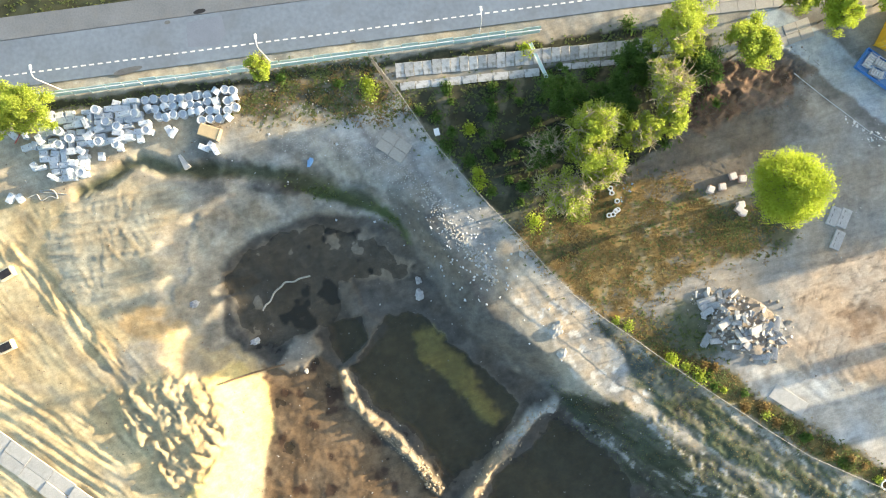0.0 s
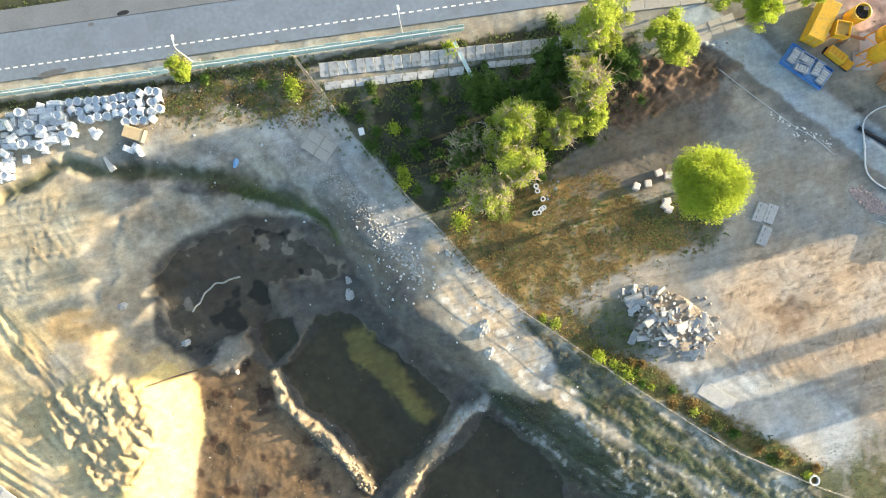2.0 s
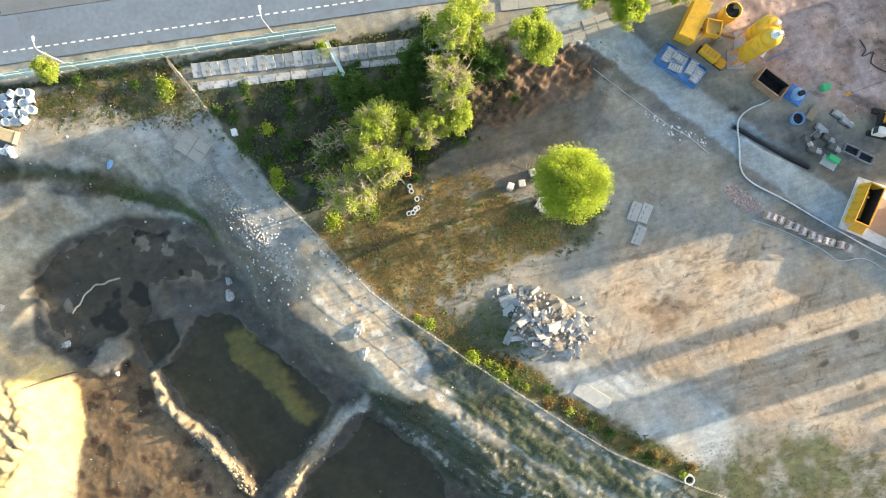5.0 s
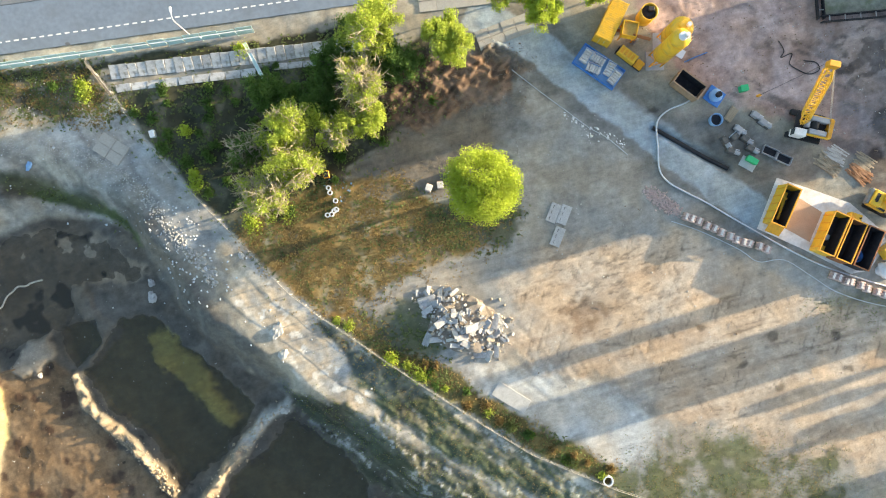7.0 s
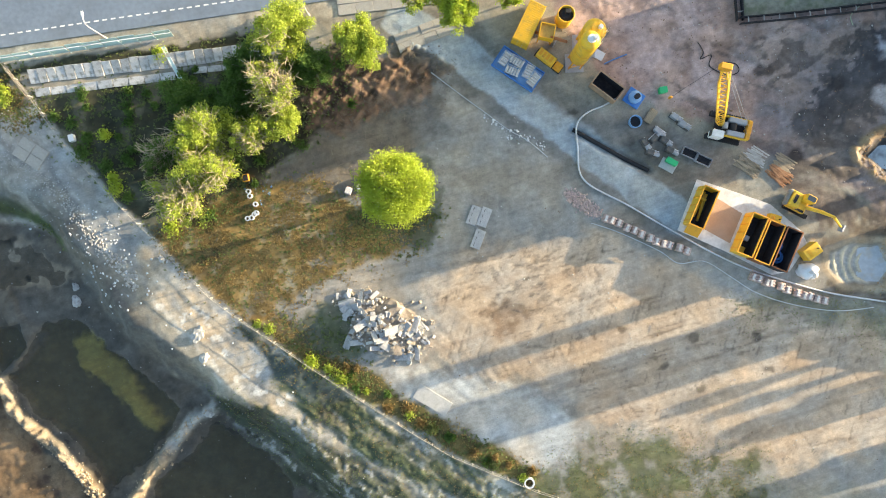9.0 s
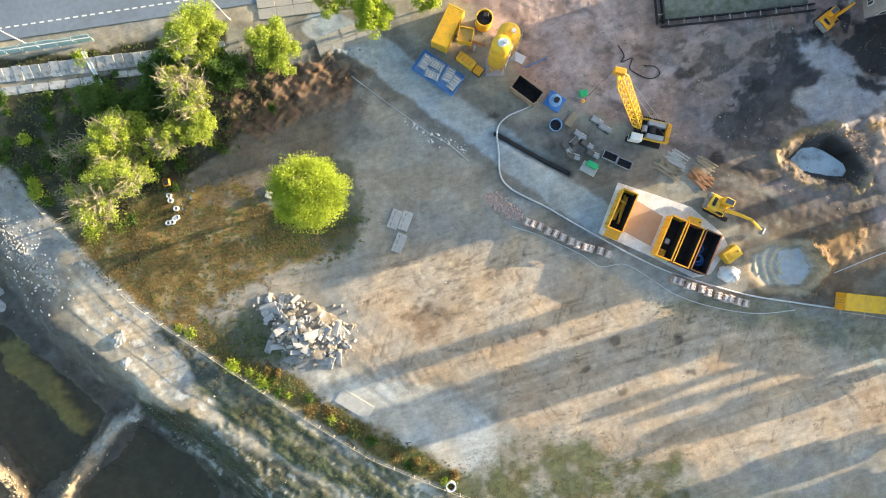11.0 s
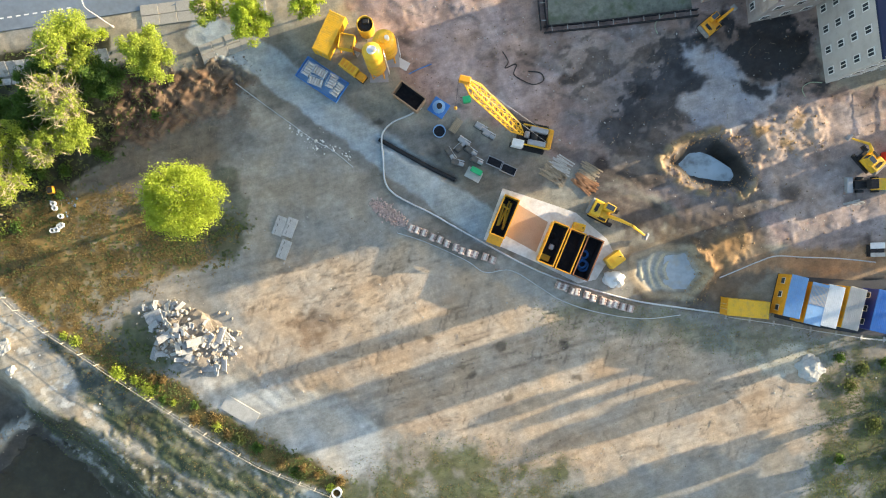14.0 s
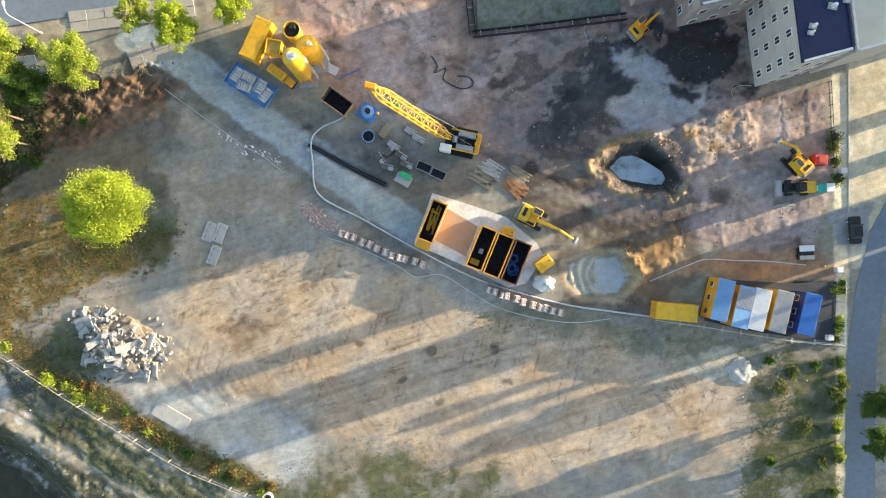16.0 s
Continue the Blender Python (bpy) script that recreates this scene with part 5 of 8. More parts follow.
def scatter(poly, n, seed, ragged=1.5, clump=1.6):
    """Random places inside an outline, thinned out towards its edge."""
    g = np.random.default_rng(seed)
    xs, ys = [p[0] for p in poly], [p[1] for p in poly]
    x, y = g.uniform(min(xs) - 1, max(xs) + 1, n * 3), g.uniform(min(ys) - 1, max(ys) + 1, n * 3)
    d = depth_in(poly, x, y)
    keep = d > g.normal(0.2, ragged, n * 3)
    if clump:
        keep &= value_noise(x / clump, y / clump, seed) + 0.5 * value_noise(x / clump * 2.7, y / clump * 2.7, seed) > g.uniform(0.45, 1.0, n * 3)
    return x[keep][:n], y[keep][:n]


def along_line(line, n, spread, seed):
    g = np.random.default_rng(seed)
    seg = [math.hypot(b[0] - a[0], b[1] - a[1]) for a, b in zip(line, line[1:])]
    k = g.choice(len(seg), n, p=np.array(seg) / sum(seg))
    p, q = np.array(line)[k], np.array(line)[k + 1]
    r = p + (q - p) * g.random((n, 1)) + g.normal(0, spread, (n, 2))
    return r[:, 0], r[:, 1]


# unseen tall trees beyond the side street, placed for the streaks of shade they cast
for u, h, r in ((-48.6, 13.5, 0.8), (-51.0, 12.5, 0.7), (-55.2, 13.0, 2.2), (-65.2, 13.0, 2.4), (-72.0, 12.5, 2.6)):
    x = 172.0
    tree(x, (u + math.sin(radians(SUN_AZ)) * x) / math.cos(radians(SUN_AZ)), h, r, LEAF_DARK, "unseen tall slender tree beyond the side street, placed for its shadow", leaves=8000, size=0.34, squash=1.6, lumps=30, ragged=False)


def shrub(x, y, r, h, mat, label, n=500):
    ob = thing("shrub", pose(x, y, ground_z(x, y) - 0.03), label, "shrub", "wild shrubs")
    b = bmesh.new()
    for k in range(5):
        a = k * 1.257
        rod((0, 0, 0), (0.7 * r * math.cos(a), 0.7 * r * math.sin(a), 0.7 * h), 0.03, 4, 0.012, b)
    part("stem", b, BARK, ob)
    p = rng.normal(size=(n, 3)) * np.array([[0.45 * r, 0.45 * r, 0.22 * h]]) + np.array([[0, 0, 0.62 * h]])
    p[:, 2] = np.clip(p[:, 2], 0.05, h)
    leaf_mesh("leaves", p, 0.15, mat).parent = ob
    return ob


for i, (x, y) in enumerate([(1.3, 17.3), (3.9, 17.7), (0.5, 15.2), (5.1, 11.4), (3.9, 13.1), (5.5, 9.8), (7.2, 8.5), (12.3, 29.5), (27.4, 33.3), (32.9, 33.7), (11.9, 9.3), (13.5, 3.9), (16.1, 9.3), (33.7, -16.3), (37.9, -18.8), (-23.9, 25.3), (-11.3, 24.5), (-10.8, 23.2), (-15.5, 24.5)]):
    shrub(x, y, 0.8 + 0.3 * (i % 3), 0.9 + 0.3 * (i % 2), (LEAF_DARK, LEAF_BRIGHT, LEAF_YELLOW)[i % 3 if i > 12 else i % 2], "low wild shrub with fresh green leaves" if i % 2 else "small dark green shrub in rough grass")
sx, sy = scatter(VERGE, 100, 101, 0.4, 0)
for i, (x, y) in enumerate(zip(sx, sy)):
    shrub(float(x), float(y), 0.45 + 0.12 * (i % 5), 0.5 + 0.1 * (i % 3), (GRASS_DRY, LEAF_DARK, LEAF_YELLOW, GRASS_DRY)[i % 4], ("low brown scrub beside the fence", "low dark green scrub beside the fence", "low yellow-green scrub beside the fence", "low dry scrub beside the fence")[i % 4], 260)
sx, sy = scatter(MEADOW, 46, 102, 0.5, 0)
for i, (x, y) in enumerate(zip(sx, sy)):
    shrub(float(x), float(y), 0.6 + 0.15 * (i % 4), 0.5 + 0.1 * (i % 3), LEAF_DARK, "low dark green bush in the shaded meadow", 260)
hx, hy = along_line([(151.7, -5.3), (151.3, -13.7), (150.8, -23.9), (150.2, -37.4)], 34, 0.35, 71)
for i, (x, y) in enumerate(zip(hx, hy)):
    shrub(float(x), float(y), 0.5 + 0.1 * (i % 4), 0.6, (LEAF_DARK, LEAF_YELLOW, GRASS_GREEN)[i % 3], "low ragged hedge shrub beside the side street", 260)
for i, (x, y) in enumerate([(53.7, -27.9), (51.2, -26.6), (60.2, -32.0), (140.7, -16.8), (144.1, -18.6), (142.3, -21.1), (147.5, -17.8), (149.9, -22.1), (145.6, -27.1), (140.4, -32.0), (148.0, -32.2), (151.2, 15.9), (151.4, 12.5), (151.5, 9.9), (151.1, 14.6)]):
    shrub(x, y, 0.7 + 0.3 * (i % 3), 0.5 + 0.2 * (i % 2), (LEAF_DARK, GRASS_GREEN, GRASS_GREEN)[i % 3], "low green weed clump on sandy ground" if i % 2 else "small wild shrub in dry grass", 420)


def heights(x, y):
    i = np.clip(np.rint((x + 72) / 0.24).astype(int), 0, ZF.shape[1] - 1)
    j = np.clip(np.rint((y + 43) / 0.24).astype(int), 0, ZF.shape[0] - 1)
    return ZF[j, i]


def tufts(name, spots, mat, label, blade=0.30, per=7):
    """Clumps of blades, three-cornered each, fanned out from their foot."""
    x = np.concatenate([s[0] for s in spots])
    y = np.concatenate([s[1] for s in spots])
    ok = (x > -71) & (x < 165) & (y > -42) & (y < 44)
    x, y = x[ok], y[ok]
    # clump together
    x = x + 0.35 * np.round(rng.normal(size=x.size))
    base = np.stack([x, y, heights(x, y)], -1)
    base = np.repeat(base, per, 0)
    n = len(base)
    a = rng.uniform(0, 2 * math.pi, n)
    s = blade * rng.uniform(0.5, 1.5, n)
    out = np.stack([np.cos(a) * s * 0.8, np.sin(a) * s * 0.8, s * rng.uniform(0.15, 0.55, n)], -1)
    side = np.stack([-np.sin(a), np.cos(a), np.zeros(n)], -1) * (0.28 * s)[:, None]
    v = np.stack([base + side - [0, 0, 0.03], base - side - [0, 0, 0.03], base + out], 1).reshape(-1, 3)
    ob = tri_mesh(name, v, np.arange(3 * n).reshape(-1, 3), mat)
    return tagged(ob, label, "grass", kind="stuff")


tufts("dry_grass", [scatter(GOLD, 11000, 1), scatter(VERGE, 3200, 2, 0.5), scatter(SCRUB, 2600, 3), scatter(TREE_SHADE, 500, 4)],
      GRASS_DRY, "dry yellow-brown tufts of rough grass", blade=0.22)
tufts("green_grass", [scatter(MEADOW, 4200, 11), scatter(VERGE, 3600, 12, 0.5), scatter(NORTHSTRIP, 2600, 24, 0.5), scatter(MOSS, 500, 16, 0.5), scatter(TREE_SHADE, 900, 17), scatter(GOLD, 1500, 18), scatter(SCRUB, 1800, 19), scatter(RUBBLE_SHADE, 300, 20), scatter(NORTHVERGE, 900, 22, 0.4)],
      GRASS_GREEN, "dark green tufts of grass and weeds")


tufts("short_dry_grass", [scatter(LOWGREEN, 2600, 5, 2.2), scatter(MIDGREEN, 2200, 6, 2.2), scatter(EASTGREEN, 2200, 7), scatter(UPBANK, 5200, 8), scatter(GREENBANK, 1200, 9)],
      GRASS_DRY, "short dry grass on sandy ground", blade=0.13)
SPARSE = [(92.6, -4.8), (116.9, -10.4), (139.5, -14.3), (145.4, -24.6), (139.0, -36.3), (112.3, -30.5), (82.8, -29.8), (74.5, -22.9), (79.8, -14.6)]
tufts("sparse_weeds", [scatter(SPARSE, 500, 131, 3.0, 3.5)], GRASS_GREEN, "sparse weeds on the sandy lot", blade=0.11)
tufts("short_green_grass", [scatter(LOWGREEN, 3600, 15, 2.2), scatter(MIDGREEN, 2200, 21, 2.2), scatter(EASTGREEN, 12000, 14), scatter(UPBANK, 6000, 13), scatter(GREENBANK, 5200, 23)],
      GRASS_GREEN, "short green weeds on sandy ground", blade=0.14)


# ---- loose stones ----
def stones(name, x, y, lo, hi, mat, label, seed=0, flatness=0.6, category="stones"):
    """Small broken stones: bent octahedra of many sizes, half sunk in the ground."""
    g = np.random.default_rng(seed)
    n = len(x)
    s = lo * (hi / lo) ** (g.random(n) ** 2.2)
    o = np.array([[1, 0, 0], [0, 1, 0], [-1, 0, 0], [0, -1, 0], [0, 0, 1], [0, 0, -1]], float)
    v = o[None] * (s[:, None, None] * g.uniform(0.6, 1.2, (n, 6, 1))) + g.normal(0, 0.18, (n, 6, 3)) * s[:, None, None]
    v[..., 2] *= flatness
    a = g.uniform(0, 6.28, n)
    c, d = np.cos(a)[:, None], np.sin(a)[:, None]
    v[..., 0], v[..., 1] = v[..., 0] * c - v[..., 1] * d, v[..., 0] * d + v[..., 1] * c
    v += np.stack([x, y, heights(x, y) + 0.15 * s], -1)[:, None, :]
    f = np.array([[0, 1, 4], [1, 2, 4], [2, 3, 4], [3, 0, 4], [1, 0, 5], [2, 1, 5], [3, 2, 5], [0, 3, 5]])
    return tagged(tri_mesh(name, v.reshape(-1, 3), (np.arange(n)[:, None, None] * 6 + f[None]).reshape(-1, 3), mat), label, category, kind="stuff")


RUBBLE_LINE = [(-24.0, 16.2), (-17.0, 15.4), (-11.3, 14.6), (-6.8, 12.3), (-2.8, 8.9), (1.2, 3.0), (5.0, -1.2), (7.6, -4.4)]
x, y = along_line(RUBBLE_LINE, 700, 0.6, 1)
stones("rubble_edge", x, y, 0.08, 0.33, CONCRETE, "pale broken rubble lining the edge of the way", 1)
x, y = along_line(RUBBLE_LINE, 500, 2.6, 2)
x2, y2 = scatter(GREYBANK, 420, 31)
stones("scattered_stones", np.concatenate([x, x2]), np.concatenate([y, y2]), 0.05, 0.26, CONCRETE_WHITE, "small white stones scattered on the dark bank", 2)
x, y = along_line(RIDGE_A, 420, 0.55, 3)
x2, y2 = along_line(RIDGE_B, 260, 0.6, 4)
stones("ridge_stones", np.concatenate([x, x2]), np.concatenate([y, y2]), 0.08, 0.36, material("ochre_stone", (0.36, 0.29, 0.2), vary=0.4, scale=2.0), "stones and clods on the low earth walls", 3)
x, y = scatter(CRUST, 60, 35)
stones("crust_lumps", x, y, 0.05, 0.2, CONCRETE_WHITE, "white lumps of broken crust on the way", 4, 0.4)
spots = [scatter(SITE, 1800, 41), scatter(LOT, 350, 42), scatter(MUD, 700, 43), scatter(WEST, 900, 44), scatter(YARD, 500, 45), scatter(SCRUB, 350, 46), scatter(HEAP, 1500, 47)]
stones("clods", np.concatenate([s[0] for s in spots]), np.concatenate([s[1] for s in spots]), 0.04, 0.17, SOIL, "dark clods of earth strewn over the ground", 5)
spots = [scatter(SITE, 900, 51), scatter(LOT, 800, 52), scatter(YARD, 500, 53), scatter(SCRUB, 900, 54), scatter(PIT, 260, 55), scatter(WEST, 300, 56), scatter(GREENBANK, 300, 57)]
stones("pebbles", np.concatenate([s[0] for s in spots]), np.concatenate([s[1] for s in spots]), 0.04, 0.17, CONCRETE, "pale pebbles and crumbs of concrete on the ground", 6)
x, y = along_line([(116.4, 12.7), (117.4, 10.8), (120.3, 9.1), (123.7, 8.3), (127.6, 9.3), (128.7, 11.8), (127.7, 15.5), (123.9, 16.6), (120.1, 16.5), (117.1, 14.9), (116.4, 12.7)], 420, 0.55, 21)
x2, y2 = along_line([(119.1, -0.6), (120.3, -2.8), (120.0, -6.1), (118.1, -7.4)], 160, 0.7, 22)
x3, y3 = scatter(MOUND, 260, 62, 1.0)
x4, y4 = scatter(SPOIL, 260, 63, 1.0)
stones("crater_clods", np.concatenate([x, x2, x3, x4]), np.concatenate([y, y2, y3, y4]), 0.06, 0.24, material("ochre_clod", (0.34, 0.22, 0.11), vary=0.4, scale=2.0), "ochre clods heaped round the crater", 23, 0.8, "soil")
PINK = [(71.2, 8.1), (72.6, 8.7), (76.4, 5.9), (77.3, 4.0), (75.9, 4.1), (72.6, 6.0)]
x, y = scatter(PINK, 1100, 61, 0.3, 0)
stones("brick_rubble", x, y, 0.10, 0.34, BRICK, "heap of pinkish broken brick by the lane", 7, 0.8)


def sticks(name, x, y, length, mat, label, seed):
    """Thin dead twigs lying about, three-sided each."""
    g = np.random.default_rng(seed)
    n = len(x)
    a, s = g.uniform(0, 6.28, n), length * g.uniform(0.4, 1.4, n)
    d = np.stack([np.cos(a) * s, np.sin(a) * s, g.uniform(0, 0.25, n) * s], -1)
    w = np.stack([-np.sin(a), np.cos(a), np.zeros(n)], -1) * 0.03
    p = np.stack([x, y, heights(x, y) + 0.05], -1)
    up = np.array([0, 0, 0.05])
    v = np.stack([p - w, p + w, p + up, p + d - w * 0.4, p + d + w * 0.4, p + d + up], 1)
    f = np.array([[0, 1, 4], [0, 4, 3], [1, 2, 5], [1, 5, 4], [2, 0, 3], [2, 3, 5]])
    return tagged(tri_mesh(name, v.reshape(-1, 3), (np.arange(n)[:, None, None] * 6 + f[None]).reshape(-1, 3), mat), label, "twigs", kind="stuff")


x, y = scatter(HEAP, 380, 111, 1.5)
x2, y2 = scatter(SHADYSOIL, 120, 112, 2.0)
sticks("dead_twigs", np.concatenate([x, x2]), np.concatenate([y, y2]), 0.9, BARK, "pale dead twigs on the dug soil", 5)
x, y = scatter(SANDY, 90, 113, 2.0)
x2, y2 = scatter(SITE, 260, 114, 2.0)
sticks("splinters", np.concatenate([x, x2]), np.concatenate([y, y2]), 0.7, TIMBER, "timber splinters strewn on the ground", 6)
x, y = along_line([(59.9, 19.3), (63.7, 17.1), (66.6, 15.8), (69.1, 14.5)], 70, 0.35, 9)
x2, y2 = scatter([(62.9, 17.5), (64.3, 17.8), (64.1, 15.0), (63.2, 15.0)], 30, 115, 0.3, 0)
stones("plastic_litter", np.concatenate([x, x2]), np.concatenate([y, y2]), 0.06, 0.3, WHITE, "white plastic litter along the edge of the lane", 14, 0.4, "litter")
# ---- building site ----
def set_on(x, y, turn=0.0, lift=0.0):
    return pose(x, y, ground_z(x, y) + lift, 0, 0, turn)


def container(x, y, turn, mat, label, L=6.06, W=2.44, h=2.6, end_mat=None):
    ob = thing("site_container", set_on(x, y, turn), label, "container")
    body = part("body", box(L, W, h - 0.15, 0, 0, 0.12, 0.03), mat, ob)
    for k in range(20):
        part("rib", box(0.13, W + 0.06, h - 0.2, -L / 2 + (k + 0.5) * L / 20, 0, 0.2, 0.01), mat, body)
    for sx in (-1, 1):
        for sy in (-1, 1):
            part("corner_post", box(0.14, 0.14, h, sx * (L / 2 - 0.02), sy * (W / 2 - 0.02)), end_mat or mat, ob)
    for sy in (-0.5, 0.5):
        d = part("door", box(0.06, W / 2 - 0.12, h - 0.4, -L / 2 - 0.03, sy * W / 2, 0.2), end_mat or mat, ob)
        part("lock_bar", box(0.04, 0.04, h - 0.5, -L / 2 - 0.08, sy * W / 2 * 0.6, 0.25), GALV, d)
    return ob


def cabin(x, y, turn, roof_mat, wall_mat, label, h=3.9, ribs=True, stripes=None, L=6.06, W=2.44):
    """A site cabin on a frame, with a lightly pitched sheet roof."""
    ob = thing("site_cabin", set_on(x, y, turn), label, "cabin", "row of site cabins")
    part("wall", box(L - 0.1, W - 0.08, h - 0.35, 0, 0, 0.15, 0.03), wall_mat, ob)
    part("base_frame", box(L, W, 0.15, bevel=0.02), SOOT, ob)
    b = box(L, W, 0.14, 0, 0, h - 0.2, 0.03)
    roof = part("roof", b, roof_mat, ob)
    if ribs and not stripes:
        for k in range(9):
            part("roof_rib", box(L - 0.1, 0.07, 0.05, 0, -W / 2 + (k + 0.5) * W / 9, h - 0.06), roof_mat, roof)
    for k in range(3):
        w = part("window", box(0.9, 0.06, 0.9, -2 + k * 2, W / 2 - 0.02, 1.4), WHITE, ob)
        part("pane", box(0.74, 0.04, 0.74, -2 + k * 2, W / 2 + 0.03, 1.48), GLASS, w)
    if stripes:
        for k in range(13):
            part("roof_rib", box(L * 0.46, 0.09, 0.05, L * 0.2, -W / 2 + (k + 0.5) * W / 13, h - 0.05), stripes, roof)
    return ob


cab_turn = heading((130.80, -11.77), (132.83, -4.14))
cabin(132.36, -7.28, cab_turn, BLUE_PALE, AMBER, "site cabin with amber walls and a blue sheet roof")
cabin(135.33, -8.41, cab_turn, BLUE_PALE, AMBER, "site cabin with a blue and grey striped sheet roof", stripes=GREY_ROOF)
cabin(137.59, -8.79, cab_turn, WHITE, AMBER, "site cabin with a white sheet roof")
cabin(140.74, -9.20, cab_turn, GREY_ROOF, YELLOW, "site cabin with yellow walls and a grey ribbed roof")
cabin(144.79, -9.71, cab_turn, BLUE, material("deep_blue_wall", (0.02, 0.04, 0.22), rough=0.5), "deep blue site cabin with a bright blue roof")
# dark painted boards with unreadable marks on the amber cabin's side
notice = thing("notice_board", pose(*(131.76, -7.11), 1.3, 0, 0, cab_turn), "amber board with dark unreadable panels on the cabin", "sign")
part("board", box(5.2, 0.06, 1.4, bevel=0.01), AMBER, notice)
for k in range(6):
    part("panel", box(0.55, 0.03, 0.8, -2.1 + k * 0.84, 0.05, 0.3), SOOT, notice)
container(126.19, -8.96, -7, YELLOW, "yellow ribbed freight container behind the wire fence", end_mat=AMBER)
container(66.43, 32.43, heading((63.11, 31.22), (66.03, 37.09)), YELLOW, "yellow ribbed plant container beside the silos")


def yard_fence():
    line = [(124.0, -10.3), (131.1, -11.5), (136.6, -12.6), (144.2, -14.0), (151.0, -14.7), (151.4, -5.3)]
    for a, b in zip(line, line[1:]):
        L = math.hypot(b[0] - a[0], b[1] - a[1])
        ob = thing("site_fence", set_on(*a, heading(a, b)), "thin steel site fence with concrete feet", "fence", "fence round the cabins")
        part("top_rail", rod((0, 0, 1.9), (L, 0, 1.9), 0.035), GALV, ob)
        part("bottom_rail", rod((0, 0, 0.3), (L, 0, 0.3), 0.03), GALV, ob)
        n = max(2, int(L / 3))
        for k in range(n):
            p = part("post", rod((k * L / n, 0, 0), (k * L / n, 0, 2.0), 0.04), GALV, ob)
            part("foot", box(0.25, 0.8, 0.15, k * L / n, 0), CONCRETE, p)
        b2 = bmesh.new()
        for k in range(int(L / 0.5)):
            rod((k * 0.5, 0, 0.3), (k * 0.5, 0, 1.9), 0.012, 4, bm=b2)
        part("mesh", b2, GALV, ob)


yard_fence()
flat("yard_paving", [(131.2, -10.6), (136.6, -12.1), (144.2, -13.5), (150.6, -14.3), (151.1, -5.4), (144.4, -5.5), (132.7, -4.4)], 0.16, material("dark_yard_paving", (0.045, 0.05, 0.06), vary=0.3, scale=0.4), "dark asphalt yard under the site cabins", "yard", thick=0.4)


def silo(x, y, h, r, label, cap=WHITE):
    ob = thing("silo", set_on(x, y), label, "silo", "silos of the mixing plant")
    part("tank", lathe([(0.35, 1.6), (r, 3.2), (r, h - 0.9), (r * 0.75, h - 0.35), (0.3, h - 0.1), (0.01, h - 0.1)], 24), YELLOW, ob, smooth=True)
    for k in range(3):
        part("band", lathe([(r + 0.05, 3.4 + k * (h - 4.8) / 2), (r + 0.05, 3.55 + k * (h - 4.8) / 2)], 24), AMBER, ob)
    part("cap", tube(r * 0.5, 0.5, r * 0.4, 16, pose(0, 0, h - 0.4)), cap, ob)
    part("filter", tube(0.35, 0.9, 0.3, 12, pose(r * 0.3, 0, h - 0.3)), GALV, ob)
    for k in range(4):
        a = math.pi / 4 + k * math.pi / 2
        part("leg", rod((r * 0.9 * math.cos(a), r * 0.9 * math.sin(a), 0), (r * 0.9 * math.cos(a), r * 0.9 * math.sin(a), 3.4), 0.12), AMBER, ob)
        part("brace", rod((r * 0.9 * math.cos(a), r * 0.9 * math.sin(a), 0.4), (r * 0.9 * math.cos(a + 1.57), r * 0.9 * math.sin(a + 1.57), 2.8), 0.06), AMBER, ob)
    part("foot_plate", box(r * 2.1, r * 2.1, 0.12, 0, 0, 0, 0.02), STEEL, ob)
    b = rod((r + 0.25, -0.2, 0), (r + 0.25, -0.2, h - 0.8), 0.04)
    rod((r + 0.25, 0.2, 0), (r + 0.25, 0.2, h - 0.8), 0.04, bm=b)
    for k in range(int(h / 0.6)):
        rod((r + 0.25, -0.2, 0.4 + k * 0.5), (r + 0.25, 0.2, 0.4 + k * 0.5), 0.025, 4, bm=b)
    part("ladder", b, GALV, ob)
    return ob


silo(73.30, 27.13, 11.0, 1.3, "tall yellow cement silo with a white cap")
silo(74.71, 29.61, 7.8, 1.6, "short wide yellow silo on four legs", cap=YELLOW)
mixer = thing("mixing_tank", set_on(71.68, 33.41), "open yellow mixing tank with a dark inside", "tank")
part("tank", lathe([(1.15, 0), (1.25, 2.9), (1.12, 2.9), (1.1, 1.2), (0.01, 1.2)], 24), YELLOW, mixer, smooth=True)
part("lid", lathe([(1.08, 2.3), (0.6, 2.6), (0.01, 2.6)], 24), SOOT, mixer)
part("motor", box(0.8, 0.6, 0.6, 0.2, 0.3, 2.62, 0.05), BLACK, mixer)
hopper = thing("hopper", set_on(68.95, 31.06, -12), "square yellow hopper of the mixing plant", "hopper")
for k in range(4):
    part("side", box(2.2, 0.1, 1.3, 0, -1.05, 1.5), YELLOW, hopper).matrix_basis = pose(0, 0, 0, 0, 0, 90 * k)
    part("leg", box(0.15, 0.15, 1.6, 0.95, 0.95, 0), AMBER, hopper).matrix_basis = pose(0, 0, 0, 0, 0, 90 * k)
part("grate", box(2.0, 2.0, 0.1, 0, 0, 2.2), material("hopper_fill", (0.5, 0.36, 0.1), vary=0.3), hopper)
conveyor = thing("screw_conveyor", set_on(69.45, 30.40, -30, 0.0), "dark screw conveyor between hopper and silos", "conveyor")
part("casing", rod((-2.2, 0, 0.8), (2.4, 0, 3.4), 0.22, 10), RUST, conveyor)
part("stand", box(0.2, 0.8, 2.0, 1.0, 0), STEEL, conveyor)
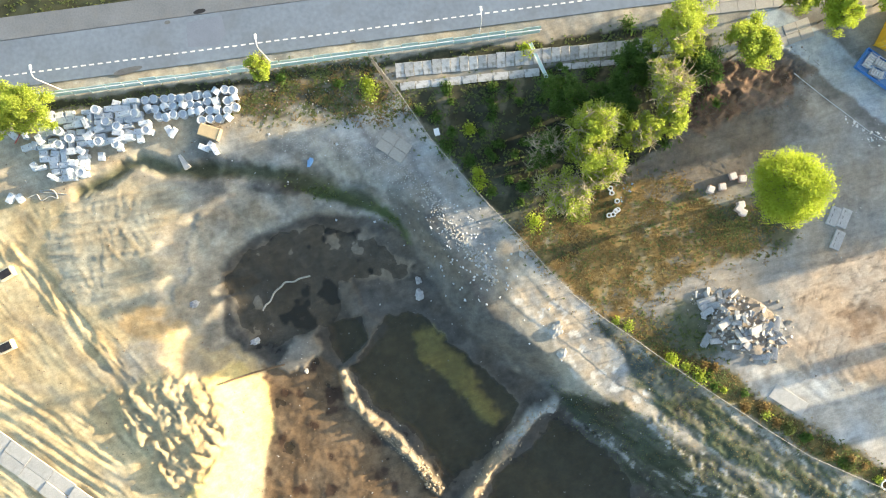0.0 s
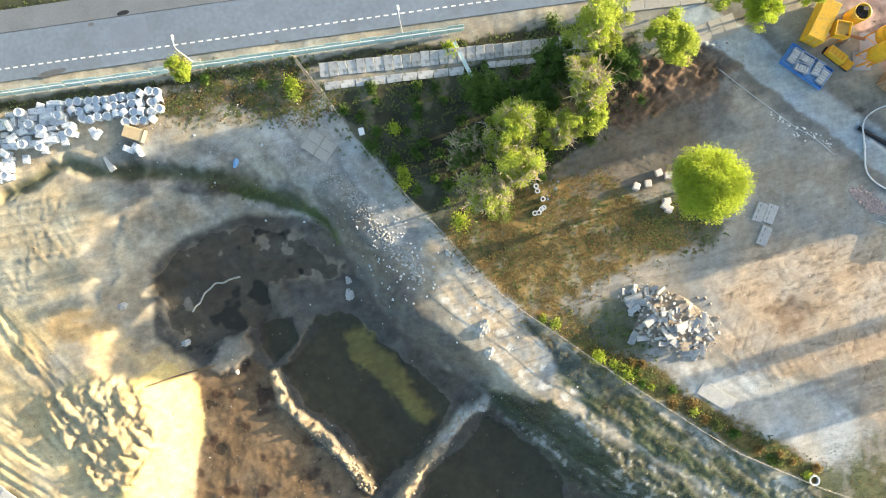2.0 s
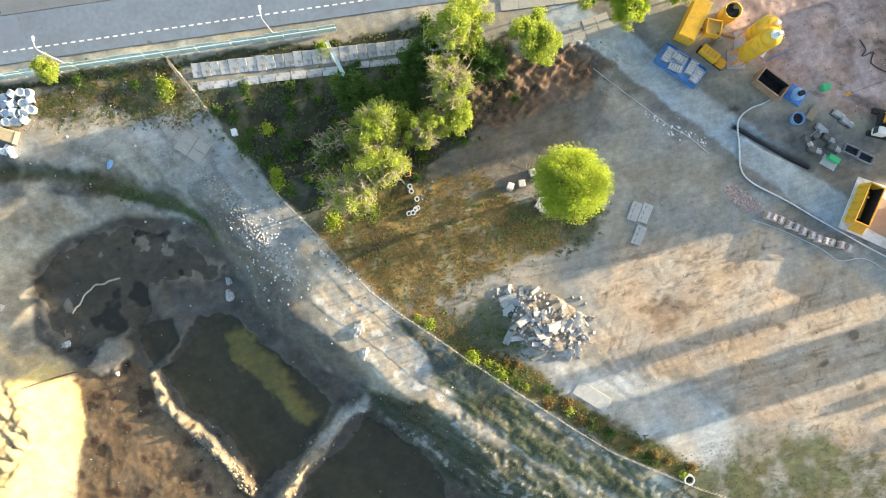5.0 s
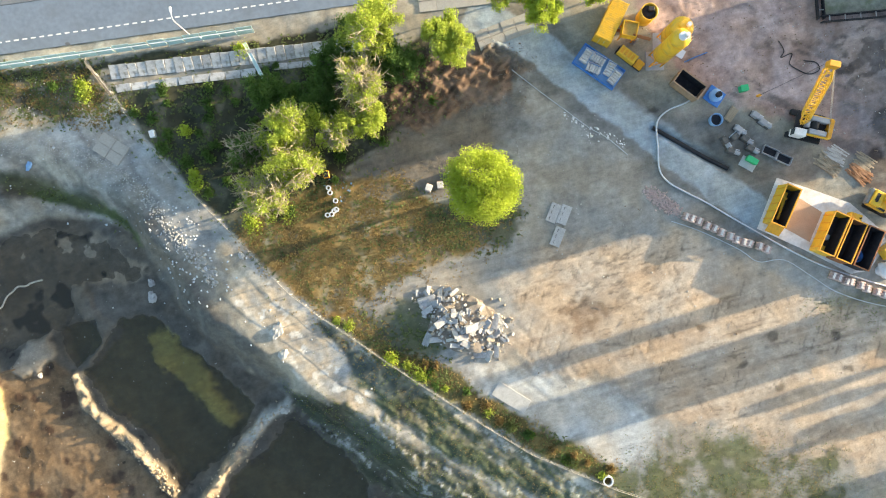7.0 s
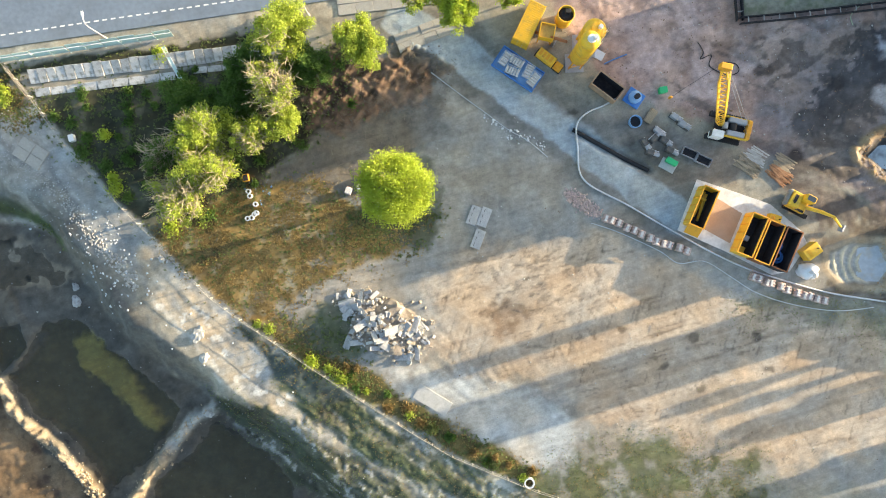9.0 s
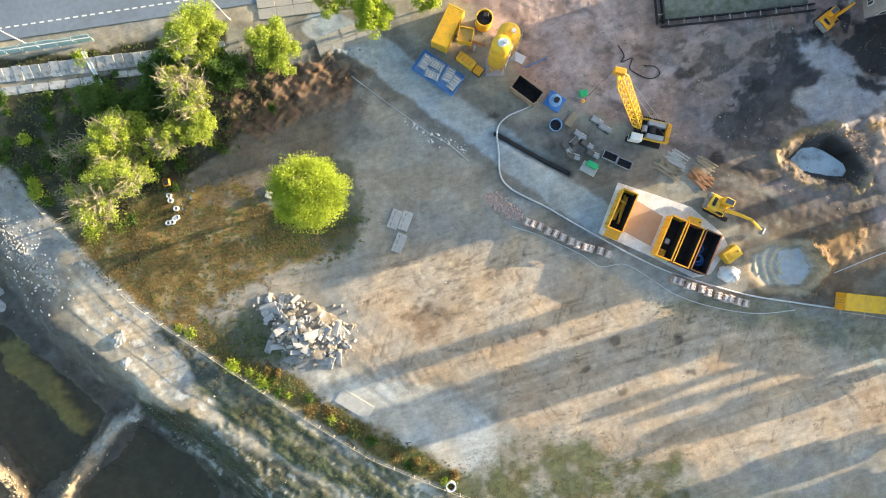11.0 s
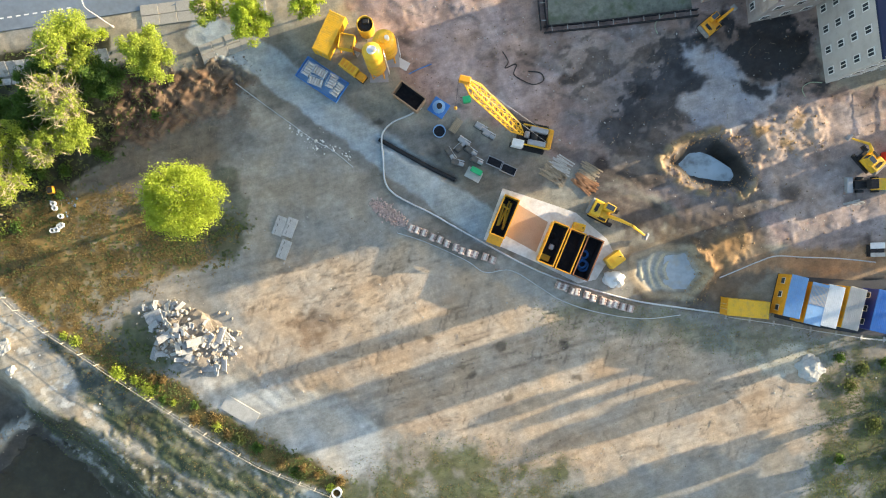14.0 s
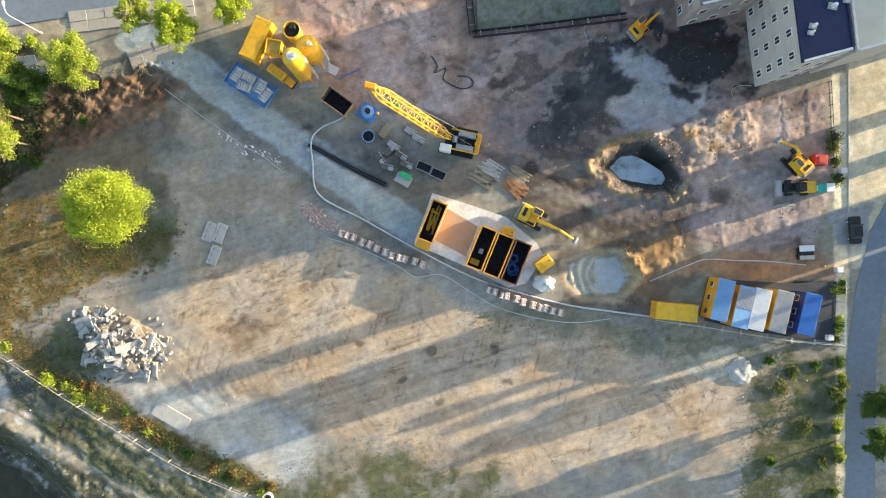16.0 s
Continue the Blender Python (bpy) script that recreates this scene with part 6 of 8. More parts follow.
part("stand", box(0.2, 0.8, 0.8, -2.0, 0), STEEL, conveyor)
unit = thing("pump_unit", set_on(69.49, 27.41, heading((67.32, 28.95), (70.60, 26.36))), "long yellow pump unit on a skid", "pump")
part("housing", box(2.9, 1.3, 1.2, -0.6, 0, 0.25, 0.06), YELLOW, unit)
part("engine", box(1.2, 1.1, 0.9, 1.6, 0, 0.25, 0.05), AMBER, unit)
part("skid", box(4.6, 1.2, 0.25, 0, 0, 0, 0.02), SOOT, unit)
for k in range(4):
    part("vent", box(0.4, 0.9, 0.04, -1.6 + k * 0.6, 0, 1.452), AMBER, unit)
blocks_of_steel = thing("steel_plate", set_on(76.53, 28.56, -30), "grey steel plates lying beside the silos", "plate")
part("plate", box(2.6, 1.3, 0.12, 0, 0, 0.0, 0.02), GALV, blocks_of_steel)

tray_turn = heading((61.86, 28.07), (67.77, 23.91))
tray = thing("blue_tray", set_on(64.91, 26.32, tray_turn), "large blue steel spill tray holding wire baskets", "tray")
part("floor", box(7.2, 3.4, 0.12, 0, 0, 0.0, 0.02), BLUE_PALE, tray)
for s in (-1, 1):
    part("side", box(7.2, 0.12, 0.5, 0, s * 1.68, 0.12), BLUE, tray)
    part("end", box(0.12, 3.2, 0.5, s * 3.54, 0, 0.12), BLUE, tray)


def basket():
    ob = thing("wire_basket", pose(0, 0, 0), "galvanised wire basket of white sacks", "basket", "baskets on the blue tray")
    for s in (-1, 1):
        part("rail", rod((-1, s * 0.6, 1.0), (1, s * 0.6, 1.0), 0.04), GALV, ob)
        part("rail", rod((s * 1, -0.6, 1.0), (s * 1, 0.6, 1.0), 0.04), GALV, ob)
        for q in (-1, 1):
            part("post", rod((s, q * 0.6, 0), (s, q * 0.6, 1.0), 0.04), GALV, ob)
    for k in range(5):
        part("sack", box(0.34, 1.05, 0.75, -0.8 + 0.4 * k, 0, 0.05, 0.09), WRAP, ob)
    return ob


tx, ty = (64.91, 26.32)
first = basket()
for i, (dx, dy, a) in enumerate(((-2.4, 0.1, 90), (-0.7, 0.7, 4), (-0.5, -0.8, 12), (1.5, 0.5, 96), (2.8, -0.1, 86))):
    m = pose(tx, ty, ground_z(tx, ty) + 0.125, 0, 0, tray_turn) @ pose(dx, dy, 0, 0, 0, a)
    if i == 0:
        first.matrix_world = m
    else:
        copy_thing(first, m)


def skip(x, y, turn, L, W, h, label, shell=YELLOW, fill=SOOT, rim=AMBER, coil=None):
    """An open steel bin with thick sides, ribs, rim and a floor."""
    ob = thing("skip", set_on(x, y, turn), label, "skip", "open steel bins")
    part("floor", box(L - 0.1, W - 0.1, 0.12, 0, 0, 0.1), fill, ob)
    for s in (-1, 1):
        side = part("side", box(L, 0.08, h - 0.1, 0, s * (W / 2 - 0.04), 0.1), shell, ob)
        part("end", box(0.08, W - 0.17, h - 0.1, s * (L / 2 - 0.04), 0, 0.1), shell, ob)
        part("rim", box(L + 0.1, 0.16, 0.12, 0, s * (W / 2), h), rim, ob)
        part("rim", box(0.16, W - 0.17, 0.12, s * (L / 2 - 0.03), 0, h), rim, ob)
        for k in range(5):
            part("rib", box(0.1, 0.1, h - 0.2, -L / 2 + (k + 0.5) * L / 5, s * (W / 2 + 0.05), 0.1), rim, side)
        part("lining", box(L - 0.2, 0.02, h - 0.3, 0, s * (W / 2 - 0.1), 0.22), fill, ob)
    part("skid", box(L, 0.2, 0.1, 0, 0, 0.0), SOOT, ob)
    if coil:
        for k, (x, y, q, z) in enumerate(((-1.2, -0.2, 0.75, 0.23), (-1.0, 0.1, 0.6, 0.55), (0.4, 0.3, 0.55, 0.23))):
            part("hose_coil", lathe([(q, z), (q + 0.18, z + 0.18), (q, z + 0.36), (q - 0.18, z + 0.18), (q, z)], 20, pose(x, y, 0)), coil, ob, "coil of blue hose")
    return ob


DULL_TAN = material("dull_tan_steel", (0.34, 0.23, 0.15), rough=0.7, vary=0.25, scale=1.5)
skip(77.74, 23.17, heading((76.01, 24.80), (78.80, 22.64)), 4.4, 2.3, 2.0, "dull tan steel tank full of black water", shell=DULL_TAN, rim=DULL_TAN)
bt = heading((89.88, 2.72), (92.20, 7.96))
first_bin = skip(91.14, 5.29, bt, 6.0, 2.2, 2.6, "open amber bin holding yellow steel parts")
for x, y, z, a, L, w in ((0.3, -0.45, 0.25, 3, 4.2, 0.3), (0.6, 0.1, 0.25, -2, 4.0, 0.25), (0.2, 0.5, 0.25, 5, 3.4, 0.35), (0.5, -0.1, 0.62, 9, 3.0, 0.22), (1.4, 0.2, 0.9, 84, 1.2, 0.3)):
    part("steel_beam", box(L, w, 0.34, 0, 0, 0, 0.03), YELLOW, first_bin, "yellow steel beam").matrix_basis = pose(x, y, z, 0, 0, a)
deck = box(1.5, 2.2, 0.1, 0, 0, 0, 0.02)
part("sloped_end", deck, AMBER, first_bin, "amber sloping steel end").matrix_basis = pose(-3.62, 0, 2.05, 0, -24, 0)
second_bin = skip(98.11, 1.17, bt, 6.2, 2.3, 2.6, "open amber bin with a dark inside")
part("motor", box(0.8, 0.7, 0.6, -0.4, -0.2, 0.23, 0.08), GALV, second_bin, "pale motor casing")
part("crate", box(0.9, 1.4, 0.5, -2.2, 0.1, 0.23, 0.04), YELLOW, second_bin, "yellow steel crate")
part("hose_coil", lathe([(0.45, 0.23), (0.62, 0.4), (0.45, 0.57), (0.28, 0.4), (0.45, 0.23)], 18, pose(1.2, 0.3, 0)), BLACK, second_bin)
skip(100.55, 0.04, bt, 6.2, 2.3, 2.6, "open amber bin filled with dark water", shell=RUST)
skip(103.07, -1.01, bt, 6.2, 2.3, 2.6, "dark rusty bin holding blue tarpaulin", shell=SOOT, rim=RUST, coil=BLUE)
slab = flat("concrete_slab", [(91.2, 9.6), (96.6, 7.7), (102.0, 5.7), (106.5, 1.7), (107.5, -0.4), (104.7, -4.3), (102.1, -4.8), (95.5, -1.3), (88.2, 2.1)], 0.17, PAD, "pale concrete pad under the steel bins", "slab", thick=0.4)
flat("concrete_slab", [(93.4, 7.2), (97.8, 4.4), (95.9, -0.0), (91.4, 2.6)], 0.19, material("sandy_slab", (0.42, 0.29, 0.2), vary=0.2, scale=0.5), "reddish sandy strip between the steel bins", "slab", thick=0.1)
for x, y, a, L, W, h in ((102.22, 3.56, -18, 1.8, 1.1, 1.2), (107.31, -1.37, 35, 2.5, 1.8, 1.8)):
    ob = thing("generator", set_on(x, y, a), "yellow enclosed generator on the concrete pad", "generator", "yellow generators")
    part("housing", box(L, W, h - 0.15, 0, 0, 0.15, 0.08), YELLOW, ob)
    part("skid", box(L * 0.95, W * 0.9, 0.15), SOOT, ob)
    part("exhaust", tube(0.09, 0.35, m=pose(L * 0.3, 0, h)), SOOT, ob)
    for k in range(3):
        part("louvre", box(0.06, W * 0.6, 0.03, -L * 0.3 + k * 0.2, 0, h), AMBER, ob)


def lump(rx, ry, h, seed, rough=0.35, sub=3):
    b = bmesh.new()
    bmesh.ops.create_icosphere(b, subdivisions=sub, radius=1)
    for v in b.verts:
        k = 1 + rough * noise.noise(v.co * 1.9 + Vector((seed, 0, 0))) + 0.4 * rough * noise.noise(v.co * 5 + Vector((0, seed, 0)))
        v.co = Vector((v.co.x * rx * k, v.co.y * ry * k, max(v.co.z * h * k, -0.05)))
    return b


tarp = thing("sand_bag", set_on(107.30, -4.34), "heap of white big bags under plastic", "bag")
part("bag", lump(1.7, 1.3, 1.1, 3), WHITE, tarp, smooth=True)
part("bag", lump(0.9, 0.9, 1.3, 5), WRAP, tarp, smooth=True).matrix_basis = pose(0.5, -0.3, 0)


def tracks_of(ob, L, W, gauge):
    """Two crawler tracks with rounded ends and plates."""
    for s in (-1, 1):
        b = box(L, W, 0.5, 0, s * gauge / 2, 0.12, 0.12)
        for k in range(int(L / 0.3)):
            box(0.16, W + 0.04, 0.08, -L / 2 + 0.2 + k * 0.3, s * gauge / 2, 0.6, bm=b)
        part("track", b, BLACK, ob, "black steel crawler track")


def excavator(x, y, turn, reach, label, lift=2.6, fold=0.0, paint=YELLOW, s=1.0, body_turn=0.0):
    """Crawler excavator: the boom points along its own +x."""
    ob = thing("excavator", set_on(x, y, turn) @ Matrix.Scale(s, 4), label, "excavator", "excavators on the site")
    tracks_of(ob, 3.9, 0.6, 2.2)
    part("undercarriage", box(2.4, 1.8, 0.5, 0, 0, 0.3, 0.05), SOOT, ob)
    part("upper_body", box(2.9, 2.6, 0.75, -0.7, 0, 1.0, 0.1), paint, ob)
    part("engine_cover", box(1.5, 2.3, 0.55, -1.35, 0, 1.754, 0.12), paint, ob)
    part("counterweight", box(0.5, 2.5, 0.9, -2.3, 0, 1.05, 0.15), CONCRETE_DARK, ob)
    c = part("cab", box(1.5, 1.0, 1.5, 0.1, 0.78, 1.754, 0.08), paint, ob)
    part("windscreen", box(0.04, 0.8, 1.0, 0.87, 0.78, 2.1), GLASS, c)
    part("roof_hatch", box(1.2, 0.75, 0.04, 0.1, 0.78, 3.26), GLASS, c)
    part("exhaust", tube(0.08, 0.4, m=pose(-1.5, -0.6, 2.3)), SOOT, ob)
    part("walkway", box(1.3, 0.35, 0.05, -0.1, -1.05, 1.76), SOOT, ob)
    part("vent_grille", box(0.5, 1.2, 0.03, -1.5, 0.1, 2.31), SOOT, ob)
    mid, tip = (reach * 0.55, -0.2, lift + 1.8), (reach - 0.3, -0.2, lift - 0.6)
    b = rod((0.6, -0.2, 1.6), (reach * 0.3, -0.2, lift + 1.2), 0.30, 6, 0.28)
    rod((reach * 0.3, -0.2, lift + 1.2), mid, 0.28, 6, 0.2, b)
    part("boom", b, paint, ob)
    part("ram", rod((1.2, -0.2, 1.9), (reach * 0.32, -0.2, lift + 0.7), 0.09), GALV, ob)
    part("stick", rod(mid, tip, 0.22, 6, 0.14), paint, ob)
    q = box(0.75, 1.05, 0.8, 0, 0, 0, 0.0)
    for v in q.verts:
        if v.co.z > 0.5:
            v.co.x = v.co.x * 0.55 - 0.1
    bmesh.ops.bevel(q, geom=q.edges[:], offset=0.08, segments=2, affect="EDGES")
    k = part("bucket", q, STEEL, ob)
    k.matrix_basis = pose(reach, -0.2, lift - 1.3, 0, 20, 0)
    for j in range(4):
        part("tooth", box(0.3, 0.1, 0.09, 0.42, -0.39 + 0.26 * j, 0.02), STEEL, k)
    return ob


def aim(a, b):
    return heading(a, b), math.hypot(b[0] - a[0], b[1] - a[1])


a, b = (105.88, 5.53), (112.10, 2.14)
excavator(*a, aim(a, b)[0], aim(a, b)[1], "yellow crawler excavator with its arm stretched out", lift=1.8)
a, b = (145.09, 12.51), (142.10, 15.97)
excavator(*a, aim(a, b)[0], aim(a, b)[1], "small yellow excavator beside a red box", lift=1.9, s=0.9)
a, b = (122.6, 32.9), (126.0, 35.6)
excavator(*a, aim(a, b)[0], aim(a, b)[1], "yellow excavator working at the old house", lift=2.6, paint=AMBER, s=0.85)


def crane():
    """Crawler crane: lattice boom of four chords and zigzag lacing."""
    foot, tip = (94.25, 17.71), (84.09, 20.22)
    turn, run = aim(foot, tip)
    ob = thing("crawler_crane", set_on(*(95.25, 17.04), turn), "yellow crawler crane with a long lattice boom", "crane")
    tracks_of(ob, 5.2, 0.8, 3.4)
    part("undercarriage", box(3.0, 2.6, 0.6, 0, 0, 0.3, 0.05), SOOT, ob)
    part("machine_deck", box(5.0, 2.7, 0.35, -0.6, 0, 1.0, 0.05), SOOT, ob)
    for s in (-1, 1):
        part("engine_cover", box(2.6, 0.75, 0.9, -1.1, s * 0.95, 1.354, 0.1), STEEL, ob)
        part("side_frame", box(4.4, 0.14, 0.7, -0.9, s * 1.42, 1.354, 0.04), YELLOW, ob)
    part("winch", tube(0.5, 1.0, m=pose(-0.6, 0.5, 1.9, 90, 0, 0)), BLACK, ob)
    part("winch", tube(0.4, 0.9, m=pose(0.5, 0.45, 1.8, 90, 0, 0)), STEEL, ob)
    part("counterweight", box(0.7, 2.8, 1.1, -2.9, 0, 1.05, 0.12), AMBER, ob)
    c = part("cab", box(1.7, 1.1, 1.7, 1.6, 1.6, 1.1, 0.1), WHITE, ob)
    part("windscreen", box(0.04, 0.9, 1.0, 2.47, 1.6, 1.6), GLASS, c)
    run -= 1.0
    a, z = Vector((1.2, 0, 1.7)), Vector((run + 1.2, 0, 23.0))
    d = z - a
    up = d.cross(Vector((0, 1, 0))).normalized()
    def corner(s, i, j):
        w = 0.66 * min(1.0, 0.25 + s * 5, 0.3 + (1 - s) * 5)
        return a + d * s + Vector((0, i * w, 0)) + up * (j * w * 0.8)
    n = 22
    for i in (-1, 1):
        for j in (-1, 1):
            b = bmesh.new()
            stops = [0, 0.15, 0.5, 0.86, 1.0]
            for p, q in zip(stops, stops[1:]):
                rod(corner(p, i, j), corner(q, i, j), 0.09, 6, bm=b)
            part("boom_chord", b, YELLOW, ob)
    faces = (((-1, -1), (1, -1)), ((-1, 1), (1, 1)), ((-1, -1), (-1, 1)), ((1, -1), (1, 1)))
    for p, q in faces:
        b = bmesh.new()
        for k in range(n):
            u, v = (p, q) if k % 2 else (q, p)
            rod(corner(k / n, *u), corner((k + 1) / n, *v), 0.055, 4, bm=b)
        part("lacing", b, YELLOW, ob)["kind"] = "stuff"
    head = part("boom_head", box(1.3, 0.7, 0.9, 0, 0, -0.4, 0.08), AMBER, ob)
    head.matrix_basis = Matrix.Translation(z)
    part("pendant", rod((-2.6, 0.6, 2.2), z + Vector((0, 0.3, 0.4)), 0.03, 4), STEEL, ob)
    part("pendant", rod((-2.6, -0.6, 2.2), z + Vector((0, -0.3, 0.4)), 0.03, 4), STEEL, ob)
    part("hoist_rope", rod(z + Vector((0.7, 0, -0.4)), z + Vector((0.7, 0, -14)), 0.025, 4), SOOT, ob)
    part("hook_block", box(0.4, 0.3, 0.8, z.x + 0.7, z.y, z.z - 14.8, 0.08), AMBER, ob)
    part("mast", rod((-2.6, 0, 1.3), (-2.6, 0, 2.3), 0.2, 6), AMBER, ob)


crane()
pump = thing("blue_pump", set_on(82.03, 21.78, -35), "blue pump in a square blue frame", "pump")
part("frame", box(2.6, 2.4, 0.25, 0, 0, 0, 0.04), BLUE, pump)
part("casing", lathe([(0.9, 0.25), (0.95, 0.9), (0.5, 1.2), (0.01, 1.2)], 18), BLUE_PALE, pump)
part("motor", tube(0.4, 0.6, m=pose(0.1, 0, 1.2)), SOOT, pump)
tub = thing("round_tub", set_on(82.02, 18.20), "round grey-blue tub with a dark inside", "tub")
part("wall", lathe([(0.85, 0), (0.95, 1.0), (0.85, 1.0), (0.78, 0.15), (0.01, 0.15)], 20), BLUE_PALE, tub)
part("water", lathe([(0.82, 0.5), (0.01, 0.5)], 20), SOOT, tub)
stand = thing("pallet_stack", set_on(84.45, 19.07, 55), "flat stack of pale timber boards", "timber")
for k in range(5):
    part("board", box(2.2, 0.2, 0.35, 0, -0.5 + k * 0.24, 0, 0.02), TIMBER, stand)
RUSTY_GREY = material("oily_grey_steel", (0.10, 0.095, 0.09), rough=0.7, vary=0.4, scale=2.0, dirt=(0.2, 0.15, 0.1), dirt_amount=0.6)
for x, y, a, lab in ((85.57, 16.69, -38, "grey engine block with pipes on a skid"), (88.12, 18.72, -35, "small grey machine on a steel skid"), (86.53, 15.25, -38, "dark steel machine part on the ground"), (84.48, 13.56, -20, "dark steel machine part on the ground"), (85.04, 15.88, 40, "dark steel machine part on the ground"), (87.33, 13.82, -30, "dark steel machine part on the ground"), (83.51, 14.92, -60, "dark steel machine part on the ground"), (89.26, 17.62, -35, "small grey machine on a steel skid")):
    ob = thing("machine", set_on(x, y, a), lab, "machine", "machine parts in a row")
    part("skid", box(2.0, 0.9, 0.15, bevel=0.02), RUSTY_GREY, ob)
    part("engine", box(1.1, 0.8, 0.7, -0.3, 0, 0.15, 0.08), STEEL if "grey" in lab else RUSTY_GREY, ob)
    part("gearbox", tube(0.3, 0.8, m=pose(0.3, 0, 0.5, 0, 90, 0)), STEEL, ob)
    part("pipe", rod((-0.9, 0.4, 0.3), (1.0, 0.5, 0.4), 0.08), GALV, ob)
greenbox = thing("tool_chest", set_on(87.29, 12.13, -30), "bright green plastic chest on a pale board", "chest")
part("body", box(1.7, 0.75, 0.6, 0, 0.1, 0.08, 0.06), GREEN, greenbox)
part("lid", box(1.75, 0.8, 0.12, 0, 0.1, 0.69, 0.04), GREEN, greenbox)
part("board", box(2.4, 1.6, 0.07, -0.1, -0.5, 0, 0.01), CONCRETE, greenbox)
bin_ = thing("waste_bin", set_on(86.18, 22.75, 10), "small green waste bin with a pale lid", "bin")
part("body", box(1.1, 0.9, 0.9, 0, 0, 0, 0.08), GREEN, bin_)
part("lid", box(1.15, 0.95, 0.1, 0, 0, 0.904, 0.04), GREEN, bin_)
for x, y, a in ((90.16, 13.42, -25), (92.06, 12.37, -25)):
    ob = thing("steel_trough", set_on(x, y, a), "open dark steel trough on the ground", "trough", "steel troughs")
    part("floor", box(2.4, 1.2, 0.08, 0, 0, 0.0), SOOT, ob)
    for s in (-1, 1):
        part("side", box(2.4, 0.07, 0.6, 0, s * 0.6, 0.0), STEEL, ob)
        part("end", box(0.07, 1.13, 0.6, s * 1.17, 0, 0.0), STEEL, ob)


def planks(x, y, turn, n, L, mat, label, seed):
    r = random.Random(seed)
    ob = thing("plank_pile", set_on(x, y, turn), label, "timber", "piles of planks")
    for k in range(n):
        lay, pos = divmod(k, 9)
        p = part("plank", box(L * r.uniform(0.75, 1.0), 0.2, 0.06, 0, 0, 0, 0.008), mat, ob)
        p.matrix_basis = pose(r.uniform(-0.4, 0.4), -1.0 + pos * 0.24 + r.uniform(-0.04, 0.04), lay * 0.07 + 0.005, 0, 0, r.uniform(-6, 6) * (1 + lay * 0.5))
    return ob


planks(98.77, 11.58, -33, 26, 4.0, TIMBER, "pile of grey weathered planks on the mud", 1)
planks(100.06, 13.06, -30, 12, 3.2, CONCRETE, "pile of pale boards on the mud", 2)
planks(103.53, 10.12, -38, 26, 3.6, TIMBER_RED, "untidy pile of reddish planks and sticks", 3)
planks(104.24, 11.78, -30, 18, 3.0, TIMBER, "pile of pale planks on the mud", 4)
planks(143.39, 6.60, 12, 4, 3.0, CONCRETE, "two pale boards on the mud", 5)


def brick_pallet():
    ob = thing("brick_pallet", pose(0, 0, 0), "wrapped pallet of pale red bricks in a row", "pallet", "row of brick pallets")
    for k in (-0.4, 0, 0.4):
        part("runner", box(1.2, 0.1, 0.12, 0, k), TIMBER, ob)
    for k in range(3):
        part("brick_layer", box(0.37, 0.94, 0.8, -0.38 + 0.38 * k, 0, 0.125, 0.1), BRICK, ob)
    part("wrap", box(0.9, 0.35, 0.06, 0, 0.05, 0.93, 0.025), WRAP, ob)
    return ob


rows = [([(77.5, 4.0), (78.4, 3.7), (79.4, 3.3), (80.6, 2.6), (81.7, 2.2), (82.7, 1.6), (84.0, 1.0), (84.9, 0.5), (86.0, 0.1), (86.8, -0.1), (88.3, -0.5), (89.4, -1.0)], -20),
        ([(99.1, -5.0), (100.0, -5.3), (101.1, -5.9), (101.7, -6.0), (103.2, -6.5), (104.1, -7.0), (105.6, -7.5), (106.6, -7.9), (107.4, -8.0), (108.5, -8.4), (109.6, -8.7)], -18),
        ([(99.2, -4.9), (100.2, -5.3), (101.5, -5.8), (102.3, -6.0)], -18)]
proto = None
r = random.Random(4)
for line, turn in rows[:2]:
    for x, y in line:
        m = set_on(x, y, turn + 90 + r.uniform(-8, 8))
        if proto is None:
            proto = brick_pallet()
            proto.matrix_world = m
        else:
            copy_thing(proto, m)


def lying(points, lift=0.1):
    return [(x, y, ground_z(x, y) + lift) for x, y in points]


tagged(pipe(lying([(79.5, 21.8), (77.6, 20.8), (75.0, 19.7), (73.5, 17.9), (73.6, 14.4), (73.8, 11.0), (75.2, 9.1), (78.1, 7.4), (80.6, 6.1), (84.7, 3.6), (88.8, 1.2), (93.8, -1.6), (98.8, -3.9), (104.6, -5.9), (110.5, -7.6), (117.2, -8.8), (124.0, -9.9)], 0.16), 0.13, "hose", GALV), "long pale hose laid beside the lane", "hose")
tagged(pipe(lying([(75.4, 3.4), (79.6, 1.9), (85.4, -0.9), (88.3, -2.8), (92.1, -2.6), (96.2, -5.1), (99.6, -7.3), (104.6, -9.1), (111.3, -10.3), (117.2, -9.9)], 0.1), 0.06, "cable", GALV), "thin pale cable laid on the ground", "cable")
tagged(pipe(lying([(73.0, 17.4), (77.4, 14.8), (80.7, 12.9), (84.2, 11.1)], 0.15), 0.32, "drain_pipe", BLACK), "thick black pipe lying beside the lane", "pipe")
tagged(pipe(lying([(91.7, 29.9), (92.5, 28.4), (92.0, 27.4), (93.7, 28.0), (93.3, 26.5), (94.5, 25.6), (96.2, 24.9), (97.7, 25.5), (97.2, 26.6), (95.4, 26.9)], 0.08), 0.07, "cable", BLACK), "loops of black cable on reddish ground", "cable")
tagged(pipe(lying([(77.7, 26.9), (79.0, 27.5), (81.1, 28.3)], 0.08), 0.08, "hose", BLUE), "short blue hose on the ground", "hose")
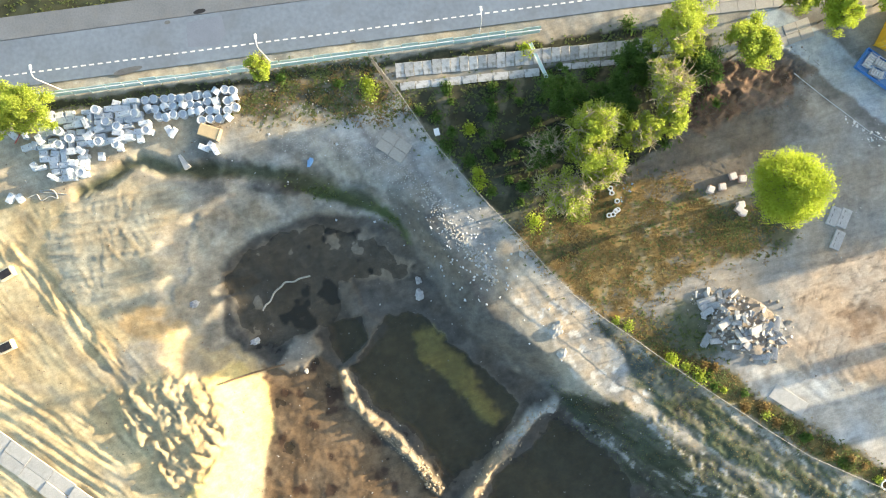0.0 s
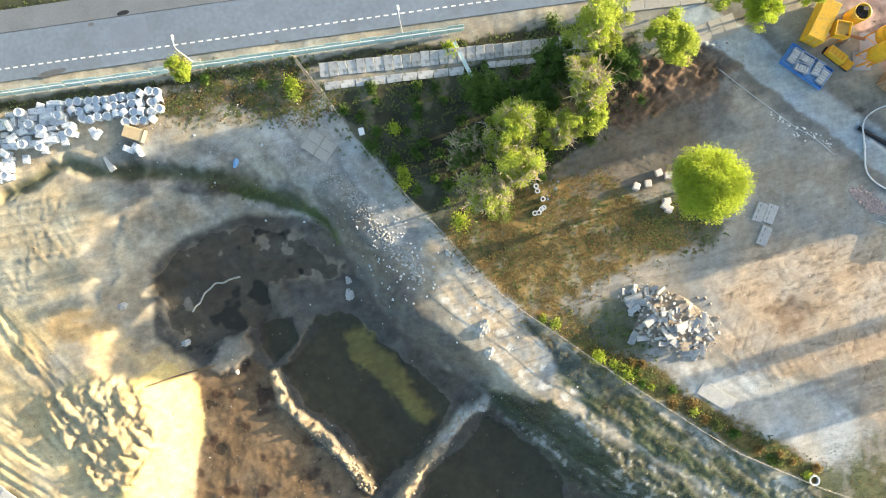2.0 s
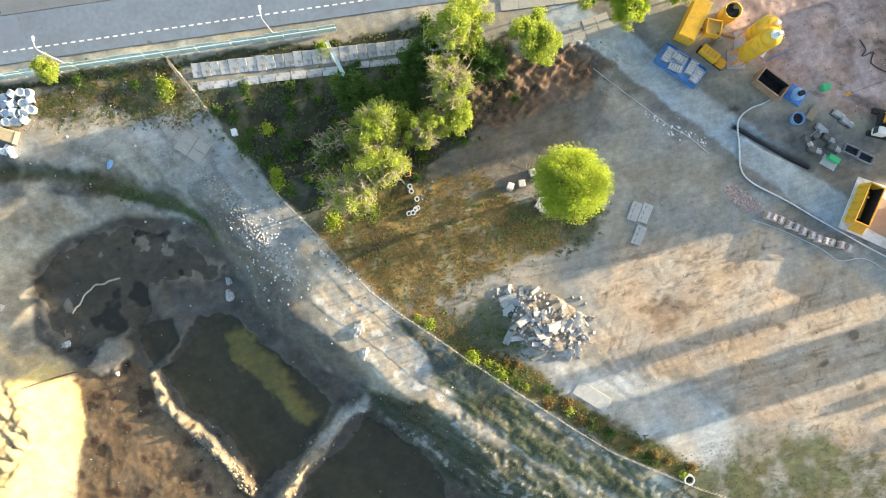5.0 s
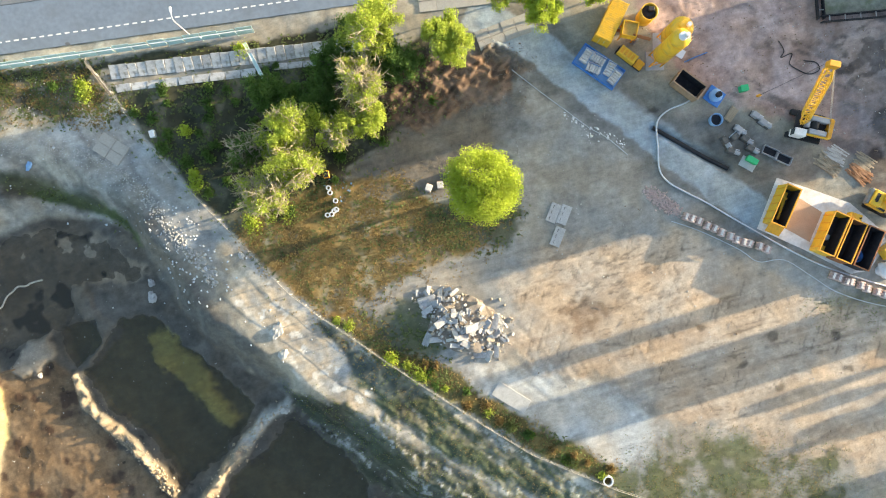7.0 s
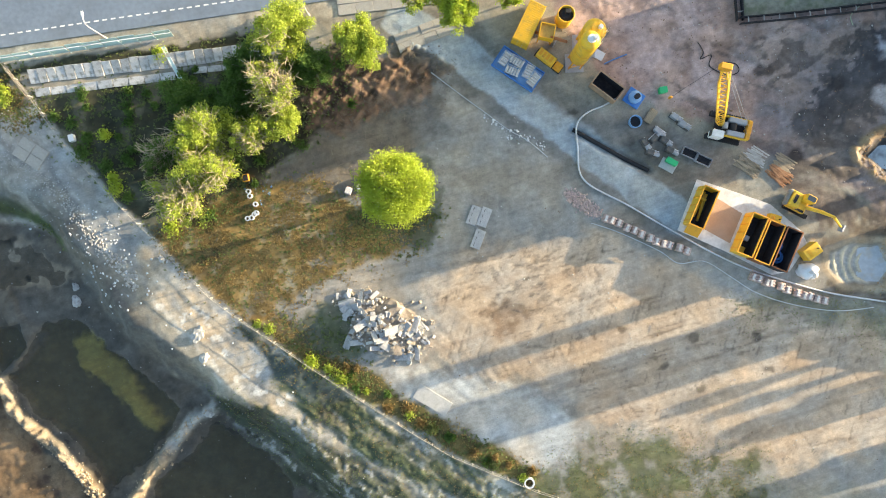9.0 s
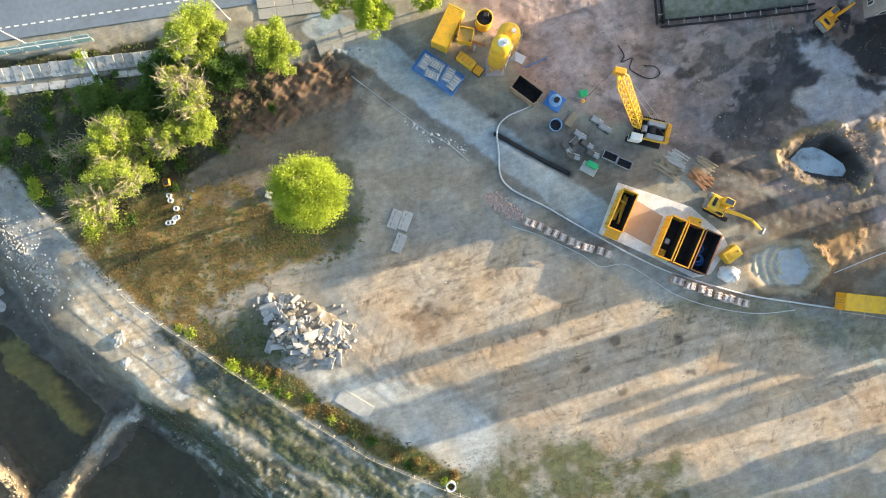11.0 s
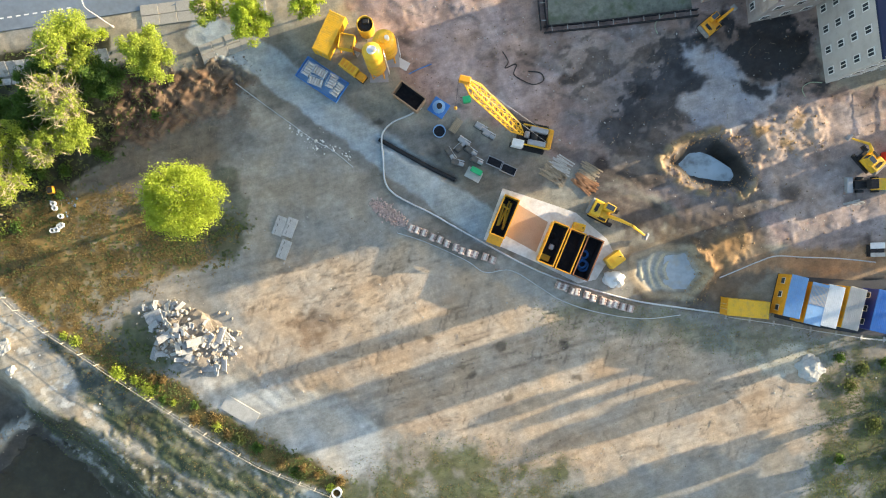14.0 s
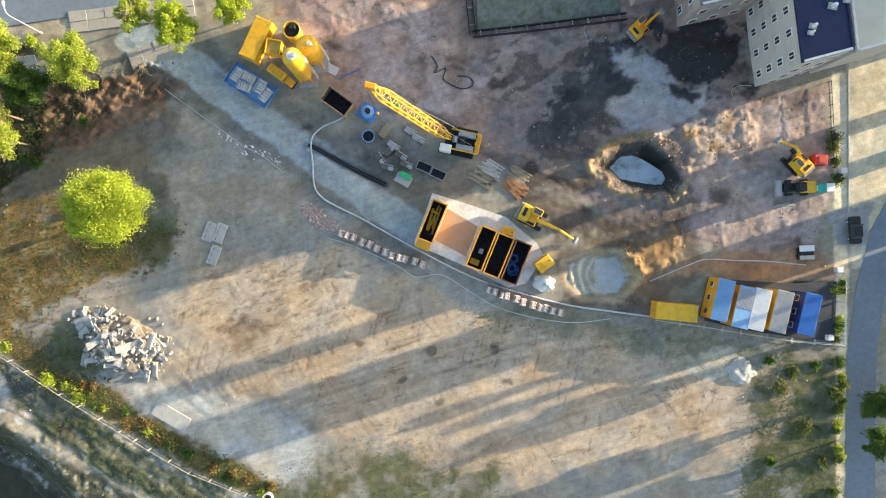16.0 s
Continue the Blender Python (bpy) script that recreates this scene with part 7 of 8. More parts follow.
tagged(pipe(lying([(114.8, 32.0), (114.5, 33.5), (116.2, 35.2), (117.9, 36.4), (119.2, 38.5)], 0.1), 0.06, "hose", HOSE_GREEN), "green hose curling over wet ground", "hose")
tagged(pipe(lying([(136.6, 22.1), (136.2, 23.4), (137.4, 24.2), (139.1, 24.1)], 0.1), 0.06, "hose", HOSE_GREEN), "green hose ending at the house wall", "hose")
tagged(pipe(lying([(123.2, -4.5), (125.8, -3.5), (129.2, -2.2), (131.8, -1.5), (136.0, -1.8), (141.1, -2.1), (146.6, -2.8)], 0.1), 0.09, "hose", GALV), "pale hose running over churned soil", "hose")
tagged(pipe(lying([(52.1, 26.1), (56.6, 22.6), (59.9, 20.1), (63.3, 17.5), (66.2, 15.8), (69.1, 13.3)], 0.1), 0.05, "cable", GALV), "thin pale cable lying along the lane", "cable")
# ---- east side: street things ----
def car(x, y, turn):
    ob = thing("car", set_on(x, y, turn, 0.06), "black compact car parked at the side street", "car")
    paint = material("black_car_paint", (0.012, 0.012, 0.014), rough=0.25, vary=0.05, bump=0)
    b = box(4.1, 1.75, 0.55, 0, 0, 0.3, 0.16)
    part("body", b, paint, ob)
    b = box(2.3, 1.5, 0.55, -0.2, 0, 0.84, 0.0)
    for v in b.verts:
        if v.co.z > 1.2:
            v.co.x, v.co.y = (v.co.x + 0.2) * 0.68 - 0.2, v.co.y * 0.82
    bmesh.ops.bevel(b, geom=b.edges[:], offset=0.06, segments=2, affect="EDGES")
    part("cabin", b, GLASS, ob)
    part("roof", box(1.5, 1.2, 0.04, -0.2, 0, 1.385, 0.015), paint, ob)
    for sx in (-1.25, 1.25):
        for sy in (-0.78, 0.78):
            w = part("wheel", tube(0.31, 0.2, seg=16, m=pose(sx, sy + 0.1, 0.31, 90, 0, 0)), BLACK, ob)
            part("rim", tube(0.18, 0.03, seg=12, m=pose(sx, sy + (0.13 if sy > 0 else -0.1), 0.31, 90, 0, 0)), GALV, w)
    for sy in (-0.6, 0.6):
        part("headlight", box(0.08, 0.35, 0.14, 2.0, sy, 0.55, 0.03), GALV, ob)
        part("tail_light", box(0.08, 0.3, 0.14, -2.0, sy, 0.6, 0.03), RED, ob)
        part("mirror", box(0.15, 0.2, 0.13, 0.75, sy * 1.6, 0.85, 0.03), paint, ob)
    return ob


car(153.73, 2.19, 92)
red = thing("red_box", set_on(148.53, 12.69, -5), "red steel tank box behind the small excavator", "tank")
part("body", box(1.9, 1.5, 1.3, 0, 0, 0.1, 0.08), RED, red)
part("lid", box(1.0, 0.9, 0.08, 0.1, 0, 1.404, 0.02), RED, red)
part("skid", box(1.9, 1.3, 0.1), SOOT, red)
loader = thing("wheel_loader", set_on(145.13, 8.74, 180), "yellow and black wheel loader with a raised grey bucket", "loader")
part("rear_body", box(2.0, 1.7, 1.0, -1.4, 0, 0.7, 0.12), YELLOW, loader)
part("cab", box(1.2, 1.4, 1.1, -0.1, 0, 1.2, 0.1), SOOT, loader)
part("chassis", box(3.6, 1.0, 0.5, 0.2, 0, 0.5, 0.05), SOOT, loader)
for s in (-0.5, 0.5):
    part("lift_arm", rod((0.2, s, 1.3), (2.3, s, 0.7), 0.12), BLACK, loader)
part("bucket", box(0.9, 2.4, 0.8, 2.7, 0, 0.2, 0.1), STEEL, loader)
for sx in (-1.2, 1.1):
    for sy in (-0.95, 0.95):
        part("wheel", tube(0.55, 0.4, seg=16, m=pose(sx, sy + 0.2, 0.55, 90, 0, 0)), BLACK, loader)
toilet = thing("site_toilet", set_on(148.76, 8.48, 0), "turquoise-green portable toilet with a white roof", "toilet cabin")
part("wall", box(2.3, 1.2, 2.0, 0, 0, 0.05, 0.04), material("sea_green_plastic", (0.03, 0.36, 0.28), rough=0.5), toilet)
part("roof", box(1.2, 1.25, 0.15, 0.55, 0, 2.054, 0.06), WHITE, toilet)
part("door", box(0.05, 0.8, 1.8, -1.18, 0, 0.1), WHITE, toilet)
box_w = thing("white_hut", set_on(146.25, -1.05, 0), "low white hut with a dark opening", "hut")
part("wall", box(2.0, 1.8, 1.0, 0, 0, 0, 0.03), SOOT, box_w)
part("roof", box(2.2, 0.9, 0.1, 0, 0.75, 1.004, 0.02), WHITE, box_w)
part("roof", box(2.2, 0.6, 0.1, 0, -0.6, 1.004, 0.02), CONCRETE, box_w)
for x, y in ((152.22, 11.05), (151.22, -3.62), (149.56, -13.67)):
    ob = thing("switch_box", set_on(x, y), "small white electricity box on the kerb", "box", "white boxes")
    part("body", box(0.9, 0.8, 0.9, 0, 0, 0.05, 0.05), WHITE, ob)
    part("plinth", box(1.0, 0.9, 0.05), CONCRETE, ob)
for seg in ([(150.5, 24.3), (150.7, 17.4)], [(150.7, 17.0), (151.0, 11.6)]):
    a, b = seg
    L = math.hypot(b[0] - a[0], b[1] - a[1])
    ob = thing("rail_fence", set_on(*a, heading(a, b)), "thin dark rail fence along the paved walk", "fence", "street rails")
    for z in (0.5, 1.1):
        part("rail", rod((0, 0, z), (L, 0, z), 0.04), SOOT, ob)
    for k in range(5):
        part("post", rod((k * L / 4, 0, 0), (k * L / 4, 0, 1.15), 0.05), SOOT, ob)
kerb_line = [(153.8, 27.6), (153.4, 11.6), (153.2, 4.8)]
for a, b in zip(kerb_line, kerb_line[1:]):
    L = math.hypot(b[0] - a[0], b[1] - a[1])
    k = tagged(link("kerb", box(L, 0.18, 0.3, L / 2, 0, -0.12, 0.02), CONCRETE), "pale concrete kerb of the side street", "kerb", kind="structure")
    k.matrix_world = pose(a[0], a[1], 0, 0, 0, heading(a, b))
heap_w = thing("gravel_heap", set_on(136.46, -18.39), "small heap of pale grey gravel on the grass", "heap")
part("mound", lump(2.1, 1.9, 0.55, 8, 0.3, 4), material("pale_gravel", (0.42, 0.42, 0.40), vary=0.2, scale=2.0), heap_w)

# ---- road furniture ----
def street_lamp(x, y, turn, group="street lamps along the road"):
    ob = thing("street_lamp", set_on(x, y, turn, 0.1), "tall pale steel street lamp with a curved arm", "street lamp", group)
    part("base", tube(0.22, 0.5, 0.16, 10), CONCRETE, ob)
    part("pole", rod((0, 0, 0.4), (0, 0, 6.6), 0.10, 8, 0.075), GALV, ob)
    arm = pipe([(0, 0, 6.5), (0.1, 0, 7.1), (0.45, 0, 7.5), (1.1, 0, 7.65)], 0.06, "arm", GALV, ob)
    h = part("lamp_head", box(0.75, 0.36, 0.2, 1.35, 0, 7.56, 0.07), WHITE, ob)
    part("diffuser", box(0.5, 0.26, 0.04, 1.38, 0, 7.515), GALV, h)
    return ob


road_turn = heading(CENTRE[1], CENTRE[3])
lamp = street_lamp(-55.98, 23.37, road_turn + 90)
for x, y in ((-25.38, 27.57), (5.30, 31.35), (34.19, 34.90)):
    copy_thing(lamp, set_on(x, y, road_turn + 90, 0.1))


def mesh_fence():
    a, b = (-59.68, 22.27), (14.37, 32.02)
    L, turn = math.hypot(b[0] - a[0], b[1] - a[1]), heading(a, b)
    n = int(L / 2.5)
    ob = thing("road_fence", pose(a[0], a[1], 0.1, 0, 0, turn), "turquoise painted board fence along the road", "fence")
    r = random.Random(5)
    for k in range(n):
        part("post", rod((k * L / n, 0, 0), (k * L / n, 0, 1.75), 0.06), TURQUOISE, ob)
        p = part("panel", box(L / n - 0.1, 0.05, 1.75, 0, 0, 0, 0.01), TURQUOISE, ob)
        p.matrix_basis = pose((k + 0.5) * L / n, 0.05, 0.2, r.uniform(-15, -7), 0, 0)
        part("cap_rail", box(L / n, 0.12, 0.06, (k + 0.5) * L / n, 0.0, 1.75), WHITE, ob)


mesh_fence()


SLABS = material("lichen_slab", (0.50, 0.49, 0.47), rough=0.9, vary=0.32, scale=0.7, dirt=(0.11, 0.10, 0.06), dirt_amount=0.9, per_piece=0.5)


def panel_bank():
    """Concrete slabs leaning on the road bank, in two tiers."""
    ob = thing("retaining_wall", pose(0, 0, 0), "retaining bank of weathered concrete slabs with weeds", "wall", kind="structure")
    r = random.Random(9)
    for a, b, n, w, tilt, z in (((-7.06, 26.39), (33.71, 30.51), 30, 2.1, 24, 0.45), ((-6.39, 24.12), (14.37, 26.31), 9, 1.15, 10, 0.12), ((16.89, 26.98), (34.13, 28.49), 8, 0.9, 10, 0.1)):
        L, turn = math.hypot(b[0] - a[0], b[1] - a[1]), heading(a, b)
        for k in range(n):
            s = (k + 0.5) / n
            x, y = a[0] + (b[0] - a[0]) * s, a[1] + (b[1] - a[1]) * s
            p = part("slab", box(L / n - 0.07, w * r.uniform(0.9, 1.05), 0.14, 0, 0, -0.07, 0.03), SLABS, ob)
            p.matrix_basis = pose(x, y, z + r.uniform(0, 0.08), tilt + r.uniform(-4, 4), r.uniform(-2, 2), turn + r.uniform(-2, 2))


panel_bank()
for a, b, w, mat, lab in (((12.85, 30.40), (15.43, 25.24), 0.5, TURQUOISE, "fallen pale turquoise fence panel across the slabs"), ((-10.50, 27.94), (-7.04, 23.15), 0.35, TIMBER, "long leaning timber beam below the road fence")):
    L = math.hypot(b[0] - a[0], b[1] - a[1])
    ob = thing("leaning_panel", pose(a[0], a[1], 0.75, 0, 4, heading(a, b)), lab, "panel")
    part("panel", box(L, w, 0.07, L / 2, 0, 0, 0.01), mat, ob)
    for s in (-1, 1):
        part("edge_rail", box(L, 0.06, 0.1, L / 2, s * w / 2, 0.02), WHITE if mat is TURQUOISE else TIMBER, ob)

FENCE_WOOD = material("bleached_fence_wood", (0.40, 0.37, 0.31), rough=0.85, vary=0.3, scale=1.5)


def wire_fence():
    line = FENCE + [(72.5, -38.0)]
    for a, b in zip(line, line[1:]):
        L = math.hypot(b[0] - a[0], b[1] - a[1])
        za, zb = ground_z(*a), ground_z(*b)
        ob = thing("wire_fence", pose(a[0], a[1], za, 0, 0, heading(a, b)), "low pale rail fence with slim posts beside the way", "fence", "fence along the way")
        n = max(2, int(L / 2.4))
        for k in range(n):
            part("post", rod((k * L / n, 0, -0.1 + (zb - za) * k / n), (k * L / n, 0, 1.35 + (zb - za) * k / n), 0.065), FENCE_WOOD, ob)
        for z in (0.5, 1.25):
            part("rail", rod((0, 0, z), (L, 0, z + zb - za), 0.035 if z > 1 else 0.02), FENCE_WOOD, ob)


wire_fence()

# ---- store of concrete rings and blocks ----
def ring_proto():
    ob = thing("concrete_ring", pose(0, 0, 0), "whitish precast concrete well ring in the store", "ring", "store of concrete rings")
    part("wall", lathe([(0.62, 0), (0.64, 0.02), (0.64, 0.88), (0.62, 0.9), (0.52, 0.9), (0.50, 0.88), (0.50, 0.62), (0.01, 0.66)], 18), CONCRETE_WHITE, ob)
    return ob


def block_proto(L, W, h, label):
    ob = thing("concrete_block", pose(0, 0, 0), label, "block", "store of concrete blocks")
    b = box(L, W, h, 0, 0, 0, 0.05)
    part("block", b, CONCRETE_WHITE, ob)
    for s in (-0.3, 0.3):
        part("lifting_eye", box(0.06, 0.16, 0.05, s * L, 0, h), CONCRETE_DARK, ob)
    return ob


r = random.Random(12)
RINGS = [(-44.0, 22.5), (-40.5, 22.8), (-36.7, 23.1), (-31.7, 24.2), (-30.3, 23.1), (-30.6, 18.9), (-36.3, 19.1), (-41.3, 18.9), (-44.0, 20.1)]
BLOCKS_A = [(-59.0, 20.1), (-53.0, 21.0), (-45.1, 22.2), (-44.0, 19.3), (-42.5, 17.2), (-47.6, 15.1), (-51.7, 15.5), (-52.6, 11.0), (-57.2, 10.1), (-59.3, 14.3), (-60.4, 16.8)]
def grid_in(poly, dx, dy, turn, jitter):
    c, s = math.cos(radians(turn)), math.sin(radians(turn))
    cx, cy = sum(p[0] for p in poly) / len(poly), sum(p[1] for p in poly) / len(poly)
    for i in range(-16, 17):
        for j in range(-12, 13):
            u, v = i * dx + r.uniform(-jitter, jitter), j * dy + r.uniform(-jitter, jitter)
            x, y = cx + u * c - v * s, cy + u * s + v * c
            if depth_in(poly, np.array([x]), np.array([y]))[0] > 0:
                yield x, y


ring = None
for x, y in grid_in(RINGS, 1.28, 1.3, road_turn, 0.14):
    tip = r.random()
    m = set_on(x, y) @ (pose(0, 0, 0, r.uniform(-6, 6), r.uniform(-6, 6), 0) if tip < 0.55 else pose(0, 0, 0.62, 90, 0, r.uniform(0, 360)) @ pose(0, 0, -0.45) if tip < 0.75 else pose(0, 0, 0.1, 28, 0, r.uniform(-60, 60)))
    if ring is None:
        ring = ring_proto()
        ring.matrix_world = m
    else:
        copy_thing(ring, m)
protos = []
for i, (x, y) in enumerate(grid_in(BLOCKS_A, 1.42, 0.93, road_turn - 2, 0.16)):
    if r.random() < 0.07:
        continue
    m = set_on(x, y, road_turn + r.choice((0, 0, 0, 0, 90, -20)) + r.uniform(-6, 6), r.choice((0, 0, 0.0)))
    if len(protos) < 3:
        p = block_proto(*((1.5, 0.85, 0.75), (1.25, 0.9, 0.6), (1.6, 0.6, 0.9))[len(protos)], ("whitish concrete block stacked in the store", "squarish pale concrete block in the store", "long narrow whitish concrete block in the store")[len(protos)])
        p.matrix_world = m
        protos.append(p)
    else:
        copy_thing(r.choice(protos), m)
    if len(protos) == 3 and r.random() < 0.3:
        copy_thing(ring if r.random() < 0.4 else r.choice(protos), m @ pose(0.1, 0, 0.92, r.uniform(-10, 10), 0, r.uniform(-30, 30)))
for x, y in [(-63.6, 16.8), (-61.9, 17.0), (-61.5, 15.0), (-60.5, 15.3), (-64.0, 7.5), (-62.7, 7.5), (-60.5, 12.2), (-59.4, 12.0), (-53.1, 13.1), (-50.6, 13.7), (-35.4, 15.0), (-34.5, 15.3), (-33.8, 14.7), (-54.8, 11.4), (-40.5, 17.5), (-39.9, 17.2)]:
    copy_thing(r.choice(protos), set_on(x, y, r.uniform(0, 180)))
sand_block = thing("timber_crate", set_on(-34.57, 17.33, -18), "pale yellowish timber crate lying in the store", "crate")
part("body", box(3.0, 1.8, 1.0, 0, 0, 0, 0.08), material("pale_plywood", (0.55, 0.42, 0.24), vary=0.15), sand_block)
part("end_board", box(0.12, 1.9, 1.05, 1.55, 0, 0, 0.02), TIMBER, sand_block)
tagged(pipe(lying([(-63.4, 15.6), (-62.9, 16.5), (-62.5, 17.6), (-62.9, 18.1)], 0.4), 0.06, "red_bar", RED), "short red steel bar among concrete blocks", "bar")
tagged(pipe(lying([(-61.7, 7.6), (-60.4, 8.1), (-59.6, 7.2), (-58.3, 7.8), (-57.1, 7.5), (-57.9, 8.7), (-60.0, 8.5), (-55.8, 8.1)], 0.1), 0.08, "cable", CONCRETE), "tangle of pale hose on the sand", "hose")
blue_rag = thing("blue_sheet", set_on(-19.84, 13.20, 70), "crumpled piece of blue plastic sheet", "sheet")
part("sheet", lump(0.9, 0.4, 0.25, 4), BLUE_PALE, blue_rag)

wedge = thing("headwall", set_on(-38.6, 13.0, -58), "grey broken concrete headwall at the start of the ditch", "wall")
wb = box(2.4, 0.4, 0.7, 0, 0, -0.3)
for v in wb.verts:
    if v.co.x > 0:
        v.co.y *= 2.6
        v.co.z = v.co.z * 0.7
bmesh.ops.bevel(wb, geom=wb.edges[:], offset=0.06, segments=1, affect="EDGES")
part("body", wb, CONCRETE_MID, wedge)
# big broken slabs in the rubble heap
HEAP_LINE = [(36.8, -6.6), (42.0, -5.4), (47.0, -8.6), (51.6, -10.8), (50.9, -14.1), (47.7, -16.4), (44.0, -14.6), (40.0, -14.0), (38.7, -11.0)]
hx, hy = sum(p[0] for p in HEAP_LINE) / len(HEAP_LINE), sum(p[1] for p in HEAP_LINE) / len(HEAP_LINE)
mound_b = thing("rubble_core", set_on(hx, hy), "low mound of crushed concrete under the slabs", "rubble")
part("mound", lump(5.2, 4.1, 1.35, 6, 0.4, 4), material("shaded_rubble", (0.25, 0.215, 0.175), rough=0.95, vary=0.4, scale=1.2), mound_b)
def chunk(kind, seed):
    q = random.Random(seed)
    L, W, h = ((1.3, 0.75, 0.28), (0.75, 0.6, 0.4), (1.9, 0.7, 0.25), (0.5, 0.4, 0.35))[kind]
    b = box(L, W, h, 0, 0, -h / 2)
    bmesh.ops.subdivide_edges(b, edges=b.edges[:], cuts=1)
    for v in b.verts:
        v.co += Vector((q.uniform(-1, 1), q.uniform(-1, 1), q.uniform(-0.6, 0.6))) * 0.075 * min(L, 1.2)
    ob = thing("rubble_slab", pose(0, 0, 0), ("broken pale concrete slab in the rubble heap", "rough lump of concrete in the rubble heap", "long broken concrete beam in the rubble heap", "small lump of concrete in the rubble heap")[kind], "rubble", "heap of broken concrete")
    part("chunk", b, (RUBBLE_GREY, RUBBLE_TAN, CONCRETE, RUBBLE_GREY)[(kind + seed // 4) % 4], ob)
    return ob


chunks = []
gx, gy = scatter(HEAP_LINE, 290, 77, 0.5, 0)
for i, (x, y) in enumerate(zip(gx, gy)):
    d = math.hypot((x - hx) / 6.2, (y - hy) / 5.0)
    z = max(0, 1.55 * (1 - d * d)) + r.uniform(0.05, 0.35)
    m = pose(x, y, ground_z(x, y) + z, r.gauss(0, 16), r.gauss(0, 16), r.choice((25, 115, 60)) + r.gauss(0, 30)) @ Matrix.Scale(r.choice((0.45, 0.55, 0.7, 0.85, 1.15)), 4)
    if i < 8:
        k = chunk(i % 4, i)
        k.matrix_world = m
        chunks.append(k)
    else:
        copy_thing(r.choice(chunks), m)
x, y = scatter(HEAP_LINE, 420, 78, 1.1)
g = stones("rubble_crumbs", x, y, 0.08, 0.4, RUBBLE_TAN, "crumbled concrete round the rubble heap", 9, 0.8, "rubble")
for x, y, a in ((58.00, 4.86, 68), (59.57, 4.57, 68), (58.57, 1.33, 68)):
    ob = thing("concrete_slab", set_on(x, y, a), "grey concrete floor panel lying on the lot", "panel", "three concrete panels")
    part("panel", box(2.9, 1.5, 0.28, 0, 0, 0, 0.03), CONCRETE_MID, ob)
    for s in (-0.9, 0, 0.9):
        part("hole", box(0.5, 0.06, 0.012, s, 0.3, 0.276), SOOT, ob)
first = None
for x, y in [(39.6, 8.8), (41.3, 9.2), (42.9, 10.8), (44.3, 10.4), (44.1, 6.6), (44.4, 5.4), (43.8, 6.0)]:
    m = set_on(x, y, r.uniform(0, 180))
    if first is None:
        first = thing("brick_bundle", m, "wrapped bundle of pale bricks by the lone tree", "bundle", "bundles by the tree")
        part("bricks", box(1.1, 0.9, 0.75, 0, 0, 0, 0.07), BRICK, first)
        part("wrap", box(0.9, 0.95, 0.3, 0, 0, 0.5, 0.05), WRAP, first)
    else:
        copy_thing(first, m)
first = None
for x, y in [(24.8, 9.0), (25.0, 8.3), (25.8, 7.1), (24.6, 5.0), (25.6, 5.6), (25.9, 5.8), (25.2, 5.1)]:
    m = set_on(x, y, r.uniform(0, 90))
    if first is None:
        first = thing("well_ring", m, "small white concrete ring in the dry grass", "ring", "rings in the grass")
        part("wall", lathe([(0.36, 0), (0.38, 0.5), (0.24, 0.5), (0.22, 0.0), (0.36, 0)], 14), CONCRETE_WHITE, first)
    else:
        copy_thing(first, m)
amber_box = thing("amber_crate", set_on(24.48, 11.00, 10), "amber plastic crate under the trees", "crate")
part("body", box(0.9, 1.1, 0.6, 0, 0, 0, 0.05), AMBER, amber_box)
part("tray", box(0.7, 0.9, 0.05, 0, 0, 0.604), SOOT, amber_box)
junk_x, junk_y = scatter([(24.2, 11.0), (28.0, 10.9), (28.4, 8.4), (25.4, 5.9), (24.2, 7.6)], 160, 91, 0.5)
stones("litter", junk_x, junk_y, 0.05, 0.22, BLUE_PALE, "pale blue and white litter under the trees", 12, 0.4, "litter")
ring_l = thing("well_ring", set_on(65.48, -34.87), "white concrete well ring beside the fence", "ring")
part("wall", lathe([(0.75, 0), (0.78, 0.7), (0.58, 0.7), (0.55, 0.0), (0.75, 0)], 18), CONCRETE_WHITE, ring_l)
cover = thing("white_box", set_on(-0.92, 17.28, 15), "white box beside the fence posts", "box")
part("body", box(0.75, 1.0, 0.7, 0, 0, 0, 0.05), WHITE, cover)
part("lid", box(0.8, 1.05, 0.06, 0, 0, 0.704, 0.02), WHITE, cover)
plate = thing("concrete_plate", set_on(51.40, -22.45, -32), "thin pale concrete plate flush in the sandy lot", "plate")
part("plate", box(5.6, 2.3, 0.14, 0, 0, -0.04, 0.02), CONCRETE, plate)
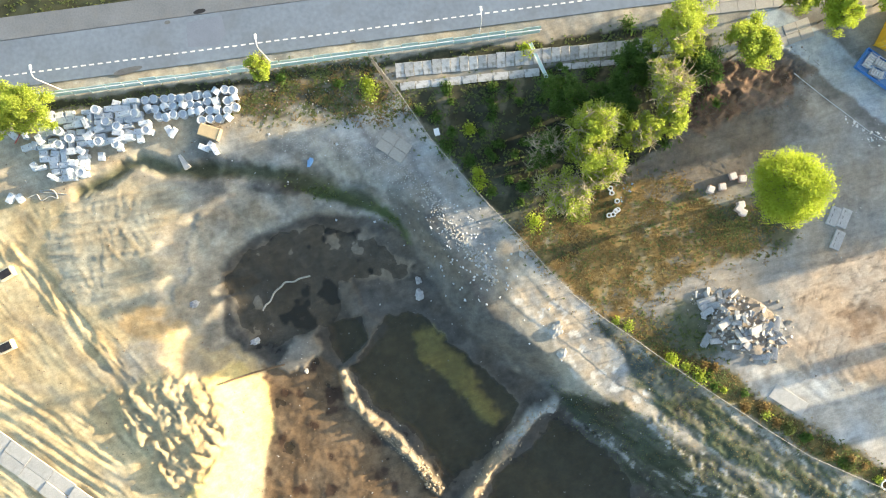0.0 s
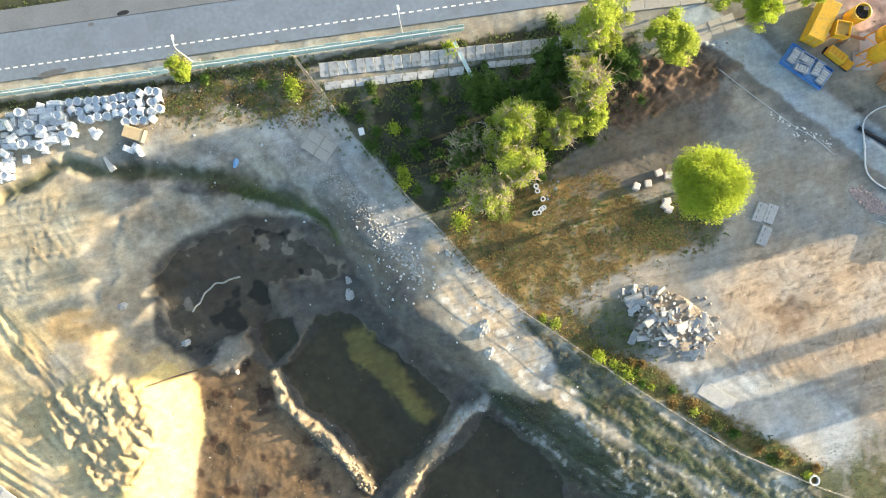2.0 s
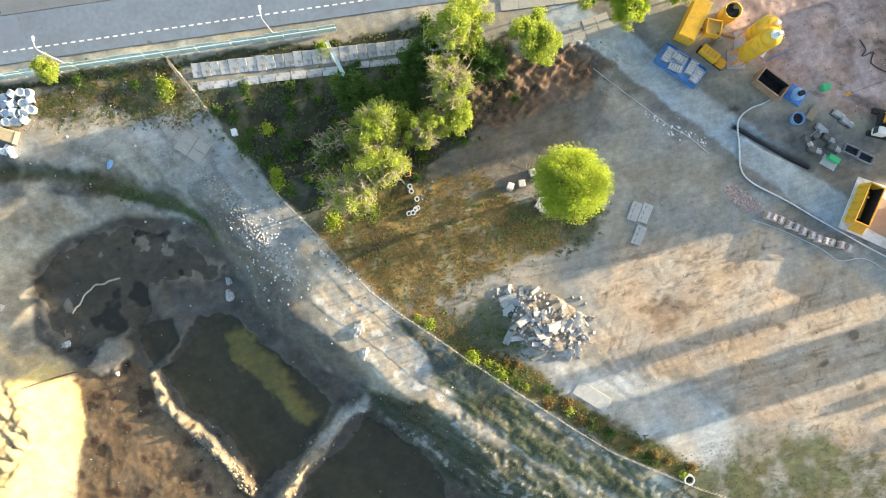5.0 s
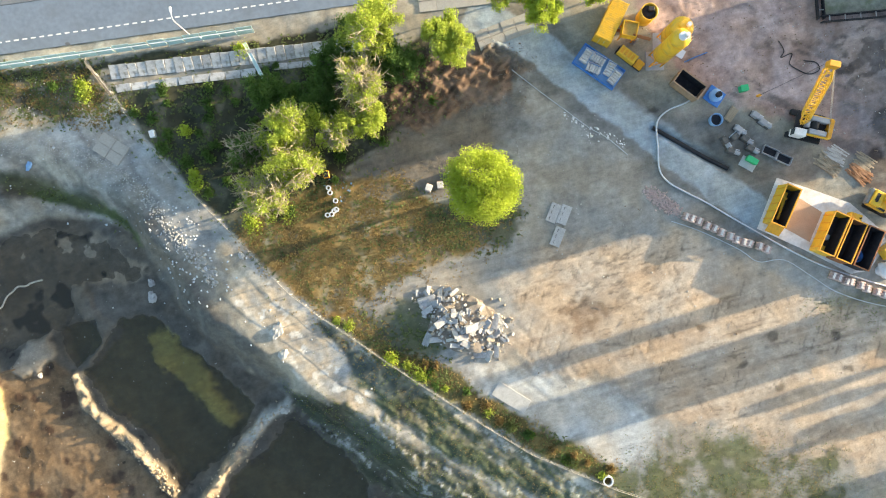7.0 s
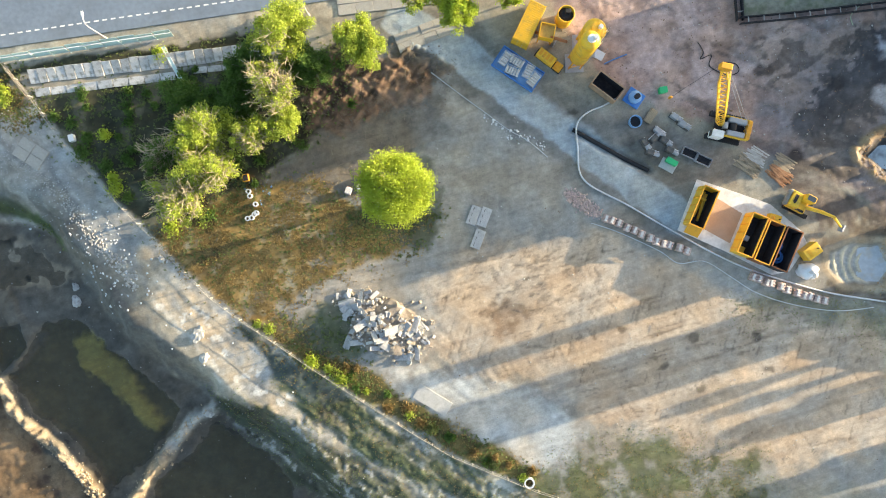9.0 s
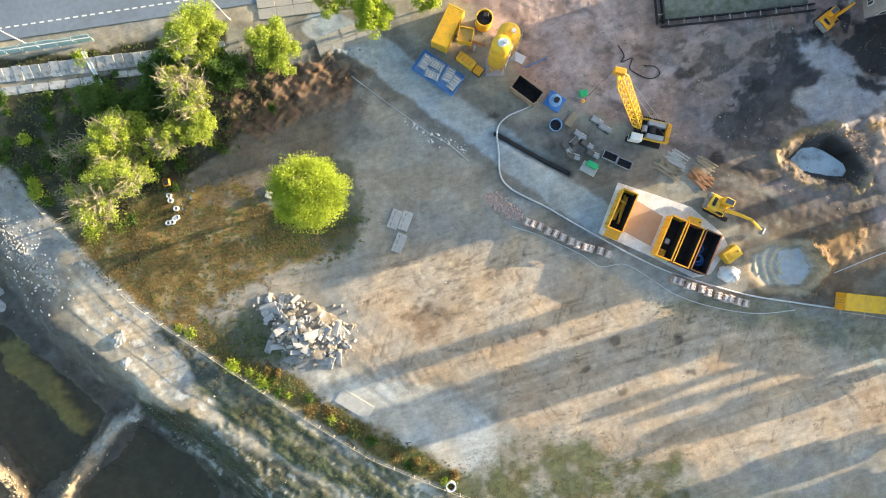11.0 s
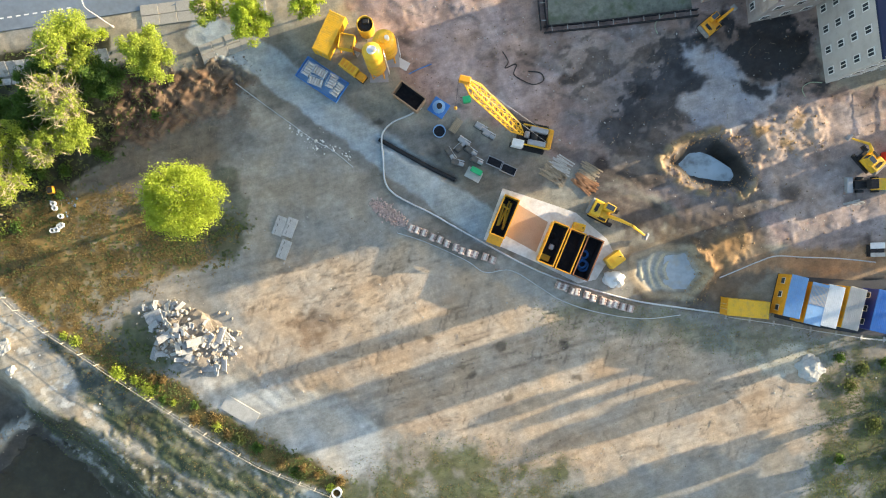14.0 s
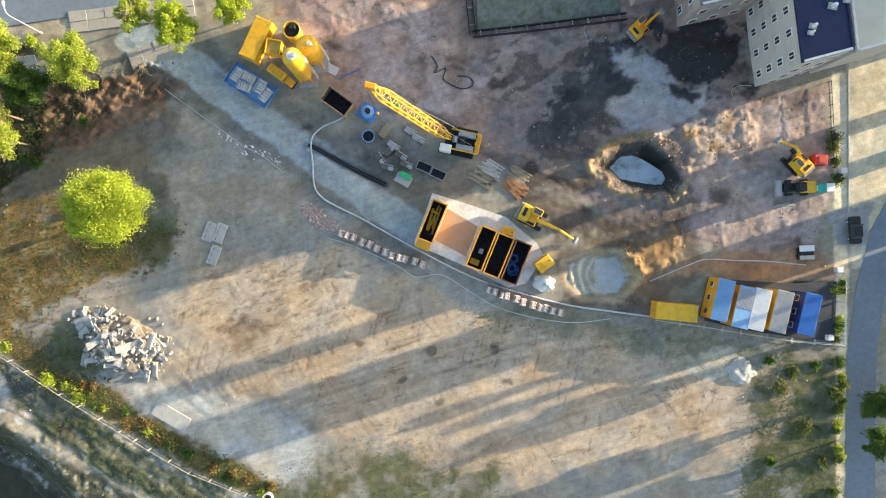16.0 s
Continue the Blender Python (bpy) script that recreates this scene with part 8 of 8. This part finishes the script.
# lumps and timber on the pit floor
for x, y, rx, ry, h, lab in ((-3.86, -4.91, 0.8, 0.6, 0.5, "pale boulder on the dark pit floor"), (-3.69, -7.11, 1.1, 0.8, 0.6, "pale boulder on the dark pit floor"), (-29.31, -14.48, 0.9, 0.6, 0.5, "grey stone at the water's edge"), (16.67, -24.92, 0.9, 0.55, 0.5, "pale block on the dark bank"),
                             (-37.90, -8.41, 0.6, 0.9, 0.6, "grey stone at the sandy edge"), (11.68, -0.76, 0.7, 0.5, 0.4, "white stone on the way"), (16.89, -12.10, 1.5, 1.0, 0.5, "white crumbling lump on the way"), (17.74, -15.47, 1.0, 0.7, 0.5, "white crumbling lump on the way"),
                             (-21.33, -19.04, 0.5, 0.4, 0.4, "white stone on brown mud")):
    ob = thing("boulder", set_on(x, y, r.uniform(0, 180)), lab, "boulder", "single boulders")
    part("stone", lump(rx * 0.85, ry * 0.85, h, x, 0.5), CONCRETE_MID if "pit" in lab or "grey" in lab else CONCRETE, ob)
sill = lying([(-28.1, -9.6), (-27.6, -8.7), (-27.0, -8.2), (-26.3, -6.8), (-25.3, -5.9), (-24.6, -5.2), (-23.3, -5.1), (-22.3, -4.6), (-20.7, -4.2)], 0.42)
tagged(pipe(sill, 0.14, "log", material("pale_log", (0.42, 0.39, 0.33), vary=0.3, scale=3)), "pale crooked log lying in shallow water", "log")
tagged(pipe([(x, y, z + 0.6) for x, y, z in lying([(-32.8, -20.1), (-29.2, -19.0), (-24.4, -17.8)], 0.2)], 0.14, "pole", SOIL), "dark timber pole over the edge of the pit", "pole")
for x, y, a in ((-64.51, -3.66, 30), (-64.51, -14.46, 25)):
    ob = thing("light_box", set_on(x, y, a), "pale wooden box frame standing on the sand", "box", "boxes on the sand")
    part("body", box(2.2, 1.5, 0.9, 0, 0, 0, 0.06), material("cream_board", (0.62, 0.56, 0.42), vary=0.15), ob)
    part("lid", box(1.8, 1.1, 0.1, 0, 0, 0.904, 0.03), SOOT, ob)


# slabs of the sand track in the south-west, the lane's end and the bank
def slab_path(line, n, w, name, label, mat=PAVING):
    a, b = line
    L, turn = math.hypot(b[0] - a[0], b[1] - a[1]), heading(a, b)
    ob = thing(name, pose(0, 0, 0), label, "slabs", kind="structure")
    for k in range(n):
        for j in (-1, 1):
            s = (k + 0.5) / n
            x, y = a[0] + (b[0] - a[0]) * s - j * w / 2 * math.sin(radians(turn)), a[1] + (b[1] - a[1]) * s + j * w / 2 * math.cos(radians(turn))
            p = part("slab", box(L / n - 0.06, w - 0.06, 0.18, 0, 0, -0.1, 0.02), mat, ob)
            p.matrix_basis = pose(x, y, ground_z(x, y) + 0.08 + r.uniform(-0.02, 0.02), r.uniform(-1, 1), r.uniform(-1, 1), turn + r.uniform(-1, 1))
    return ob


slab_path([(-68.4, -27.7), (-52.4, -39.0)], 5, 2.0, "slab_track", "pale concrete slab track on the sand", CONCRETE)
slab_path([(47.1, 30.3), (54.7, 33.1)], 4, 1.5, "slab_apron", "worn concrete slabs where the lane meets the road")
slab_path([(38.4, 36.3), (56.8, 38.3)], 7, 1.6, "slab_walk", "worn concrete slabs along the road shoulder")
slab_path([(-9.2, 16.5), (-5.4, 14.0)], 2, 1.6, "slab_patch", "two pale concrete slabs on the dusty way", PAVING)
